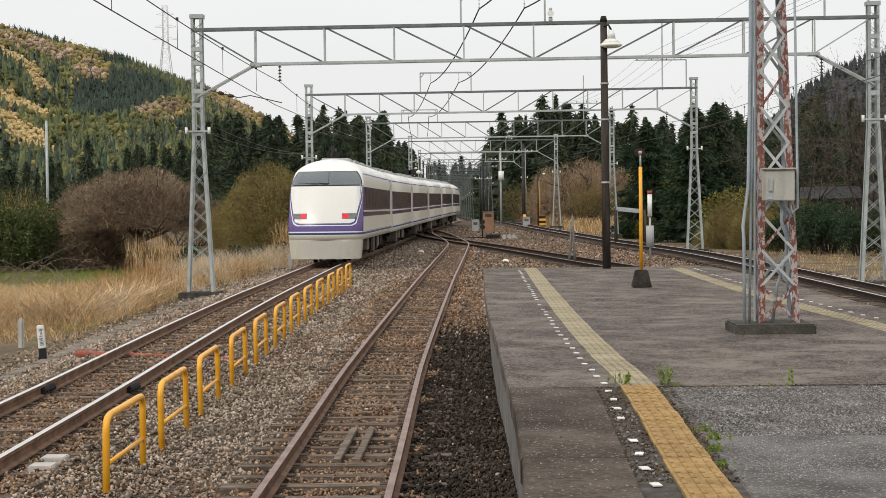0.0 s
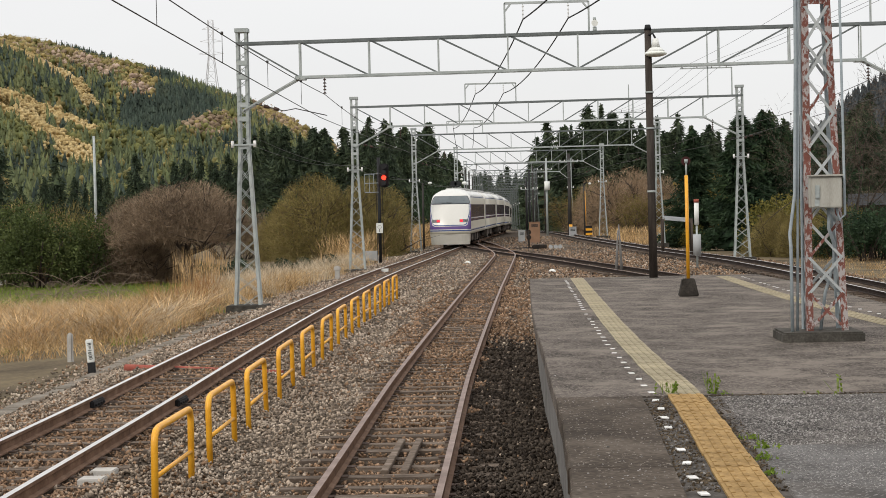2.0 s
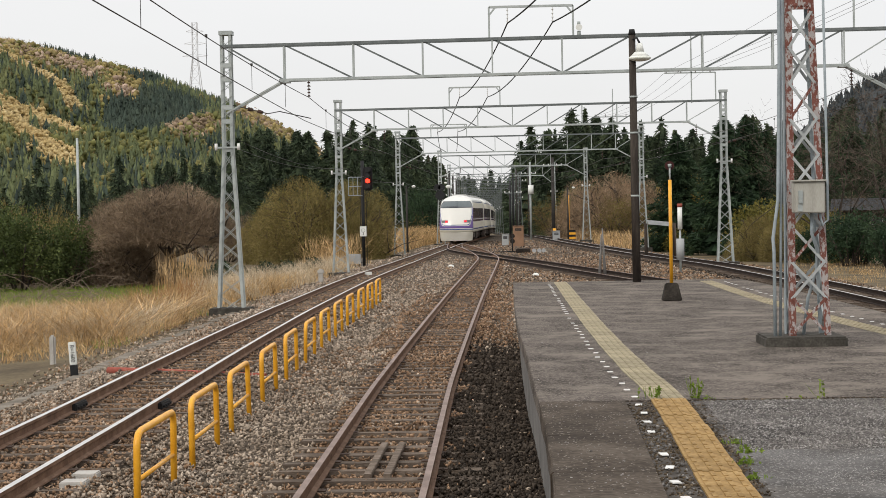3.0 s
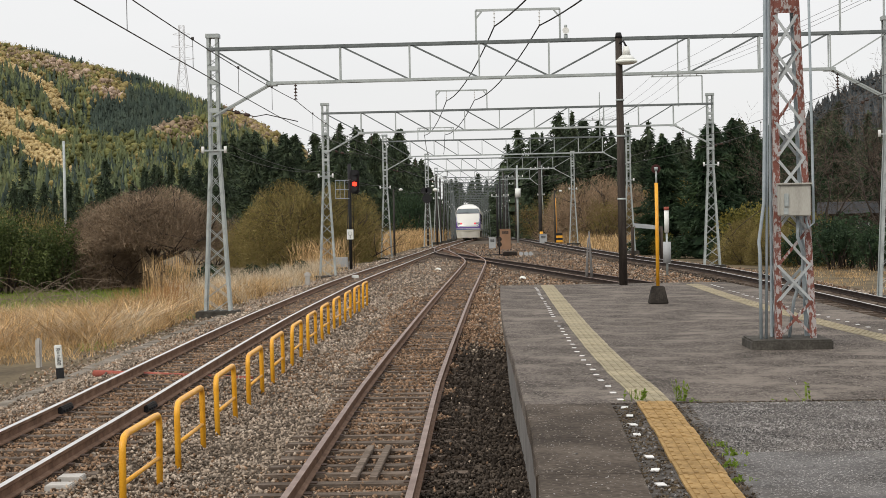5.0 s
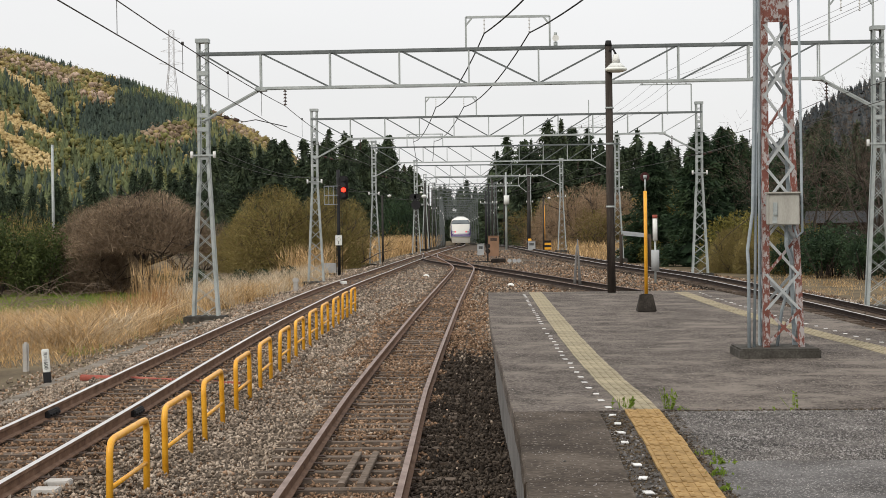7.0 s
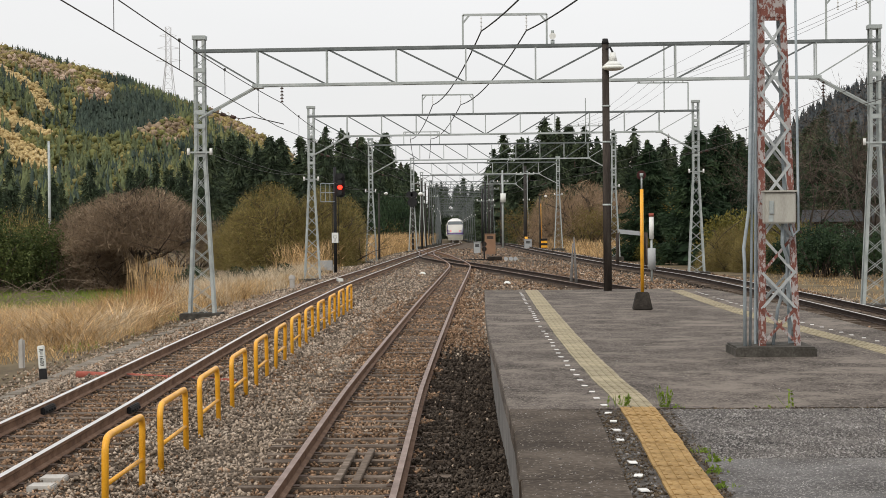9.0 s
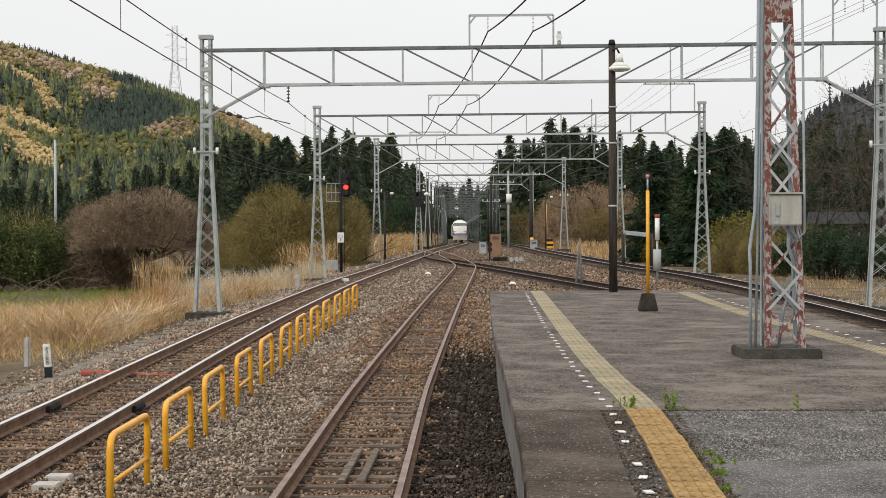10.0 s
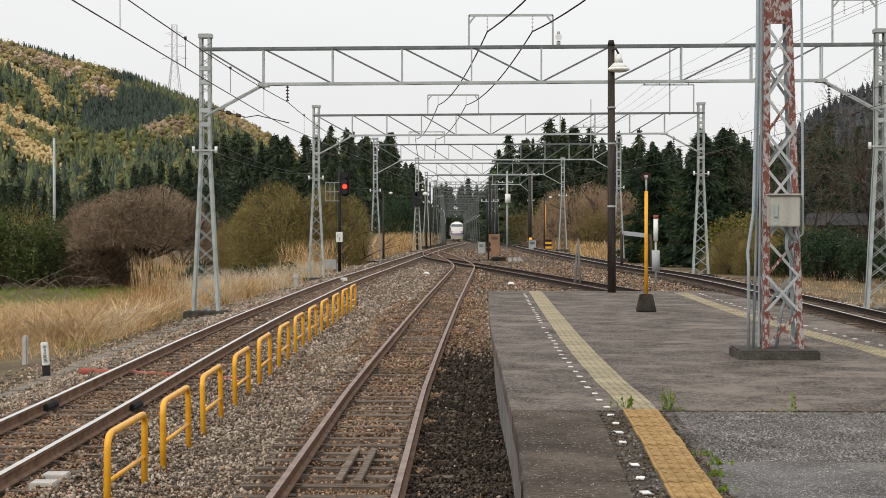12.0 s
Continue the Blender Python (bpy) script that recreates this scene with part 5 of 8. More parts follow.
def aggregate():
    """Stones standing proud of the worn asphalt, and crumbled debris along the joints."""
    rng = np.random.default_rng(17)
    z = PLATFORM_Z

    def scatter(n, xa, xb, ya, yb, zz, size, m, label):
        Y = ya + (yb - ya) * rng.random(n)
        X = np.array([xa(y) + (xb(y) - xa(y)) * u for y, u in zip(Y, rng.random(n))])
        me = stones_mesh(np.stack([X, Y, np.full(n, zz)], axis=1), size * (0.6 + 0.8 * rng.random(n)), rng)
        me.materials.append(m)
        tagged(new("aggregate", me), label, "gravel", kind="stuff")

    T = lambda y: spline(TACT_W, y)
    light = mat("pale_aggregate", [(0.1, 0.092, 0.085), (0.19, 0.178, 0.168), (0.32, 0.305, 0.29)], 3, 40, 0.9, island=0.6, bump=0)
    brown = mat("brown_debris", [(0.03, 0.022, 0.014), (0.07, 0.052, 0.034), (0.14, 0.11, 0.075)], 6, 40, 0.95, island=0.6, bump=0)
    scatter(15000, lambda y: T(y) + 0.42, lambda y: min(5.4, 0.3 * y + 0.4), 11.86, 14.95, z - 0.006, 0.0064, light, "coarse pale stones exposed in the asphalt")
    scatter(8500, lambda y: T(y) + 0.46, lambda y: 0.3 * y + 0.4, 10.0, 11.83, z - 0.003, 0.0048, light, "fine pale stones exposed in the asphalt")
    scatter(260, lambda y: spline(EDGE_W, y) + 0.05, lambda y: T(y) - 0.25, 10.0, 14.9, z + 0.003, 0.006, light, "pale stones exposed in the coping")
    scatter(900, lambda y: spline(EDGE_W, y) + 0.05, lambda y: 0.28 * y, 15.1, 24, z - 0.002, 0.006, light, "pale stones exposed in the old asphalt")
    scatter(1100, lambda y: T(y) - 0.26, lambda y: T(y) - 0.01, 10.0, 14.9, z - 0.012, 0.009, brown, "crumbled soil and grit in the joint")
    scatter(130, lambda y: T(y) - 0.24, lambda y: T(y) - 0.02, 10.0, 13.6, z - 0.008, 0.011, light, "loose grit in the joint")
    scatter(700, lambda y: T(y) + 0.29, lambda y: T(y) + 0.42, 10.0, 14.9, z - 0.01, 0.009, brown, "crumbled soil and grit in the joint")
    scatter(380, lambda y: T(y), lambda y: 0.3 * y + 0.4, 14.96, 15.04, z - 0.008, 0.01, brown, "dark grit in the platform joint")


aggregate()


def weeds():
    rng = np.random.default_rng(6)
    for x, y, h, n, s in ((1.13, 15.15, 0.15, 14, 0.04), (1.5, 15.1, 0.25, 12, 0.025), (1.62, 15.05, 0.06, 8, 0.04), (2.55, 15.06, 0.2, 5, 0.02), (1.5, 11.7, 0.08, 20, 0.06), (1.46, 12.2, 0.07, 14, 0.06), (1.43, 11.2, 0.06, 16, 0.05), (1.4, 10.6, 0.05, 14, 0.05), (2.3, 15.04, 0.05, 8, 0.1)):
        P = np.stack([x + rng.normal(0, s, n), y + rng.normal(0, s * 0.5, n), np.full(n, PLATFORM_Z - 0.02)], axis=1)
        L = np.stack([rng.normal(0, 0.3, n), rng.normal(0, 0.3, n), np.ones(n)], axis=1) * (h * (0.5 + 0.5 * rng.random((n, 1))))
        w = unit(np.cross(L, rng.normal(0, 1, (n, 3)))) * 0.005
        leaf = quads_mesh("weed", P + L * 0.5, L * 0.5, w)
        k = max(3, int(h * 45))
        C = np.repeat(P[: n // 2], k, axis=0) + np.repeat(L[: n // 2], k, axis=0) * rng.random((n // 2 * k, 1))
        U = unit(rng.normal(0, 1, C.shape) + np.array([0, 0, 0.6])) * 0.022
        leaf2 = quads_mesh("leaves", C, U, unit(np.cross(U, rng.normal(0, 1, C.shape))) * 0.012)
        leaf.materials.append(M_GREEN)
        leaf2.materials.append(M_GREEN)
        weed = empty("weed")
        for nm, me in (("stem", leaf), ("foliage", leaf2)):
            ob = tagged(new(nm, me), kind="stuff")
            ob.parent = weed
        tagged(weed, "small green weed growing from a platform joint", "weed", "weeds on the platform")


weeds()


# ---------------------------------------------------------------- platform furniture
def peeling(name, paint, under, amount, scale=7):
    """Old paint flaking off to a paler coat below."""
    m = mat(name, [tuple(c * 0.8 for c in paint), paint, tuple(min(1, c * 1.25) for c in paint)], 5, 40, 0.75, bump=0.3)
    n, l = m.node_tree.nodes, m.node_tree.links
    p = n["Principled BSDF"]
    src = p.inputs["Base Color"].links[0].from_socket
    geo = n.new("ShaderNodeNewGeometry")
    mp = n.new("ShaderNodeMapping")
    mp.inputs["Scale"].default_value = (1, 1, 0.45)
    l.new(geo.outputs["Position"], mp.inputs[0])
    nz = n.new("ShaderNodeTexNoise")
    nz.inputs["Scale"].default_value, nz.inputs["Detail"].default_value, nz.inputs["Roughness"].default_value = scale, 7, 0.7
    l.new(mp.outputs[0], nz.inputs["Vector"])
    rg = n.new("ShaderNodeMapRange")
    rg.inputs[1].default_value, rg.inputs[2].default_value = amount, amount + 0.03
    l.new(nz.outputs[0], rg.inputs[0])
    mx = n.new("ShaderNodeMix")
    mx.data_type = "RGBA"
    l.new(rg.outputs[0], mx.inputs[0])
    l.new(src, mx.inputs[6])
    mx.inputs[7].default_value = (*under, 1)
    l.new(mx.outputs[2], p.inputs["Base Color"])
    return m


M_ENAMEL = mat("white_enamel", [(0.62, 0.63, 0.6), (0.75, 0.76, 0.72)], 6, 40, 0.35, bump=0.02)
M_PEEL = peeling("flaking_red_paint", (0.165, 0.066, 0.052), (0.34, 0.31, 0.3), 0.5, 22)
M_PEEL_GREY = peeling("flaking_grey_paint", (0.36, 0.38, 0.38), (0.2, 0.08, 0.06), 0.62)
M_STEEL_BLUE = mat("blue_grey_steel", [(0.2, 0.23, 0.25), (0.28, 0.32, 0.34), (0.36, 0.4, 0.42)], 3, 30, 0.6, bump=0.1)
M_BOX = mat("weathered_grey_box", [(0.26, 0.25, 0.22), (0.36, 0.35, 0.31), (0.44, 0.43, 0.39)], 3, 40, 0.6, stretch=(3, 3, 0.6), bump=0.1)


M_FOOT = mat("mossy_concrete", [(0.03, 0.028, 0.023), (0.06, 0.055, 0.047), (0.11, 0.102, 0.09)], 5, 40, 0.95, bump=0.6)


def lattice_tower():
    tw = empty("lattice_mast")
    tagged(tw, "lattice steel mast with flaking red paint on a concrete footing", "lattice mast")
    bm = bmesh.new()
    box(bm, 2.86, 3.79, 20.48, 21.38, PLATFORM_Z - 0.1, PLATFORM_Z + 0.11, 0.02)
    part("footing", bm, M_FOOT, tw, "mossy dark concrete footing")
    zb, zt = PLATFORM_Z + 0.1, 9.0
    cy = 20.95

    def mid(z):
        return 3.41 - 0.0155 * (z - zb)

    def half(z):
        return 0.19 - 0.0195 * (min(z, 6.0) - zb)

    for sx in (-1, 1):
        for sy in (-1, 1):
            bm = bmesh.new()
            angle_bar(bm, [(mid(z) + sx * (half(z) + 0.05), cy + sy * (half(z) + 0.008), z) for z in (zb, 6.0, zt)], 0.078, sx, sy, 0.014)
            part("leg", bm, M_PEEL if sy < 0 else M_STEEL_BLUE, tw, "leg with flaking red paint" if sy < 0 else "")
    step = 0.415
    for face in range(4):
        z = zb + 0.03
        i = 0
        while z < 4.75:
            z2 = min(z + step, 4.8)
            for s in (-1, 1) if face != 1 or i % 2 else ():
                bm = bmesh.new()
                c0, c1 = mid(z), mid(z2)
                h0, h1 = half(z) + 0.012, half(z2) + 0.012
                if face == 0:
                    a, b = (c0 - s * h0, cy - h0, z), (c1 + s * h1, cy - h1, z2)
                elif face == 1:
                    a, b = (c0 - s * h0, cy + h0, z), (c1 + s * h1, cy + h1, z2)
                elif face == 2:
                    a, b = (c0 - h0, cy - s * h0, z), (c1 - h1, cy + s * h1, z2)
                else:
                    a, b = (c0 + h0, cy - s * h0, z), (c1 + h1, cy + s * h1, z2)
                bar(bm, a, b, 0.012 if face < 2 else 0.035, 0.032 if face < 2 else 0.012)
                part("brace", bm, M_PEEL if face == 0 and (i in (0, 2, 6) and s == 1 or i == 0) else M_PEEL_GREY, tw)
            z = z2
            i += 1
    for za, zz in ((4.8, 5.2), (5.75, 6.1)):
        bm = bmesh.new()
        h = half((za + zz) / 2) + 0.02
        cx = mid((za + zz) / 2)
        box(bm, cx - h, cx + h, cy - h, cy - h + 0.014, za, zz)
        for i in range(4):
            for zr in (za + 0.05, zz - 0.05):
                rod(bm, (cx - h + 0.05 + i * (2 * h - 0.1) / 3, cy - h - 0.012, zr), (cx - h + 0.05 + i * (2 * h - 0.1) / 3, cy - h + 0.002, zr), 0.016, seg=6)
        part("gusset_plate", bm, M_PEEL, tw, "riveted plate with flaking paint")
    # electrical box and conduits
    bm = bmesh.new()
    box(bm, 3.2, 3.55, 20.45, 20.67, 2.44, 2.8, 0.012)
    boxo = part("junction_box", bm, M_BOX, tw, "weathered grey metal junction box")
    bm = bmesh.new()
    box(bm, 3.185, 3.565, 20.42, 20.69, 2.8, 2.82, 0.004)
    part("lid", bm, M_BOX, boxo)
    bm = bmesh.new()
    box(bm, 3.245, 3.295, 20.43, 20.452, 2.55, 2.7, 0.004)
    box(bm, 3.238, 3.292, 20.443, 20.449, 2.46, 2.54, 0.002, 0)
    part("latch", bm, M_GALV, boxo, "small steel latch plate")
    for pts, r in (([(3.0, 20.72, zb), (3.0, 20.72, 2.0), (2.99, 20.72, 2.15), (3.06, 20.76, 2.6), (3.1, 20.78, 4.2), (3.14, 20.8, 8.8)], 0.02),
                   ([(3.07, 20.8, zb), (3.11, 20.8, 3.0), (3.18, 20.82, 8.8)], 0.016),
                   ([(3.42, 20.6, 2.44), (3.42, 20.62, 2.2), (3.5, 20.75, 2.02), (3.52, 20.9, 1.8), (3.42, 20.95, 1.45), (3.36, 20.95, zb)], 0.02),
                   ([(3.5, 20.55, 2.44), (3.53, 20.55, 2.3), (3.6, 20.58, 2.36), (3.6, 20.6, 3.0), (3.56, 20.66, 8.6)], 0.016)):
        bm = bmesh.new()
        sweep(bm, pts, r, 8)
        part("conduit", bm, M_STEEL_BLUE, tw, "grey cable conduit")


lattice_tower()
M_POLE = mat("tarred_pole", [(0.022, 0.018, 0.015), (0.045, 0.037, 0.032), (0.085, 0.072, 0.06)], 3, 30, 0.85, stretch=(3, 3, 0.4), bump=0.3)
M_LENS = mat("milky_glass", [(0.7, 0.72, 0.66), (0.8, 0.82, 0.75)], 6, 40, 0.2, bump=0.0)


def platform_lamp():
    lp = empty("platform_lamp", 2.72, 39.8, PLATFORM_Z)
    tagged(lp, "dark tarred pole with a white enamel platform lamp", "lamp post")
    bm = bmesh.new()
    sweep(bm, [(0, 0, -0.05), (-0.01, 0, 2.5), (-0.02, 0, 5.55)], [0.095, 0.088, 0.075], 14)
    pole = part("pole", bm, M_POLE, lp)
    bm = bmesh.new()
    rod(bm, (-0.02, 0, 5.5), (-0.02, 0, 5.62), 0.085, 0.06, 14)
    part("cap", bm, M_BLACK, pole)
    for z in (1.9, 3.3, 4.1):
        bm = bmesh.new()
        rod(bm, (-0.01, 0, z), (-0.01, 0, z + 0.04), 0.096, seg=14)
        part("band", bm, M_GALV, pole)
    bm = bmesh.new()
    rod(bm, (0.14, -0.1, 5.1), (0.14, -0.1, 5.3), 0.1, 0.06, 16)
    rod(bm, (0.14, -0.1, 4.98), (0.14, -0.1, 5.1), 0.24, 0.12, 24)
    part("shade", bm, M_ENAMEL, lp, "white enamel lamp shade")
    bm = bmesh.new()
    bmesh.ops.create_uvsphere(bm, u_segments=20, v_segments=8, radius=1, matrix=Matrix.Translation((0.14, -0.1, 4.97)) @ Matrix.Diagonal((0.25, 0.25, 0.075, 1)))
    part("diffuser", bm, M_LENS, lp, "milky glass diffuser", smooth=True)
    bm = bmesh.new()
    sweep(bm, [(-0.02, -0.05, 5.38), (0.08, -0.1, 5.42), (0.14, -0.1, 5.3)], 0.025, 8)
    part("bracket", bm, M_BLACK, lp)


platform_lamp()


M_TAR = mat("tarred_concrete", [(0.014, 0.012, 0.01), (0.03, 0.026, 0.022), (0.055, 0.048, 0.04)], 5, 40, 0.9, bump=0.3)


def yellow_pole():
    yp = empty("marker_pole", 2.75, 31.4, PLATFORM_Z)
    tagged(yp, "yellow marker pole in a dark tapered concrete foot", "marker pole")
    bm = bmesh.new()
    vs = bmesh.ops.create_cone(bm, cap_ends=True, segments=4, radius1=0.245, radius2=0.15, depth=0.31, matrix=Matrix.Translation((0, 0, 0.155)) @ pose(0, 0, 0, 0, 0, 45))["verts"]
    bmesh.ops.bevel(bm, geom=list(bm.edges), offset=0.015, segments=2, affect="EDGES")
    part("base", bm, M_TAR, yp, "dark concrete foot")
    bm = bmesh.new()
    rod(bm, (0, 0, 0.3), (0, 0, 2.12), 0.031, seg=16)
    part("pole", bm, M_YELLOW, yp)
    bm = bmesh.new()
    rod(bm, (0, 0, 2.1), (0, 0, 2.34), 0.016, seg=12)
    rod(bm, (0, 0, 2.34), (0, 0, 2.4), 0.032, seg=12)
    part("tip", bm, M_GALV, yp, "bare steel tip")
    bm = bmesh.new()
    rod(bm, (0, 0.028, 2.37), (0, 0.04, 2.37), 0.082, seg=24)
    part("disc", bm, mat("dark_red_paint", [(0.03, 0.012, 0.012), (0.06, 0.022, 0.02)], 9, 40, 0.5, bump=0.05), yp, "dark red reflector disc")


yellow_pole()


HOOPS = [(16, -3.5), (20, -3.53), (26, -3.68), (33, -3.86), (43, -4.03), (55, -4.14)]


def fence_hoops():
    """Yellow tube barriers in a row between the tracks."""
    first = empty("barrier_hoop")
    tagged(first, "yellow painted steel tube barrier hoop standing in the ballast", "barrier", "yellow barriers between the tracks")
    pts = [(0, 0, -0.25), (0, 0, 0.66)]
    for k in range(1, 6):
        a = k / 6 * math.pi / 2
        pts.append((0, 0.13 * (1 - math.cos(a)), 0.66 + 0.13 * math.sin(a)))
    pts += [(0, 0.2, 0.8), (0, 1.6, 0.8)]
    for k in range(1, 6):
        a = k / 6 * math.pi / 2
        pts.append((0, 1.67 + 0.13 * math.sin(a), 0.67 + 0.13 * math.cos(a)))
    pts += [(0, 1.8, 0.66), (0, 1.8, -0.25)]
    bm = bmesh.new()
    sweep(bm, pts, 0.034, 12)
    part("frame", bm, M_YELLOW, first)
    bm = bmesh.new()
    rod(bm, (0, 0, 0.36), (0, 1.8, 0.36), 0.022, seg=10)
    part("crossbar", bm, M_YELLOW, first)
    for y in (0, 1.8):
        bm = bmesh.new()
        box(bm, -0.16, 0.16, y - 0.13, y + 0.13, -0.22, 0.005, 0.02)
        part("foot", bm, M_CONCRETE, first, "half-buried concrete foot")
    bm = bmesh.new()
    rod(bm, (0, 1.8, 0.0), (0, 1.8, 0.05), 0.045, seg=12)
    part("collar", bm, M_PALE, first, "pale collar at the foot")
    start = None
    for i in range(12):
        y = (16.15, 19.05)[i] if i < 2 else 15.3 + i * 3.4
        x = spline(HOOPS, y)
        a = math.degrees(math.atan((spline(HOOPS, y + 2.1) - x) / 2.1))
        m = pose(x, y, -0.245, 0, random.uniform(-1.2, 1.2), -a)
        if i:
            copy_thing(first, m)
        else:
            first.matrix_basis = m


fence_hoops()


def text_obj(name, body, size, m, parent, mat_obj):
    cu = bpy.data.curves.new(name, "FONT")
    cu.body, cu.size, cu.extrude, cu.align_x, cu.align_y = body, size, 0.002, "CENTER", "CENTER"
    ob = new(name, cu)
    ob.data.materials.append(mat_obj)
    ob.parent = parent
    ob.matrix_basis = m
    return ob


def lineside_small():
    # curve post with its radius written down the face
    po = empty("curve_post", -8.1, 32.3, -0.45)
    tagged(po, "small white post with black lettering and a dark foot", "line marker")
    bm = bmesh.new()
    box(bm, -0.065, 0.065, -0.05, 0.05, 0.2, 0.62, 0.012)
    part("post", bm, M_ENAMEL, po)
    bm = bmesh.new()
    box(bm, -0.068, 0.068, -0.053, 0.053, -0.1, 0.2, 0.008)
    part("foot", bm, M_BLACK, po, "dark painted foot")
    text_obj("lettering", "R=1600", 0.1, pose(0, -0.056, 0.41, 90, 90, 0), po, M_BLACK)
    po.matrix_basis = pose(-8.1, 32.3, -0.33, 0, -4, 8)
    # red pipe across under the rails
    rp = empty("red_pipe")
    tagged(rp, "faded red steel pipe lying across under the rails", "pipe")
    bm = bmesh.new()
    sweep(bm, [(-6.9, 29.8, -0.03), (-6.3, 29.6, -0.04), (-4.1, 28.9, -0.1)], 0.06, 12)
    part("pipe", bm, M_RED_PIPE, rp)
    for x, y in ((-5.95, 29.49), (-5.0, 29.19)):
        bm = bmesh.new()
        rod(bm, (x - 0.09, y + 0.025, -0.06), (x + 0.09, y - 0.025, -0.06), 0.072, seg=12)
        part("sleeve", bm, M_RED_PIPE, rp)
    # concrete pads by the near rail, and a white board between the rails
    for x, y in ((-4.3, 17.5), (-4.28, 16.95)):
        bm = bmesh.new()
        box(bm, x - 0.12, x + 0.12, y - 0.13, y + 0.13, -0.2, 0.01, 0.01)
        tagged(part("concrete_pad", bm, M_PALE), "pale concrete pad set in the ballast beside the rail", "pad")
    bm = bmesh.new()
    box(bm, -6.7, -6.3, 78.3, 78.45, -0.16, 0.0, 0.01)
    tagged(part("white_board", bm, M_ENAMEL), "small white board lying across the sleepers", "board")
    # grey stake and small marker stones
    for x, y, h, w in ((-8.3, 76, 0.65, 0.2), (-9.6, 36.5, 0.6, 0.12), (-8.5, 100, 0.5, 0.2), (-26.5, 88, 0.5, 0.3)):
        st = empty("boundary_stone", x, y, ground_z(x, y))
        tagged(st, "small pale concrete marker stone beside the line", "marker stone")
        bm = bmesh.new()
        box(bm, -w / 2, w / 2, -w / 2, w / 2, -0.1, h, 0.03)
        part("stone", bm, M_PALE, st)
        if w > 0.15:
            bm = bmesh.new()
            box(bm, -w / 2 - 0.03, w / 2 + 0.03, -w / 2 - 0.03, w / 2 + 0.03, h * 0.7, h * 0.95, 0.02)
            part("cap", bm, M_PALE, st)


lineside_small()
# ---------------------------------------------------------------- portals
M_INS = mat("brown_porcelain", [(0.05, 0.03, 0.025), (0.09, 0.06, 0.05)], 8, 40, 0.25, bump=0.0)
M_INS_W = mat("white_porcelain", [(0.6, 0.6, 0.58), (0.75, 0.75, 0.73)], 8, 40, 0.25, bump=0.0)
M_CABLE = mat("black_cable", [(0.012, 0.012, 0.012), (0.025, 0.025, 0.026)], 4, 30, 0.6, bump=0.0)
M_WIRE = mat("dark_copper_wire", [(0.05, 0.048, 0.045), (0.08, 0.075, 0.07)], 4, 30, 0.5, metal=0.4, bump=0.0)


# Darker copy of the galvanised steel: shade and backlight put into its colour.
M_GALV_SHADE = mat("shade_dark_steel", [(0.09, 0.1, 0.1), (0.14, 0.155, 0.155), (0.2, 0.215, 0.21)], 2.5, 30, 0.65, metal=0.1, bump=0.1)
STEEL = [M_GALV]


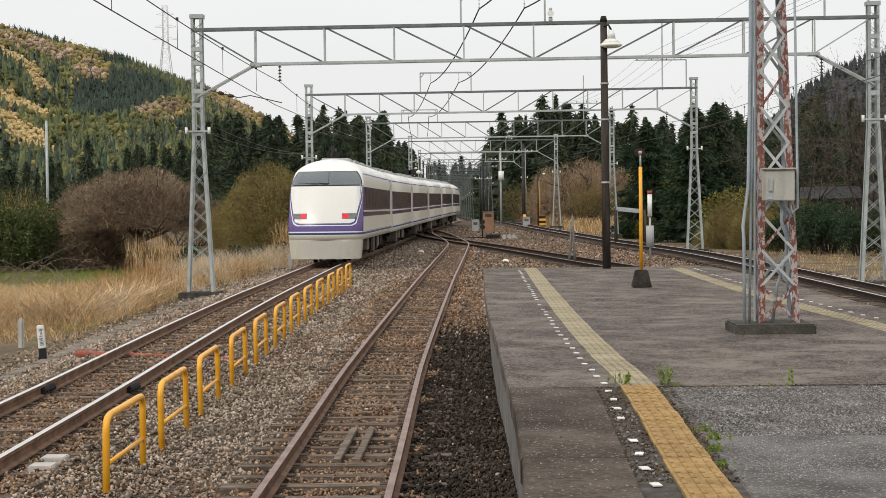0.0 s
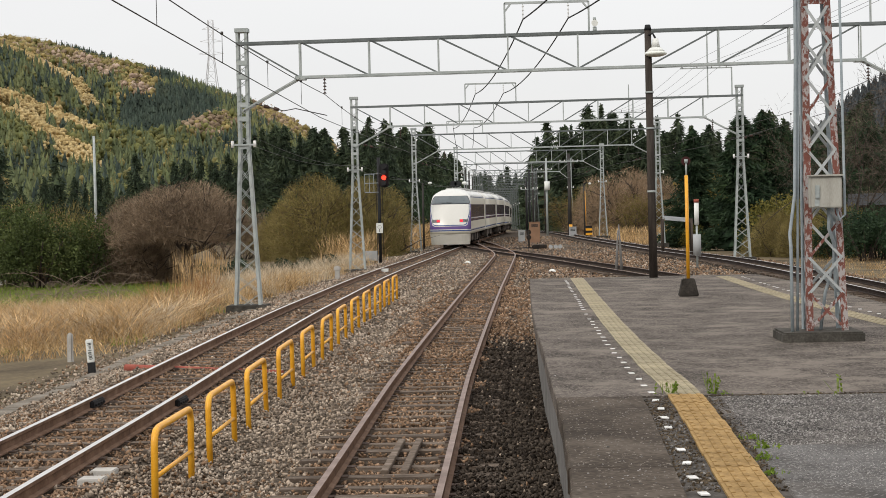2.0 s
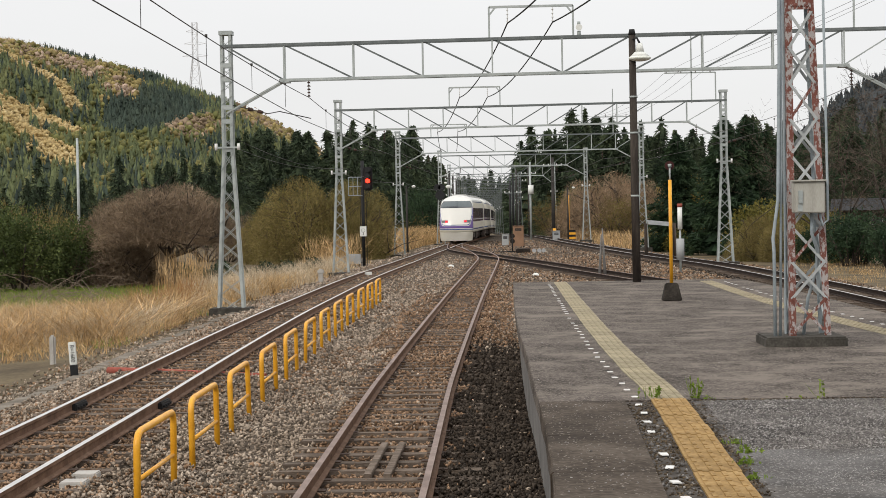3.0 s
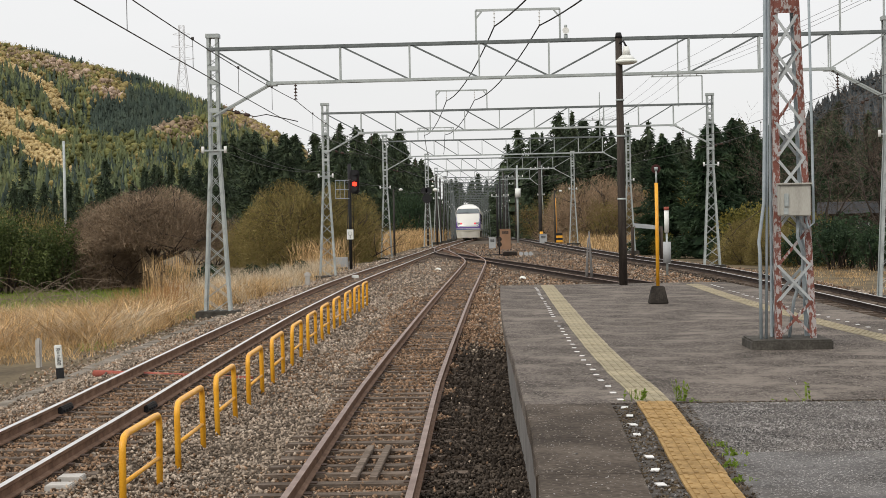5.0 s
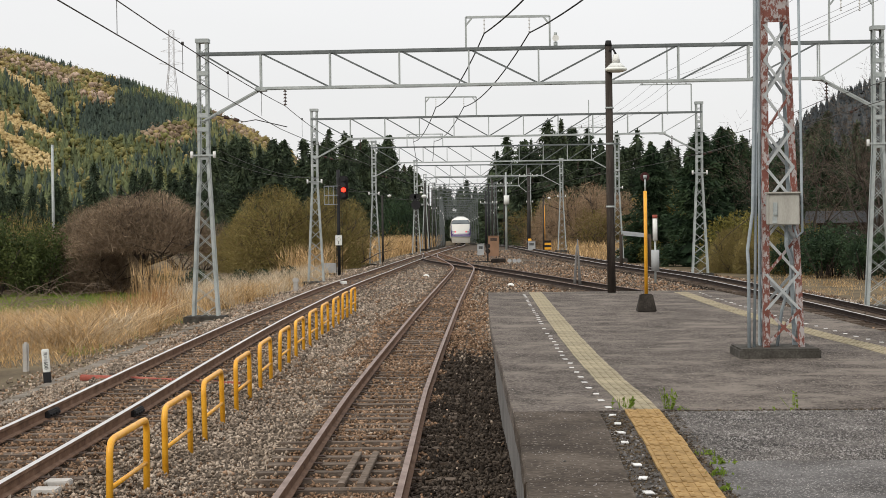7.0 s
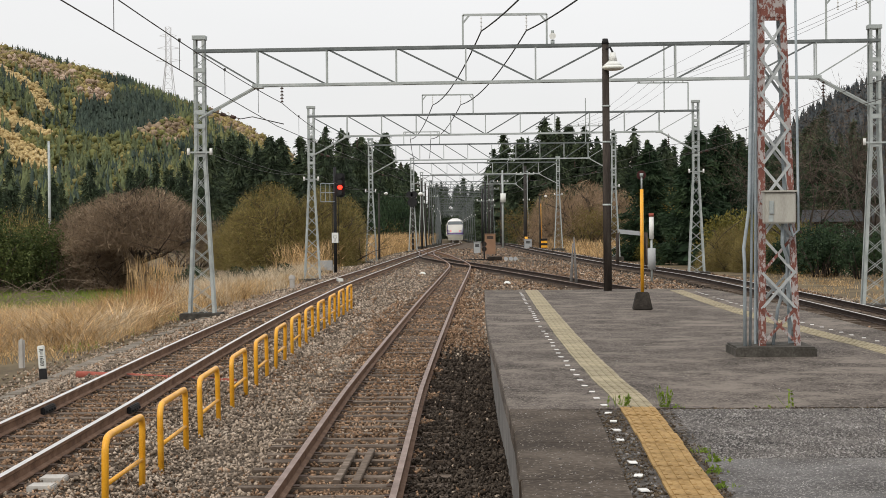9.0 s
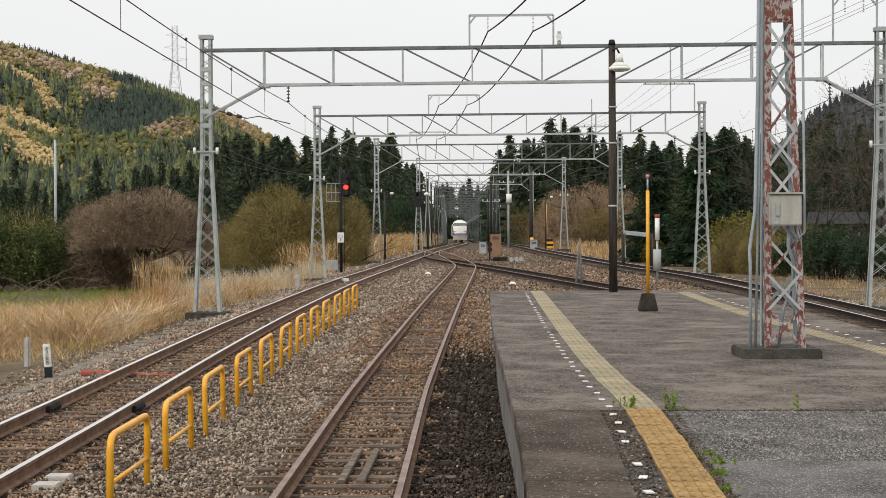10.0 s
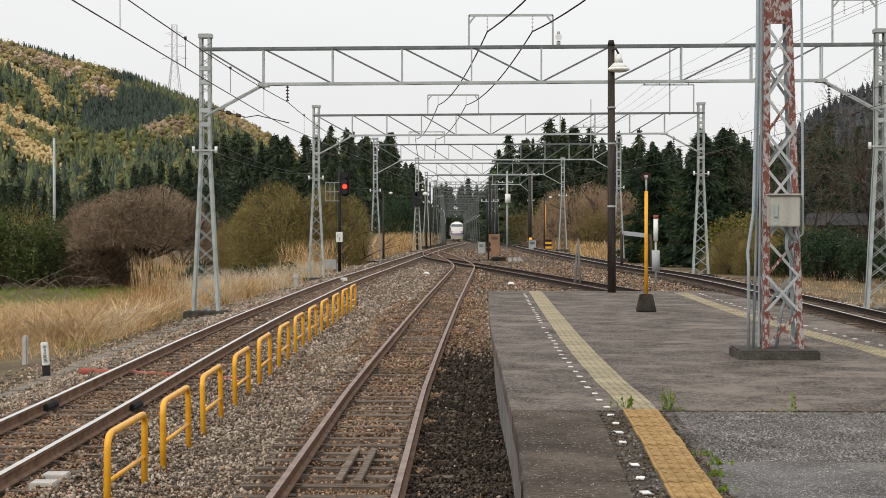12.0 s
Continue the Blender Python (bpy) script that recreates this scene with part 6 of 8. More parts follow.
def mast(parent, x, y, z0, z1, near=True, wide=0.84, slim=0.34):
    """A lattice mast: four angles, lacing, and a battened upper part."""
    zt = z0 + 4.9
    ms = empty("mast")
    ms.parent = parent

    def leg_pts(sx, sy):
        return [(x + sx * wide / 2, y + sy * 0.2, z0), (x + sx * slim / 2, y + sy * 0.17, zt), (x + sx * slim / 2, y + sy * 0.17, z1)]

    for sx in (-1, 1):
        for sy in (-1, 1):
            bm = bmesh.new()
            angle_bar(bm, leg_pts(sx, sy), 0.085, sx, sy)
            part("leg", bm, STEEL[0], ms)
    joined = bmesh.new()

    def piece(name, fn):
        if near:
            bm = bmesh.new()
            fn(bm)
            part(name, bm, STEEL[0], ms)
        else:
            fn(joined)

    n = 9
    for sy in (-1, 1) if near else (-1,):
        for i in range(n):
            u0, u1 = i / n, (i + 1) / n
            w0, w1 = wide + (slim - wide) * u0, wide + (slim - wide) * u1
            za, zb = z0 + (zt - z0) * u0, z0 + (zt - z0) * u1
            yy = y + sy * 0.19
            piece("lace", lambda bm: bar(bm, (x - w0 / 2, yy, za), (x + w1 / 2, yy, zb), 0.045, 0.012))
            piece("lace", lambda bm: bar(bm, (x + w0 / 2, yy + 0.012, za), (x - w1 / 2, yy + 0.012, zb), 0.045, 0.012))
        for i, z in enumerate(np.arange(zt, z1 - 0.3, 0.42)):
            yy = y + sy * 0.175
            if i % 3 != 1:
                piece("batten", lambda bm: box(bm, x - slim / 2, x + slim / 2, yy - 0.006, yy + 0.006, z, z + 0.13))
            piece("lace", lambda bm: bar(bm, (x - slim / 2, yy, z + 0.13), (x + slim / 2, yy, z + 0.42), 0.035, 0.01))
            piece("lace", lambda bm: bar(bm, (x + slim / 2, yy + 0.01, z + 0.13), (x - slim / 2, yy + 0.01, z + 0.42), 0.035, 0.01))
    if near:
        joined.free()
    else:
        tagged(part("lacing", joined, STEEL[0], ms), kind="stuff")
    bm = bmesh.new()
    box(bm, x - slim / 2 - 0.03, x + slim / 2 + 0.03, y - 0.2, y + 0.2, z1 - 0.12, z1)
    part("cap", bm, STEEL[0], ms)
    bm = bmesh.new()
    box(bm, x - wide / 2 - 0.2, x + wide / 2 + 0.2, y - 0.5, y + 0.5, z0 - 0.4, z0 + 0.2, 0.03)
    part("footing", bm, M_FOOT, ms, "dark concrete footing")
    bm = bmesh.new()
    bar(bm, (x - 0.36, y - 0.2, zt + 0.12), (x + 0.36, y - 0.2, zt + 0.12), 0.05, 0.05)
    part("bracket", bm, STEEL[0], ms)
    for s in (-0.34, 0.34):
        bm = bmesh.new()
        rod(bm, (x + s, y - 0.2, zt + 0.04), (x + s, y - 0.2, zt + 0.24), 0.045, seg=10)
        part("insulator", bm, M_INS_W, ms, "white porcelain insulator")


def insulator(parent, x, y, z, h=0.35, r=0.05, m=None, turn=None):
    """A string of sheds hanging down from z."""
    bm = bmesh.new()
    rod(bm, (x, y, z - h), (x, y, z), 0.014, seg=6)
    n = max(2, int(h / 0.1))
    for i in range(n):
        zz = z - h * (i + 0.7) / n
        rod(bm, (x, y, zz - 0.02), (x, y, zz + 0.02), r, r * 0.5, 10)
    return part("insulator", bm, m or M_INS, parent, "porcelain insulator")


def portal(x0, x1, y, gl, gr, zt, zb, ztop, panels, rise=0.0, flip=None):
    po = empty("catenary_portal")
    tagged(po, "grey galvanised lattice steel portal carrying the overhead line", "catenary portal", "portals over the tracks")
    mast(po, x0, y, gl, ztop, y < 170)
    mast(po, x1, y, gr, ztop + rise, y < 170)

    def zz(z, x):
        return z + rise * (x - x0) / (x1 - x0)

    arm = 1.75 if x1 - x0 > 12 else 1.2
    for z, w in ((zt, 0.085), (zb, 0.075)):
        for yy in (-0.17, 0.17):
            bm = bmesh.new()
            e = 0 if z == zt else arm
            bar(bm, (x0 + e - 0.15, y + yy, zz(z, x0 + e)), (x1 - e + 0.15, y + yy, zz(z, x1 - e)), 0.05, w)
            # the top chord's backlit shade is painted with the darker steel
            part("chord", bm, M_GALV_SHADE if z == zt else STEEL[0], po, "top chord, steel coloured dark for shade" if z == zt else "")
    step = (x1 - x0 - 2 * arm) / panels
    xs = [x0 + arm + i * step for i in range(panels + 1)]
    for i, x in enumerate(xs):
        for yy in (-0.17, 0.17):
            bm = bmesh.new()
            bar(bm, (x, y + yy, zz(zb, x)), (x, y + yy, zz(zt, x)), 0.045 if yy < 0 else 0.035, 0.035)
            part("upright", bm, STEEL[0], po)
        prev = x - step if i else x0
        bm = bmesh.new()
        if i <= panels / 2:
            bar(bm, (prev, y - 0.14, zz(zt, prev)), (x, y - 0.14, zz(zb, x)), 0.055, 0.05)
        else:
            bar(bm, (prev, y - 0.14, zz(zb, prev)), (x, y - 0.14, zz(zt, x)), 0.055, 0.05)
        # shade on the diagonals' undersides is painted the same way
        part("diagonal", bm, M_GALV_SHADE, po, "diagonal, steel coloured dark for its shaded underside")
        if 0 < i <= panels:
            bm = bmesh.new()
            bar(bm, (x, y - 0.17, zz(zb, x)), (xs[i - 1], y + 0.17, zz(zb, x)), 0.035, 0.02)
            part("bottom_lacing", bm, STEEL[0], po)
    bm = bmesh.new()
    bar(bm, (xs[-1], y - 0.14, zz(zb, x1)), (x1, y - 0.14, zz(zt, x1)), 0.06, 0.04)
    part("diagonal", bm, STEEL[0], po)
    for xm, s in ((x0, 1), (x1, -1)):
        for yy in (-0.17, 0.17):
            bm = bmesh.new()
            bar(bm, (xm, y + yy, zz(zb, xm) - 0.95), (xm + s * arm, y + yy, zz(zb, xm)), 0.085, 0.05)
            part("knee_brace", bm, STEEL[0], po)
        bm = bmesh.new()
        box(bm, xm + s * arm - 0.16, xm + s * arm + 0.16, y - 0.2, y + 0.2, zz(zb, xm) - 0.07, zz(zb, xm) - 0.02)
        part("gusset", bm, STEEL[0], po)
    return po


def feeder_frame(parent, xa, xb, y, zb, zt, xs, drop):
    """A frame on the beam from which feeder insulators hang."""
    fr = None
    bm = bmesh.new()
    bar(bm, (xa, y, zb), (xa, y, zt), 0.055, 0.055)
    bar(bm, (xb, y, zb), (xb, y, zt), 0.055, 0.055)
    bar(bm, (xa, y, zt), (xb, y, zt), 0.055, 0.07)
    bar(bm, (xa, y, zt - 0.25), (xa + 0.2, y, zt), 0.05)
    bar(bm, (xb, y, zt - 0.25), (xb - 0.2, y, zt), 0.05)
    part("feeder_frame", bm, M_GALV, parent)
    for x in xs:
        insulator(parent, x, y, zt - 0.02, drop, 0.035, M_INS_W)


P1 = portal(-8.55, 11.62, 53.4, -0.4, -0.3, 7.66, 6.6, 8.12, 8, 0.1)
P2 = portal(-8.4, 10.15, 86, -0.45, -0.25, 7.6, 6.62, 8.1, 9, 0.1)
P3 = portal(-7.85, 8.8, 122, -0.45, -0.25, 7.72, 6.66, 8.2, 8, 0.05)
P4 = portal(-6.5, 6.5, 159, -0.4, -0.25, 7.65, 6.65, 8.15, 7)
P5 = portal(-7.0, 4.5, 196, -0.5, -0.3, 7.5, 6.5, 7.9, 6)
FARS = []
# Far portals take the darker steel in place of shade from the trees.
STEEL[0] = M_GALV_SHADE
for k, y in enumerate((220, 243, 266, 290, 314, 338, 363, 389, 416, 444, 474, 506, 540, 580)):
    c = main_at(y)
    left, right = c.x - 3.0, c.x + (4.6 if y < 300 else 3.2)
    FARS.append(portal(left, right, y, c.z - 0.4, c.z - 0.4, c.z + 7.6, c.z + 6.8, c.z + 7.8, 8))
feeder_frame(P1, -0.63, 1.88, 53.4, 7.7, 8.66, (-0.08, 1.27), 0.45)
feeder_frame(P2, -3.0, -0.55, 86, 7.6, 8.58, (-2.5, -1.15), 0.42)
feeder_frame(P3, -5.55, -3.1, 122, 7.7, 8.6, (-5.1, -3.7), 0.42)
feeder_frame(P1, 10.2, 11.5, 53.4, 7.75, 9.1, (10.55, 11.1), 0.4)
for p, xs, y, zb, zt in ((P2, (8.65, 9.8), 86, 7.7, 9.05), (P3, (6.9, 8.2), 122, 7.75, 8.9)):
    bm = bmesh.new()
    xa, xb = xs
    bar(bm, (xa, y, zb - 0.1), (xa, y, zt + 1.9), 0.06)
    bar(bm, (xa - 1.3, y, zt), (xb, y, zt), 0.06)
    bar(bm, (xb, y, zb), (xb, y, zt), 0.06)
    part("wire_stand", bm, M_GALV, p)
    for i in range(4):
        insulator(p, xa - 1.2 + 0.7 * i, y, zt + 0.2, 0.2, 0.045, M_INS)


def siren():
    so = empty("loudspeaker", 2.05, 53.4, 7.75)
    tagged(so, "small pale green loudspeaker on the portal beam", "loudspeaker")
    bm = bmesh.new()
    rod(bm, (0, 0, -0.05), (0, 0, 0.14), 0.06, seg=12)
    part("base", bm, M_GALV, so)
    bm = bmesh.new()
    rod(bm, (0, -0.11, 0.24), (0, 0.11, 0.24), 0.1, 0.075, 16)
    part("horn", bm, M_ENAMEL, so)
    bm = bmesh.new()
    rod(bm, (0, 0, 0.33), (0, 0, 0.42), 0.05, seg=10)
    part("cap", bm, M_GALV, so)


siren()


# ---------------------------------------------------------------- wires
def wire(name, pts, r, m, label, cat="wire", sag=0.0, n=14):
    """One wire through support points, sagging between them."""
    bm = bmesh.new()
    full = []
    for a, b in zip(pts, pts[1:]):
        a, b = Vector(a), Vector(b)
        for i in range(n):
            u = i / n
            p = a.lerp(b, u)
            p.z -= 4 * sag * u * (1 - u)
            full.append(p)
    full.append(Vector(pts[-1]))
    sweep(bm, full, r, 5)
    return tagged(part(name, bm, m), label, cat)


OVERHEAD = [(-40, -5.0), (24, -5.68), (40, -5.9), (68, -6.12), (100, -6.05), (123, -5.68), (145, -5.0), (185, -4.0), (215, -3.75), (261, -4.15), (330, -5.7), (400, -7.4), (700, -14.6)]
MSUP = [(8, 6.45), (53.4, 6.08), (86, 6.05), (122, 6.05), (159, 6.0), (196, 5.95), (226, 5.7), (256, 5.4), (288, 5.1), (320, 4.8), (354, 4.5), (390, 4.2), (430, 3.9), (475, 3.6)]
for table, nm in ((OVERHEAD, "main"), (RIGHT, "branch")):
    zig = 0.2
    sup = [(y, z) for y, z in MSUP if nm == "main" or y < 300]
    mess = [(spline(table, y) - 0.05, y, z) for y, z in sup]
    wire("messenger_wire", mess, 0.011, M_WIRE, "thin dark messenger wire of the overhead line", sag=0.24)
    drop = lambda y: 0.62 + float(np.interp(y, [8, 53.4, 86], [0.25, 0.07, 0.0])) * (nm == "main")
    cont = [(spline(table, y) + zig * (-1) ** i, y, z - drop(y)) for i, (y, z) in enumerate(sup)]
    cw = wire("contact_wire", cont, 0.011, M_WIRE, "dark contact wire over the track", sag=0.03)
    # droppers between messenger and contact wire
    for (ya, za), (yb, zb) in list(zip(sup, sup[1:]))[:5]:
        for i in range(1, 7):
            u = i / 7
            y = ya + (yb - ya) * u
            x = spline(table, y)
            z1 = za + (zb - za) * u - 0.24 * 4 * u * (1 - u)
            z0 = za + (zb - za) * u - drop(y) - 0.03 * 4 * u * (1 - u)
            bm = bmesh.new()
            rod(bm, (x, y, z0), (x, y, z1), 0.006, seg=4)
            rod(bm, (x, y, z1 - 0.03), (x, y, z1 + 0.03), 0.028, seg=6)
            part("dropper", bm, M_WIRE, cw)
for a in ((2.95, -0.08, -2.5, -5.1, -6.3), (4.6, 1.27, -1.15, -3.7, -5.0)):
    wire("feeder_cable", [(a[0], 20.0, 8.25), (a[1], 53.4, 8.17), (a[2], 86, 8.1), (a[3], 122, 8.12), (a[4], 159, 8.1)], 0.022, M_CABLE, "thick black feeder cable slung between portals", "cable", 0.42)
for xa, za, xb, zb in ((13.5, 8.9, 8.6, 9.1), (12.6, 8.6, 8.0, 9.1), (11.8, 8.2, 9.2, 9.1), (10.6, 9.2, 7.4, 9.1)):
    wire("line_wire", [(xa, 20, za + 0.6), (xb, 86, zb), (xb - 2.2, 122, zb - 0.15), (xb - 4.4, 159, zb - 0.4)], 0.006, M_WIRE, "thin grey line wire along the masts", sag=0.5)
for dx, z in ((-0.3, 4.55), (0.3, 4.55)):
    wire("line_wire", [(-8.55 + dx, 53.4, z + 0.3), (-8.4 + dx, 86, z + 0.25), (-7.85 + dx, 122, z + 0.2), (-6.5 + dx, 159, z + 0.2)], 0.007, M_WIRE, "thin dark line wire along the masts", sag=0.3)


def hangers():
    """Insulators and pull-off arms that hold the overhead line at the near portals."""
    for po, y in ((P1, 53.4), (P2, 86), (P3, 122), (P4, 159)):
        for table in (OVERHEAD, RIGHT):
            x = spline(table, y)
            insulator(po, x - 0.05, y, 6.6, 0.5, 0.06)
            x0 = (-8.4 if table is OVERHEAD else 11.2) if y < 100 else x + (-2.0 if table is OVERHEAD else 1.8)
            bm = bmesh.new()
            sweep(bm, [(x0, y, 5.9), (x0 + (x - x0) * 0.45, y, 5.62), (x0 + (x - x0) * 0.6, y, 5.68), (x, y, 5.45)], 0.016, 6)
            arm = part("pull_off_arm", bm, M_WIRE, po)
            for u in (0.22, 0.36):
                bm = bmesh.new()
                a, b = Vector((x0, y, 5.9)), Vector((x0 + (x - x0) * 0.45, y, 5.62))
                p, q = a.lerp(b, u * 2), a.lerp(b, u * 2 + 0.14)
                rod(bm, p, q, 0.06, 0.045, 10)
                part("insulator", bm, M_INS, po, "porcelain insulator")


hangers()
# ---------------------------------------------------------------- train
M_CREAM = mat("train_cream_paint", [(0.62, 0.58, 0.485), (0.67, 0.63, 0.53)], 0.7, 9, 0.35, bump=0.0, obj_random=0.02, spec=0.35)
M_SKIRT = mat("train_skirt_paint", [(0.8, 0.77, 0.68), (0.86, 0.83, 0.74)], 0.7, 9, 0.35, bump=0.0, obj_random=0.02, spec=0.35)
M_PURPLE = mat("train_purple_paint", [(0.1, 0.06, 0.2), (0.13, 0.085, 0.26)], 0.7, 9, 0.25, bump=0.0, obj_random=0.02, spec=0.35)
M_BLUE = mat("train_blue_paint", [(0.03, 0.06, 0.2), (0.045, 0.085, 0.25)], 0.7, 9, 0.25, bump=0.0, obj_random=0.02, spec=0.35)
M_BAND = mat("train_window_band", [(0.075, 0.045, 0.075), (0.1, 0.062, 0.1)], 0.7, 9, 0.25, bump=0.0, obj_random=0.02, spec=0.35)
M_GLASS = mat("tinted_glass", [(0.04, 0.028, 0.04), (0.055, 0.038, 0.053)], 0.7, 9, 0.22, bump=0.0, obj_random=0.02, spec=0.35)
M_SHIELD = mat("windscreen_glass", [(0.035, 0.05, 0.055), (0.06, 0.08, 0.085)], 0.9, 6, 0.05, bump=0.0, obj_random=0.02, spec=0.8)
M_UNDER_PALE = mat("dusty_equipment", [(0.08, 0.065, 0.054), (0.16, 0.133, 0.114), (0.26, 0.22, 0.19)], 3, 30, 0.85, obj_random=0.5, bump=0.3)
M_UNDER = mat("underframe_grime", [(0.01, 0.008, 0.007), (0.024, 0.019, 0.016), (0.05, 0.04, 0.034)], 3, 30, 0.85, obj_random=0.4, bump=0.3)
M_ROOF = mat("roof_grey", [(0.34, 0.34, 0.33), (0.45, 0.45, 0.43)], 2, 20, 0.6, obj_random=0.05, bump=0.1)
M_TAIL = glow("tail_light", (1.0, 0.03, 0.06), 0.42)
M_LAMPGLASS = mat("lamp_glass", [(0.25, 0.26, 0.27), (0.36, 0.37, 0.38)], 6, 40, 0.15, bump=0.0, obj_random=0.02)

# levels of the body: height, half-width, and how far the nose has run back there
LEVELS = [(0.92, 1.43, 0.03), (1.12, 1.435, 0.01), (1.2, 1.437, 0.0), (1.25, 1.438, 0.0), (1.36, 1.439, 0.01), (1.47, 1.439, 0.03), (1.53, 1.439, 0.05), (1.6, 1.439, 0.07), (1.8, 1.437, 0.155), (1.97, 1.435, 0.235), (2.04, 1.434, 0.27),
          (2.1, 1.432, 0.3), (2.55, 1.425, 0.54), (2.95, 1.41, 0.76), (3.0, 1.405, 0.8), (3.06, 1.4, 0.88), (3.3, 1.37, 1.2), (3.44, 1.34, 1.42), (3.5, 1.325, 1.52), (3.62, 1.27, 1.74), (3.76, 1.13, 2.05), (3.9, 0.92, 2.45), (4.01, 0.65, 2.95), (4.08, 0.3, 3.5), (4.1, 0.02, 3.9)]
SIDE = [2, 3, 0, 2, 2, 2, 2, 2, 4, 0, 4, 4, 4, 2, 2, 2, 2, 3, 0, 0, 0, 0, 0, 0]


def nose_y(x, z, out=0.0):
    """How far back the nose surface lies at a height and a distance off the middle."""
    for (za, wa, ya), (zb, wb, yb) in zip(LEVELS, LEVELS[1:]):
        if za <= z <= zb:
            u = (z - za) / (zb - za)
            w, yf = wa + (wb - wa) * u, ya + (yb - ya) * u
            r = 0.55 + 0.25 * max(0.0, z - 2.6)
            k = min(r, w) * 0.62
            hw = w - k
            a = min(abs(x), w - 0.004)
            if a <= hw:
                return yf + 0.22 * (a / hw) ** 2 - out
            return yf + 0.22 + r * (1 - math.sqrt(max(0.0, 1 - ((a - hw) / k) ** 2))) - out
    return 0.0


def car_body(length, nosed, parent):
    """The shell, level by level; its stripes follow the levels."""
    bm = bmesh.new()
    rings = []
    for z, w, yf in LEVELS:
        ring = []
        if nosed:
            r = 0.55 + 0.25 * max(0.0, z - 2.6)
            bow = 0.22
            for k in range(10):
                ring.append((-w, yf + r + bow + (length - yf - r - bow) * (1 - k / 9) ** 1.3, z) if k < 9 else (-w, yf + r + bow, z))
            for k in range(1, 7):
                a = k / 7 * math.pi / 2
                ring.append((-w + min(r, w) * 0.62 * (1 - math.cos(a)), yf + bow + r * (1 - math.sin(a)), z))
            hw = w - min(r, w) * 0.62
            for k in range(9):
                x = -hw + 2 * hw * k / 8
                ring.append((x, yf + bow * (x / max(hw, 0.01)) ** 2, z))
            left = ring[:16]
            ring += [(-x, y, zz) for x, y, zz in reversed(left)]
        else:
            ring = [(-w, length, z), (-w, length * 0.5, z), (-w, 0, z), (0, 0, z), (w, 0, z), (w, length * 0.5, z), (w, length, z)]
        rings.append(ring)
    rr = [[bm.verts.new(p) for p in ring] for ring in rings]
    n = len(rr[0])
    for i, (a, b) in enumerate(zip(rr, rr[1:])):
        z = (LEVELS[i][0] + LEVELS[i + 1][0]) / 2
        for k in range(n - 1):
            f = bm.faces.new((a[k], a[k + 1], b[k + 1], b[k]))
            f.smooth = True
            c = f.calc_center_median()
            mi = SIDE[i]
            if nosed:
                yrel = c.y - LEVELS[i][2]
                front = yrel < 0.86 or (abs(c.x) < 0.95 and c.y < 4)
                if front:
                    mi = 0
                    if z < 1.12:
                        mi = 2
                    elif z < 1.2:
                        mi = 3
                    elif z < 1.25:
                        mi = 0
                    elif z < 2.98:
                        mi = 1
                if z > 3.5:
                    mi = 0
            else:
                if c.y < 0.01:
                    mi = 0
            f.material_index = mi
    for s in (rr[0][::-1], rr[-1]):
        f = bm.faces.new(s)
        f.material_index = 5 if s is not rr[-1] else 0
    bm.faces.new([r[0] for r in rr] + [r[-1] for r in reversed(rr)]).material_index = 0
    bmesh.ops.recalc_face_normals(bm, faces=bm.faces[:])
    return part("body", bm, [M_TRAIN, M_PURPLE, M_CREAM, M_BLUE, M_BAND, M_UNDER], parent)


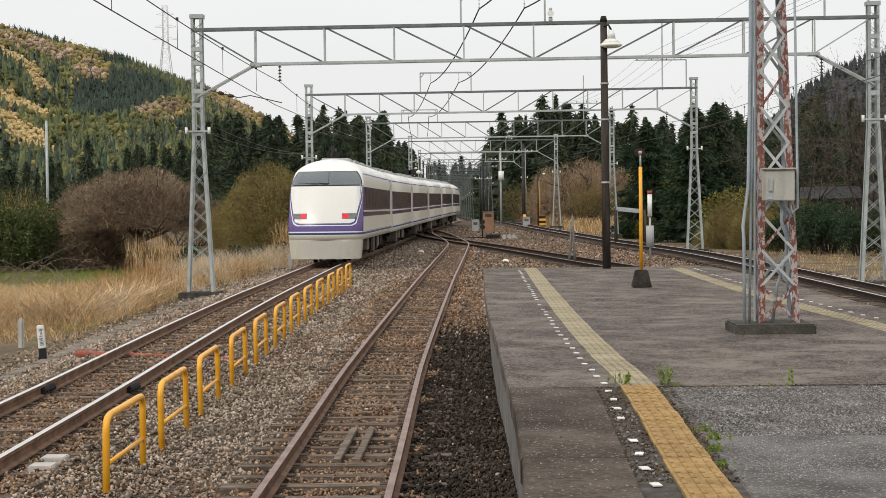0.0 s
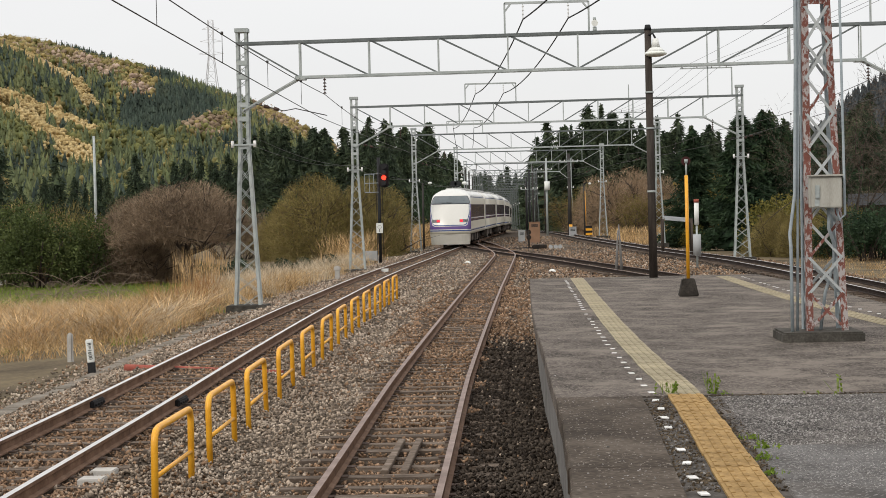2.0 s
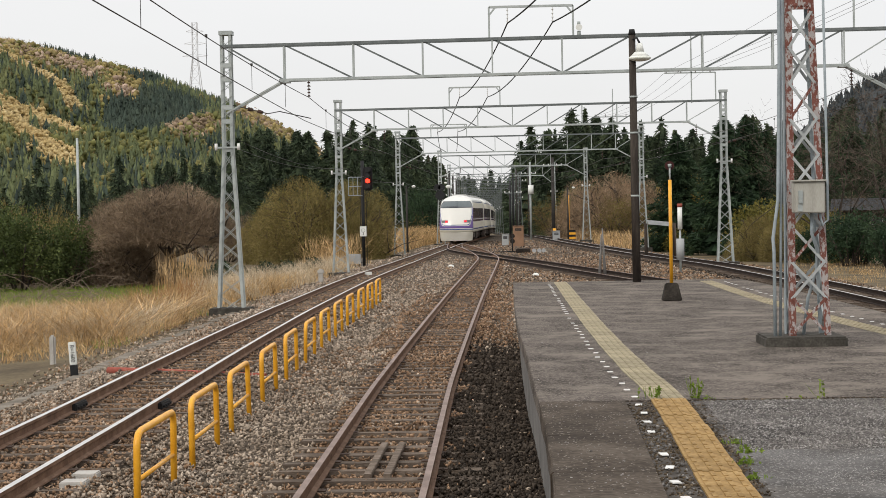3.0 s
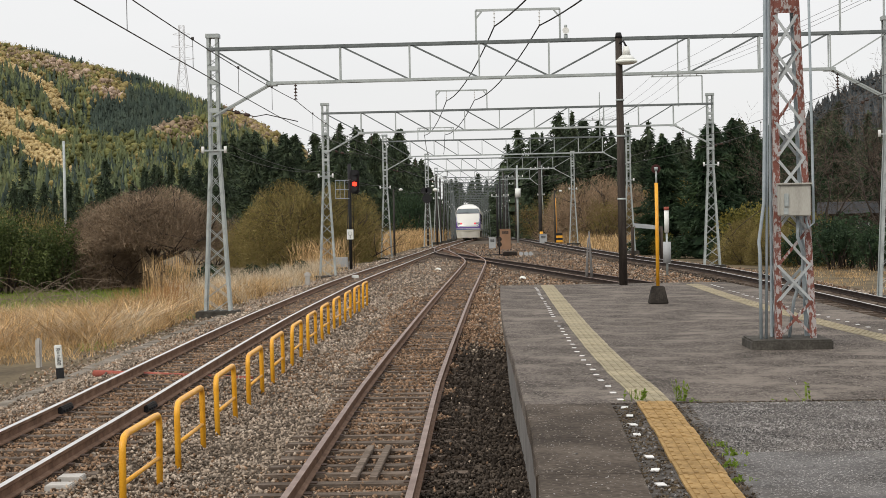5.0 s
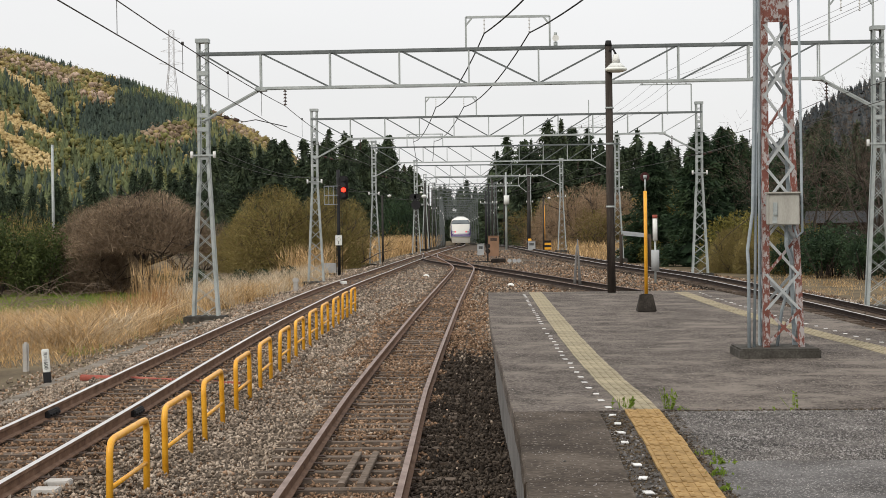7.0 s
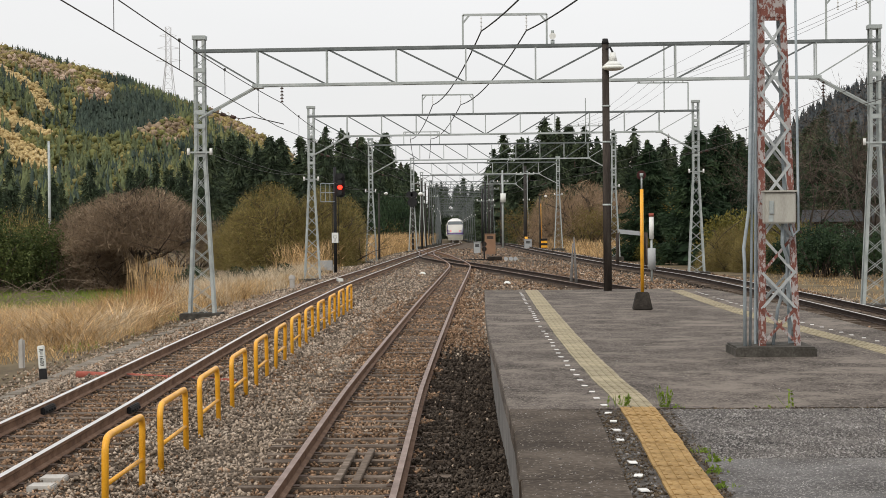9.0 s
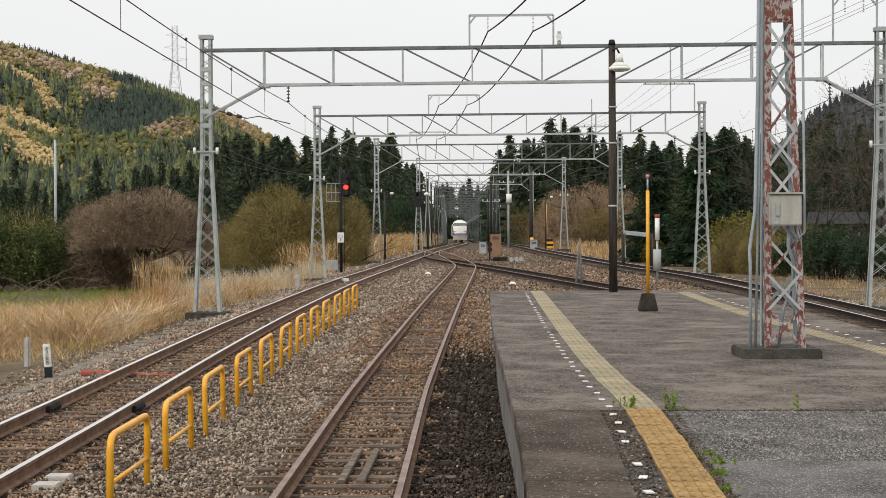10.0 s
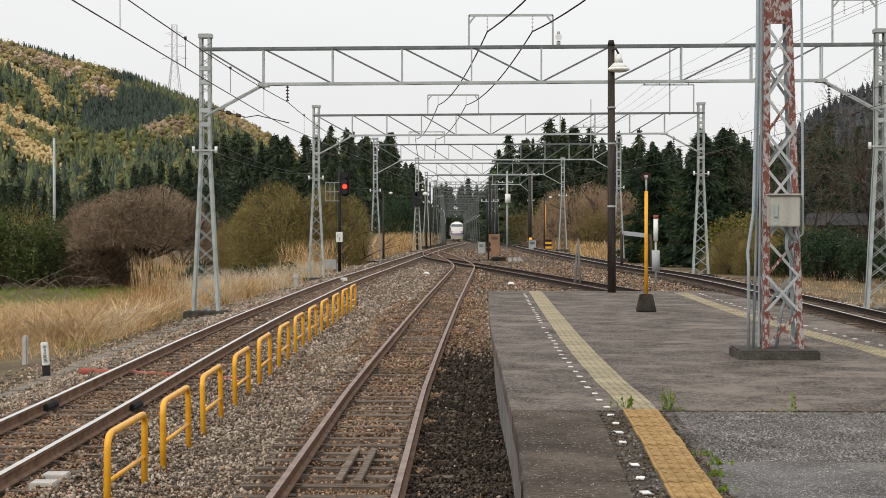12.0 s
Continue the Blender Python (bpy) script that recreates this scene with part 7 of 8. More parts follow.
def railcar(nosed, length):
    car = empty("railcar")
    tagged(car, "white railcar with a rounded nose, purple band and red tail lights" if nosed else "white and cream railcar with a dark purple window band", "train car", "cars of the express train")
    body = car_body(length, nosed, car)
    start = 2.6 if nosed else 1.6
    n = 9 if nosed else 10
    step = (length - start - 1.5) / n
    for s in (-1, 1):
        for i in range(n):
            bm = bmesh.new()
            y0 = start + i * step + 0.07
            box(bm, s * 1.424 - 0.016, s * 1.424 + 0.016, y0, y0 + step - 0.14, 2.13, 2.93, 0.012)
            part("window", bm, M_GLASS, body)
        bm = bmesh.new()
        yd = length - 1.15
        box(bm, s * 1.44 - 0.012, s * 1.44 + 0.012, yd, yd + 0.8, 1.2, 3.1, 0.01)
        part("door", bm, M_CREAM, body, "cream plug door")
    # pale frames round the ends of the car
    for y in ((length - 0.06,) if nosed else (0.02, length - 0.06)):
        bm = bmesh.new()
        for s in (-1, 1):
            box(bm, s * 1.447 - 0.012, s * 1.447 + 0.012, y - 0.14, y + 0.1, 0.95, 3.5, 0.005)
        part("end_frame", bm, M_TRAIN, body)
    bm = bmesh.new()
    box(bm, -0.75, 0.75, length, length + 0.45, 1.1, 3.3, 0.05)
    part("gangway", bm, M_BLACK, car, "dark gangway bellows")
    # underfloor boxes and bogies
    rng = random.Random(int(length * 10) + nosed)
    for s in (-1, 1):
        y = 5.8
        while y < length - 5.6:
            w = rng.uniform(0.3, 1.1)
            bm = bmesh.new()
            d = rng.uniform(0, 0.12)
            box(bm, s * 0.85 - 0.5 + d * (s < 0), s * 0.85 + 0.5 - d * (s > 0), y, y + w, 0.28 + rng.uniform(0, 0.2), 0.94, 0.03)
            part("equipment_box", bm, M_UNDER_PALE if rng.random() < 0.45 else M_UNDER, car)
            y += w + rng.uniform(0.06, 0.2)
    for yb in (3.6, length - 3.2):
        bm = bmesh.new()
        for s in (-1, 1):
            box(bm, s * 0.95 - 0.09, s * 0.95 + 0.09, yb - 1.5, yb + 1.5, 0.42, 0.66, 0.04)
            box(bm, s * 0.95 - 0.14, s * 0.95 + 0.14, yb - 0.35, yb + 0.35, 0.6, 0.92, 0.04)
        box(bm, -0.9, 0.9, yb - 0.3, yb + 0.3, 0.45, 0.75)
        bogie = part("bogie", bm, M_UNDER, car)
        for dy in (-1.05, 1.05):
            for s in (-1, 1):
                bm = bmesh.new()
                rod(bm, (s * 0.52, yb + dy, 0.43), (s * 0.64, yb + dy, 0.43), 0.43, seg=24)
                part("wheel", bm, M_UNDER, bogie)
    # roof gear
    for i in range(4):
        yc = (5.2 if nosed else 2.4) + i * (length - 8) / 3.4
        bm = bmesh.new()
        box(bm, -0.6, 0.6, yc, yc + 2.0, 3.95, 4.17, 0.06)
        part("air_conditioner", bm, M_ROOF, car)
    for s in (-0.85, 0.85):
        bm = bmesh.new()
        pts = [(s, 4.6 if nosed else 0.6, 3.98), (s, length - 0.6, 3.98)]
        sweep(bm, pts, 0.025, 6)
        for k in range(12):
            yy = pts[0][1] + (pts[1][1] - pts[0][1]) * k / 11
            rod(bm, (s, yy, 3.8), (s, yy, 3.98), 0.018, seg=5)
        part("roof_rail", bm, M_ROOF, car)
    if nosed:
        # skirt
        bm = bmesh.new()
        secs = []
        for z, w, y0 in ((0.93, 1.38, 0.06), (0.55, 1.35, 0.062), (0.2, 1.31, 0.064)):
            ring = [(-w, 1.5, z)]
            for k in range(13):
                a = -1 + 2 * k / 12
                ring.append((a * w, y0 + 0.35 * abs(a) ** 4, z))
            ring.append((w, 1.5, z))
            secs.append(ring)
        strip(bm, secs)
        bmesh.ops.solidify(bm, geom=bm.faces[:], thickness=0.03)
        part("skirt", bm, M_SKIRT, car, "cream lower skirt")
        # windscreen, following the raked nose
        for nm, m, z0, z1, w0, w1, out in (("windscreen_frame", M_BLACK, 2.985, 3.56, 1.37, 1.14, 0.012), ("windscreen", M_SHIELD, 3.015, 3.535, 1.34, 1.1, 0.024)):
            bm = bmesh.new()
            secs = []
            for j in range(7):
                z = z0 + (z1 - z0) * j / 6
                w = w0 + (w1 - w0) * (j / 6) ** 2
                secs.append([(-w + 2 * w * k / 28, nose_y(-w + 2 * w * k / 28, z, out), z + out * 0.5) for k in range(29)])
            strip(bm, secs)
            part(nm, bm, m, body, "raked windscreen glass" if m is M_SHIELD else "black windscreen surround", smooth=True)
        # white face panel, edged by thin blue and white lines, over the purple
        for nm, m, grow, out in (("white_line", M_TRAIN, 0.075, 0.006), ("blue_line", M_BLUE, 0.045, 0.012), ("face_panel", M_TRAIN, 0.0, 0.018)):
            bm = bmesh.new()
            secs = []
            z0 = 1.555 - grow * 1.3
            for j in range(19):
                u = (j / 18) ** 1.5
                z = z0 + (2.98 - z0) * u
                w = min(1.405, 1.375 - 0.26 * (1 - u) ** 1.5 - 0.16 * max(0.0, 1 - u / 0.07) ** 2 + grow)
                secs.append([(-w + 2 * w * k / 40, nose_y(-w + 2 * w * k / 40, z, out), z) for k in range(41)])
            strip(bm, secs)
            part(nm, bm, m, body, smooth=True)
        bm = bmesh.new()
        for x, t in ((-0.42, 0.5), (0.1, 0.55)):
            bar(bm, (x, 0.78, 3.03), (x - 0.35, 0.88, 3.12), 0.02, 0.015)
            bar(bm, (x - 0.65, 0.85, 3.08), (x + 0.05, 0.87, 3.09), 0.02, 0.015)
        part("wiper", bm, M_BLACK, body)
        for s in (-1, 1):
            def pane(x0, x1, z0, z1, out):
                bm = bmesh.new()
                strip(bm, [[(x0 + (x1 - x0) * k / 6, nose_y(x0 + (x1 - x0) * k / 6, z, out), z) for k in range(7)] for z in (z0, (z0 + z1) / 2, z1)])
                bmesh.ops.solidify(bm, geom=bm.faces[:], thickness=0.03)
                return bm

            lamp = part("lamp_cluster", pane(s * 0.95 - 0.28, s * 0.95 + 0.28, 1.73, 1.94, 0.03), M_LAMPGLASS, body, "grey glass lamp cluster")
            part("tail_light", pane(s * 0.8 - 0.1, s * 0.8 + 0.1, 1.755, 1.915, 0.04), M_TAIL, lamp, "glowing red tail light")
    return car


CARS = [railcar(True, 21.0)]
mid_car = railcar(False, 19.5)
CARS.append(mid_car)
for _ in range(4):
    CARS.append(copy_thing(mid_car, pose(0, 0, 0)))
# ---------------------------------------------------------------- signals and lineside gear
M_RED_LAMP = glow("red_signal_lamp", (1.0, 0.03, 0.012), 3.0)
M_BROWN_BOX = mat("brown_cabinet_paint", [(0.22, 0.13, 0.08), (0.3, 0.18, 0.115)], 2, 20, 0.6, bump=0.05)
M_GREY_BOX = mat("grey_cabinet_paint", [(0.3, 0.31, 0.31), (0.4, 0.41, 0.41)], 2, 20, 0.6, bump=0.05)
M_DARK_POLE = mat("dark_concrete_pole", [(0.03, 0.028, 0.026), (0.06, 0.056, 0.052)], 2, 20, 0.85, bump=0.1)


def signal_post():
    sg = empty("railway_signal", -8.25, 97.5, -0.6)
    tagged(sg, "black railway colour-light signal showing red on a pole", "railway signal")
    bm = bmesh.new()
    rod(bm, (0, 0, 0), (0, 0, 6.1), 0.09, seg=12)
    pole = part("pole", bm, M_BLACK, sg)
    bm = bmesh.new()
    box(bm, 0.06, 0.55, -0.12, 0.08, 4.45, 5.75, 0.06)
    head = part("head", bm, M_BLACK, sg, "black signal head")
    for z in (5.55, 5.25, 4.68):
        bm = bmesh.new()
        rod(bm, (0.31, -0.4, z + 0.02), (0.31, -0.1, z), 0.13, 0.12, 14)
        part("hood", bm, M_BLACK, head)
    bm = bmesh.new()
    rod(bm, (0.31, -0.425, 4.98), (0.31, -0.13, 4.98), 0.12, seg=20)
    part("lens", bm, M_RED_LAMP, head, "glowing red lens")
    bm = bmesh.new()
    box(bm, 0.22, 0.4, -0.14, -0.12, 4.6, 4.68)
    part("label_plate", bm, M_WHITE, head)
    # ladder cage
    bm = bmesh.new()
    for z in (4.2, 4.7, 5.2):
        bar(bm, (-0.75, -0.25, z), (0, -0.25, z), 0.03)
        bar(bm, (-0.75, 0.25, z), (0, 0.25, z), 0.03)
        bar(bm, (-0.75, -0.25, z), (-0.75, 0.25, z), 0.03)
    for x in (-0.75, -0.5, -0.25):
        bar(bm, (x, -0.25, 4.2), (x, -0.25, 5.2), 0.025)
    part("service_platform", bm, M_STEEL_BLUE, sg, "grey steel service cage")
    bm = bmesh.new()
    for x in (-0.17, 0.17):
        bar(bm, (x, 0.22, 0), (x, 0.22, 5.2), 0.025)
    for i in range(16):
        bar(bm, (-0.17, 0.22, 0.2 + i * 0.3), (0.17, 0.22, 0.2 + i * 0.3), 0.018)
    part("ladder", bm, M_BLACK, sg)
    bm = bmesh.new()
    box(bm, -0.18, 0.18, -0.14, -0.12, 1.95, 2.5, 0.006)
    plate = part("sign_plate", bm, M_ENAMEL, sg, "white plate with a black ring")
    bm = bmesh.new()
    for k in range(16):
        a, b = k / 16 * math.tau, (k + 1) / 16 * math.tau
        bar(bm, (0.1 * math.cos(a), -0.147, 2.27 + 0.1 * math.sin(a)), (0.1 * math.cos(b), -0.147, 2.27 + 0.1 * math.sin(b)), 0.03, 0.01)
    bar(bm, (0, -0.147, 2.17), (0, -0.147, 2.02), 0.03, 0.01)
    part("ring", bm, M_BLACK, plate)
    cb = empty("relay_cabinet", -8.85, 98.5, -0.65)
    tagged(cb, "grey steel relay cabinet on short legs", "cabinet")
    bm = bmesh.new()
    box(bm, -0.35, 0.35, -0.25, 0.25, 0.45, 1.0, 0.02)
    part("body", bm, M_GREY_BOX, cb)
    for x in (-0.25, 0, 0.25):
        bm = bmesh.new()
        rod(bm, (x, 0, 0), (x, 0, 0.46), 0.04, seg=8)
        part("leg", bm, M_BLACK, cb)


signal_post()


def pole(x, y, h, r, m, label, name="utility_pole", gear=()):
    z = ground_z(x, y)
    po = empty(name, x, y, z)
    tagged(po, label, "pole")
    bm = bmesh.new()
    rod(bm, (0, 0, -0.2), (0, 0, h), r, r * 0.75, 10)
    part("shaft", bm, m, po)
    for kind, a in gear:
        bm = bmesh.new()
        if kind == "lamp":
            sweep(bm, [(0, 0, h - 0.2), (0.25, -0.1, h + 0.1), (0.5, -0.2, h)], 0.03, 6)
            part("arm", bm, M_BLACK, po)
            bm = bmesh.new()
            bmesh.ops.create_uvsphere(bm, u_segments=12, v_segments=8, radius=1, matrix=Matrix.Translation((0.55, -0.25, h - 0.03)) @ Matrix.Diagonal((0.15, 0.13, 0.1, 1)))
            part("lamp_head", bm, M_ENAMEL, po, "white lamp head", smooth=True)
        elif kind == "arm":
            bar(bm, (-0.9, 0, a), (0.9, 0, a), 0.07)
            part("crossarm", bm, M_GALV, po)
            for s in (-0.85, -0.4, 0.4, 0.85):
                bm = bmesh.new()
                rod(bm, (s, 0, a), (s, 0, a + 0.2), 0.05, seg=8)
                part("insulator", bm, M_INS_W, po)
        elif kind == "box":
            rod(bm, (0.05, -0.3, a - 0.45), (0.05, -0.3, a + 0.45), 0.28, seg=14)
            part("transformer", bm, M_ENAMEL, po, "white cylindrical transformer")
        elif kind == "cap":
            rod(bm, (0, 0, a), (0, 0, a + 0.5), r * 1.6, seg=10)
            part("cap", bm, M_RED_PIPE, po, "red cap")
    return po


def lineside_poles():
    dark = "dark lineside pole beside the cutting"
    for x, y, h, r, m, gear in ((-7.9, 132, 5.0, 0.09, M_DARK_POLE, (("lamp", 0),)), (-7.2, 176, 6.0, 0.1, M_DARK_POLE, (("lamp", 0),)), (-6.6, 185, 7.4, 0.12, M_DARK_POLE, (("arm", 6.9),)),
                                 (-6.9, 205, 7.6, 0.13, M_DARK_POLE, (("arm", 7.0),)), (-7.4, 233, 8.0, 0.14, M_DARK_POLE, ()), (-7.9, 262, 8.0, 0.14, M_DARK_POLE, (("arm", 7.2),)), (1.9, 215, 8.5, 0.16, M_DARK_POLE, (("arm", 7.8),)),
                                 (3.9, 174, 8.2, 0.2, M_DARK_POLE, (("arm", 7.4),)), (1.75, 180, 8.0, 0.12, M_GALV, (("box", 5.2),)), (5.2, 170, 5.2, 0.09, M_DARK_POLE, (("lamp", 0),)), (0.4, 205, 8.0, 0.13, M_DARK_POLE, ()), (0.9, 240, 8.4, 0.16, M_DARK_POLE, (("arm", 7.6),)),
                                 (-0.5, 275, 8.4, 0.16, M_DARK_POLE, ()), (0.0, 186, 7.0, 0.12, M_BLACK, (("arm", 5.0),)), (-0.3, 190, 6.4, 0.1, M_BLACK, ())):
        pole(x, y, h, r, m, "white-topped dark lamp pole" if gear and gear[0][0] == "lamp" else dark, gear=gear)
    pole(-32.0, 130, 9.3, 0.12, M_GALV, "tall slim grey pole in the field")
    # track end markers and the white and red post beyond the platform
    sk = empty("stake", 3.66, 74.4, -0.4)
    tagged(sk, "grey timber stake of two legs leaning together", "stake")
    for dx in (-0.13, 0.13):
        bm = bmesh.new()
        rod(bm, (dx, 0, -0.1), (dx * 0.15, 0, 2.05 + dx), 0.075, 0.025, 8)
        part("leg", bm, M_CONCRETE, sk)
    po = empty("trackside_post", 7.1, 76.4, -0.25)
    tagged(po, "grey trackside post with a white tube and red cap", "post")
    for nm, z0, z1, r, m, lb in (("shaft", 0, 1.95, 0.045, M_GALV, ""), ("tube", 1.9, 2.85, 0.1, M_ENAMEL, "white tube"), ("cap", 2.85, 3.0, 0.11, M_RED_PIPE, "red cap"), ("case", 0.6, 1.5, 0.17, M_GREY_BOX, "grey equipment case")):
        bm = bmesh.new()
        rod(bm, (0, 0, z0), (0, 0, z1), r, seg=12)
        part(nm, bm, m, po, lb)


lineside_poles()


def cabinets():
    def cab(x, y, w, d, h, m, label, louvre=True):
        c = empty("equipment_cabinet", x, y, -0.24)
        tagged(c, label, "cabinet")
        bm = bmesh.new()
        box(bm, -w / 2, w / 2, -d / 2, d / 2, 0.05, h, 0.03)
        b = part("body", bm, m, c)
        bm = bmesh.new()
        box(bm, -w / 2 - 0.05, w / 2 + 0.05, -d / 2 - 0.05, d / 2 + 0.05, -0.1, 0.07)
        part("plinth", bm, M_CONCRETE, c)
        bm = bmesh.new()
        box(bm, -w / 2 - 0.03, w / 2 + 0.03, -d / 2 - 0.03, d / 2 + 0.03, h, h + 0.04)
        part("lid", bm, m, c)
        if louvre:
            bm = bmesh.new()
            for i in range(3):
                box(bm, -w * 0.3, w * 0.3, -d / 2 - 0.012, -d / 2, h - 0.2 - i * 0.08, h - 0.15 - i * 0.08)
            part("louvre", bm, M_BLACK, c)

    cab(0.35, 140, 0.85, 0.7, 1.65, M_BROWN_BOX, "brown steel equipment cabinet between the tracks")
    cab(-0.7, 146, 0.55, 0.5, 0.95, M_GREY_BOX, "grey steel equipment cabinet between the tracks")
    cab(4.0, 168, 0.7, 0.5, 0.9, M_GREY_BOX, "grey cabinet beyond the far track")
    for x, y, w in ((2.3, 124, 1.5), (2.0, 128, 1.2)):
        bm = bmesh.new()
        box(bm, x - w / 2, x + w / 2, y - 0.4, y + 0.4, -0.26, -0.14, 0.02)
        tagged(part("walkway_slab", bm, M_TROUGH), "weathered pale slab laid flat in the ballast", "slab")
    # point motor and levers beside the crossover
    pm = empty("point_machine", 0.6, 120, -0.22)
    tagged(pm, "dark point machine with rods beside the crossover", "point machine")
    bm = bmesh.new()
    box(bm, -0.5, 0.5, -0.5, 0.5, 0, 0.28, 0.05)
    part("case", bm, M_UNDER, pm)
    bm = bmesh.new()
    rod(bm, (-2.6, 0.2, 0.05), (-0.4, 0.2, 0.1), 0.035, seg=6)
    part("rod", bm, M_BLACK, pm)
    for x in (0.75, 1.1, 1.4):
        bm = bmesh.new()
        rod(bm, (x, -0.5, 0.12), (x, 0.3, 0.12), 0.14, seg=10)
        part("drum", bm, M_GREY_BOX, pm)
    sw = empty("switch_stand", -0.1, 121, -0.2)
    tagged(sw, "black switch stand with a round target", "switch stand")
    bm = bmesh.new()
    rod(bm, (0, 0, 0), (0, 0, 1.15), 0.05, seg=8)
    part("post", bm, M_BLACK, sw)
    for z in (0.75, 1.1):
        bm = bmesh.new()
        rod(bm, (0, -0.04, z), (0, 0.04, z), 0.17, seg=14)
        part("target", bm, M_UNDER, sw)
    for x, y, r in ((-3.2, 90, 0.14), (0.9, 75.8, 0.13)):
        dm = empty("white_dome", x, y, -0.2)
        tagged(dm, "small white domed cover lying in the ballast", "cover")
        bm = bmesh.new()
        bmesh.ops.create_uvsphere(bm, u_segments=14, v_segments=8, radius=1, matrix=Matrix.Diagonal((r * 1.2, r, r * 0.9, 1)))
        part("dome", bm, M_ENAMEL, dm, smooth=True)
    # level crossing gear far beyond
    cr = empty("crossing_barrier", 5.6, 172, -0.5)
    tagged(cr, "yellow and black striped level crossing barrier machine", "barrier")
    for i in range(5):
        bm = bmesh.new()
        box(bm, -0.35, 0.35, -0.25, 0.25, 0.1 + i * 0.22, 0.32 + i * 0.22)
        part("stripe", bm, M_YELLOW if i % 2 else M_BLACK, cr)
    bm = bmesh.new()
    rod(bm, (-0.2, 0, 1.2), (-0.25, 0, 4.6), 0.03, seg=8)
    part("boom", bm, M_YELLOW, cr)
    yb = empty("yellow_post", 3.9, 171, -0.4)
    tagged(yb, "stout yellow post by the level crossing", "post")
    bm = bmesh.new()
    rod(bm, (0, 0, 0), (0, 0, 1.3), 0.16, seg=10)
    part("post", bm, M_YELLOW, yb)
    # crossing warning lamps on the west mast
    wl = empty("crossing_indicator", -6.5, 158.6, 3.9)
    tagged(wl, "black crossing indicator with three dark discs", "indicator")
    for dx, z in ((-0.25, 0.95), (0.15, 0.95), (0.0, 0.25)):
        bm = bmesh.new()
        rod(bm, (dx, -0.12, z), (dx, 0.05, z), 0.3 if z > 0.5 else 0.42, seg=18)
        part("disc", bm, M_BLACK, wl)
    bm = bmesh.new()
    bmesh.ops.create_uvsphere(bm, u_segments=12, v_segments=8, radius=1, matrix=Matrix.Translation((0.75, -0.2, 1.0)) @ Matrix.Diagonal((0.24, 0.2, 0.16, 1)))
    part("floodlight", bm, M_ENAMEL, wl, "white floodlight", smooth=True)


cabinets()


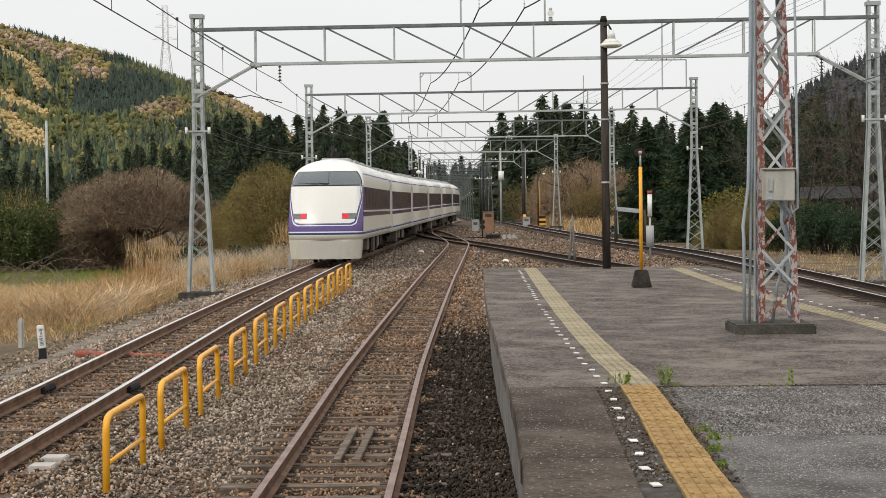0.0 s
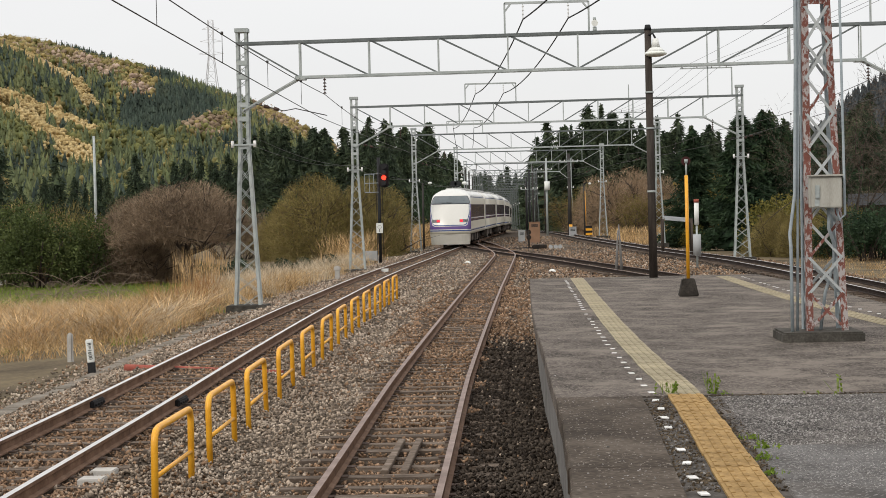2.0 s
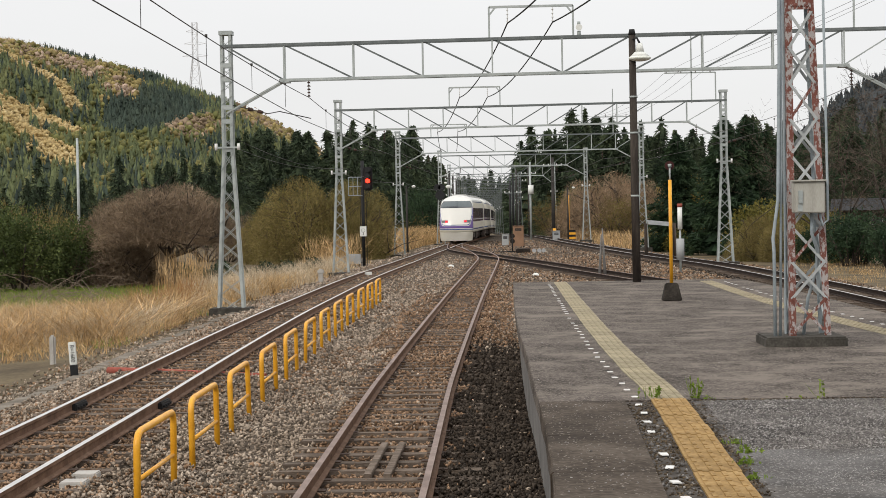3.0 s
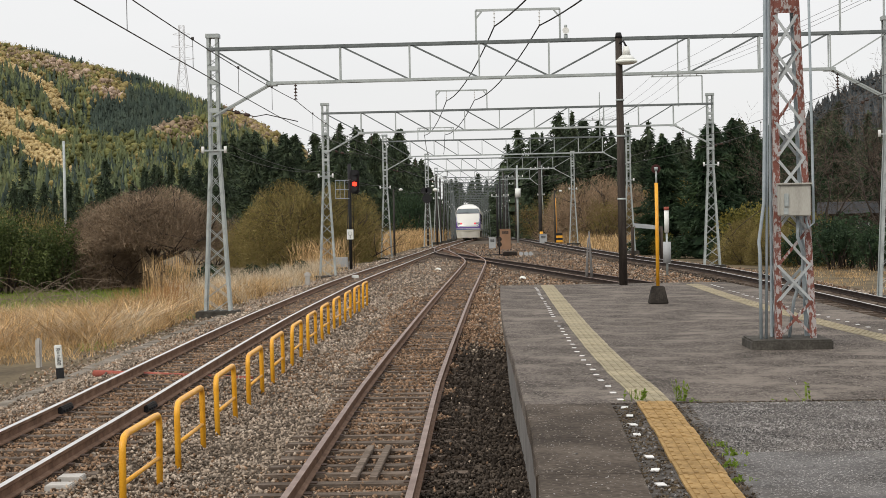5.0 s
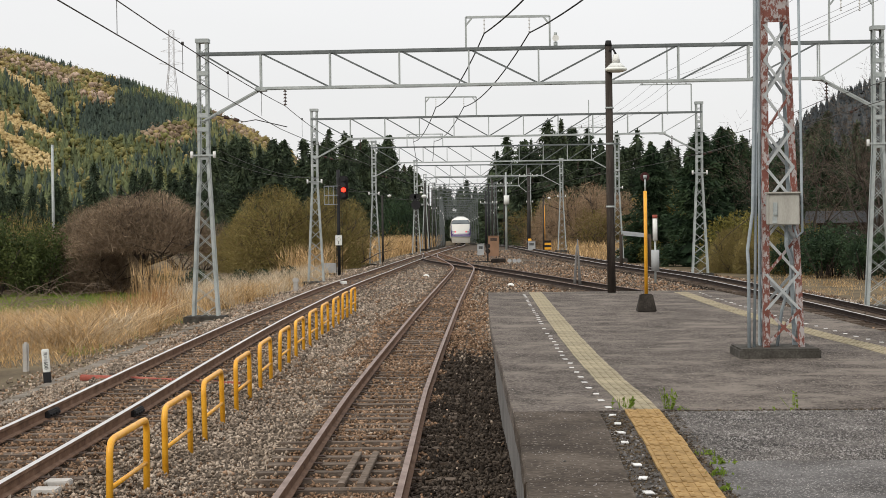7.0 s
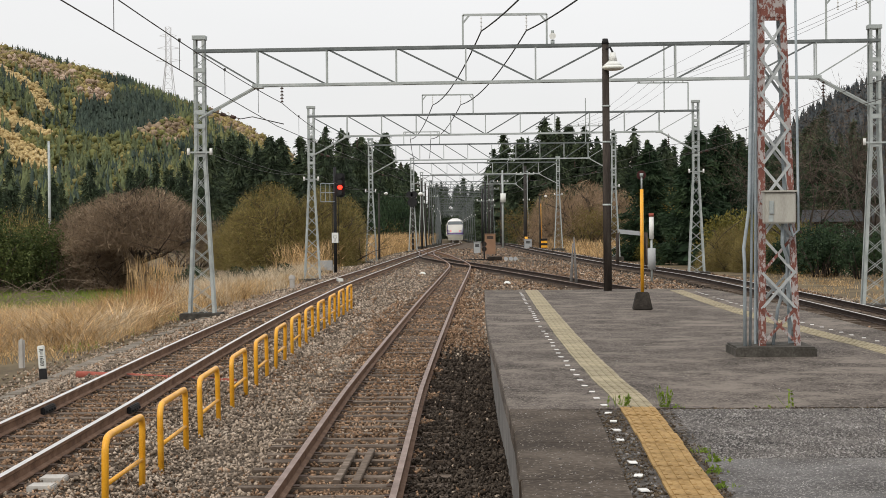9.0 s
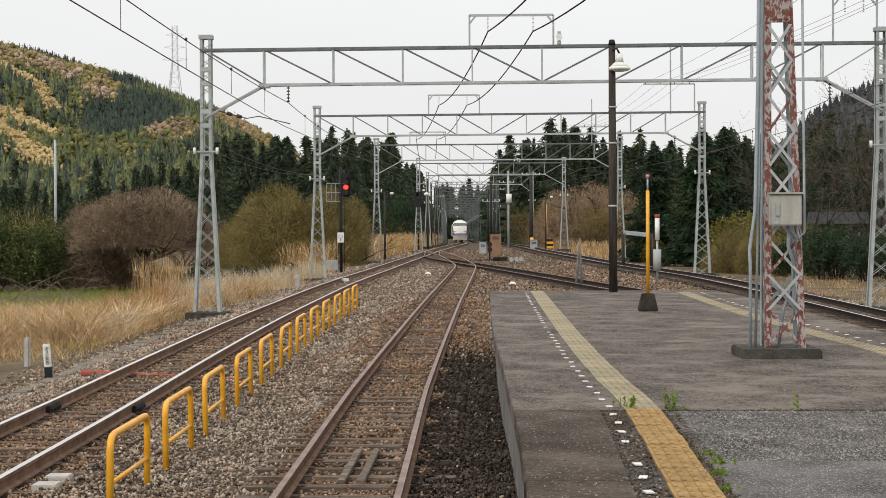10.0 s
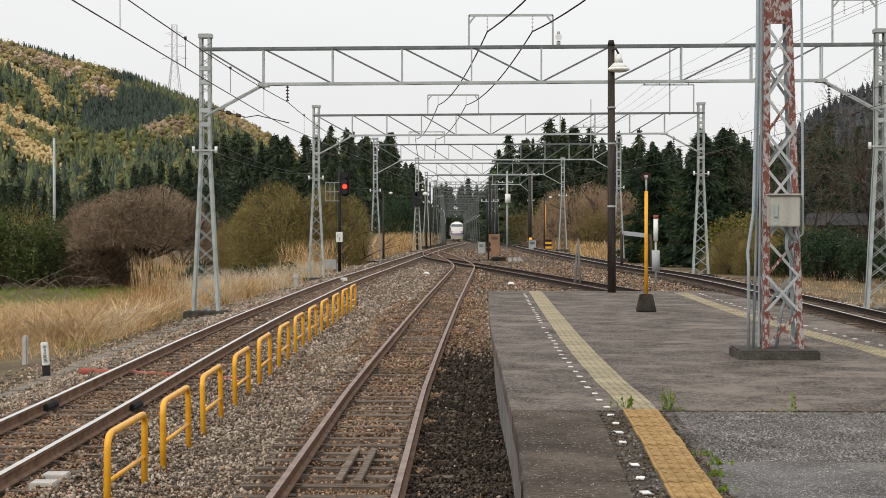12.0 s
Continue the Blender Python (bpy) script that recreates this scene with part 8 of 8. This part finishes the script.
def house():
    h = empty("house", 23.0, 106, -0.4, -14)
    tagged(h, "brown timber house with a grey tiled roof behind the trees", "house")
    wallm = mat("brown_plaster", [(0.05, 0.036, 0.028), (0.085, 0.064, 0.052)], 1, 12, 0.9)
    roofm = mat("grey_tiles", [(0.05, 0.053, 0.056), (0.09, 0.094, 0.1)], 1, 14, 0.6, stretch=(6, 1, 1), bump=0.5)
    bm = bmesh.new()
    box(bm, -3.5, 3.5, 0, 5, 0, 2.7)
    box(bm, 0.4, 3.5, 0.8, 4.6, 2.7, 4.4)
    part("wall", bm, wallm, h)

    def roof(x0, x1, y0, y1, z, rise):
        bm = bmesh.new()
        ym = (y0 + y1) / 2
        for a, b, za, zb in ((y0, ym, z, z + rise), (ym, y1, z + rise, z)):
            vs = [bm.verts.new(p) for p in ((x0, a, za), (x1, a, za), (x1, b, zb), (x0, b, zb))]
            bm.faces.new(vs)
        bmesh.ops.solidify(bm, geom=bm.faces[:], thickness=0.14)
        return part("roof", bm, roofm, h)

    roof(-4.2, 4.2, -0.8, 1.8, 2.65, 0.7)
    roof(-0.2, 4.2, 0.0, 5.4, 4.3, 1.2)
    for x in (-2.4, -0.4, 1.6):
        bm = bmesh.new()
        box(bm, x, x + 1.2, -0.05, 0.02, 0.9, 2.1)
        w = part("window", bm, M_GLASS, h)
        bm = bmesh.new()
        for a in (x - 0.03, x + 0.57, x + 1.17):
            box(bm, a, a + 0.06, -0.07, -0.03, 0.87, 2.13)
        part("frame", bm, M_WHITE, w)
    sh = empty("shelter", 8.2, 100, -0.3)
    tagged(sh, "small open shelter with a pale sheet roof beyond the track", "shelter")
    bm = bmesh.new()
    vs = [bm.verts.new(p) for p in ((-0.7, -0.6, 2.0), (0.6, -0.6, 1.86), (0.6, 0.8, 2.1), (-0.7, 0.8, 2.24))]
    bm.faces.new(vs)
    bmesh.ops.solidify(bm, geom=bm.faces[:], thickness=0.06)
    part("roof", bm, M_GREY_BOX, sh)
    for x in (-0.8, 0.8):
        for y in (-0.4, 0.7):
            bm = bmesh.new()
            rod(bm, (x, y, 0), (x, y, 2.05), 0.05, seg=8)
            part("post", bm, M_BARK, sh)


house()


def pylon():
    """The transmission tower on the ridge."""
    py = empty("transmission_tower", -128, 720, 42)
    tagged(py, "pale grey lattice transmission tower on the ridge", "pylon")
    m = mat("pylon_steel", [(0.5, 0.5, 0.51), (0.6, 0.6, 0.61)], 0.5, 4, 0.6, bump=0)
    H = 40.0

    def half(z):
        return 3.6 - 2.6 * z / 26 if z < 26 else 1.0

    bm = bmesh.new()
    for sx in (-1, 1):
        for sy in (-1, 1):
            for za, zb in ((0, 26), (26, H)):
                bar(bm, (sx * half(za), sy * half(za), za), (sx * half(zb), sy * half(zb), zb), 0.22)
    part("leg", bm, m, py)
    zs = [0, 6, 11, 15, 19, 22.5, 26, 29, 32, 35, 38, H]
    for a, b in zip(zs, zs[1:]):
        bm = bmesh.new()
        for s in (-1, 1):
            bar(bm, (-half(a) * s, -half(a), a), (half(b) * s, -half(b), b), 0.12)
            bar(bm, (-half(a), -half(a) * s, a), (-half(b), half(b) * s, b), 0.12)
        bar(bm, (-half(b), -half(b), b), (half(b), -half(b), b), 0.12)
        part("brace", bm, m, py)
    for z, w in ((26, 5.2), (31, 4.4), (36, 3.6)):
        for s in (-1, 1):
            bm = bmesh.new()
            bar(bm, (s, 0, z), (s * w, 0, z + 0.4), 0.16)
            bar(bm, (s, 0, z + 1.2), (s * w, 0, z + 0.4), 0.14)
            part("crossarm", bm, m, py)


pylon()
# ---------------------------------------------------------------- motion
def motions():
    """The express runs away along the main line at a steady speed; every car follows the curve of the track."""
    for i, car in enumerate(CARS):
        rows = []
        length = 21.0 if i == 0 else 19.5
        for k in range(25):
            t = k * 0.5
            s = 67.3 + 27.6 * t + (0 if i == 0 else 21.45 + 19.95 * (i - 1))
            a, b = main_at(s + 3.6), main_at(s + length - 3.2)
            d = (b - a).normalized()
            yaw = math.degrees(math.atan2(-d.x, d.y))
            o = a - d * 3.6
            rows.append((t, pose(o.x, o.y, o.z, math.degrees(math.asin(d.z)), 0, yaw)))
        walk(car, rows)


motions()
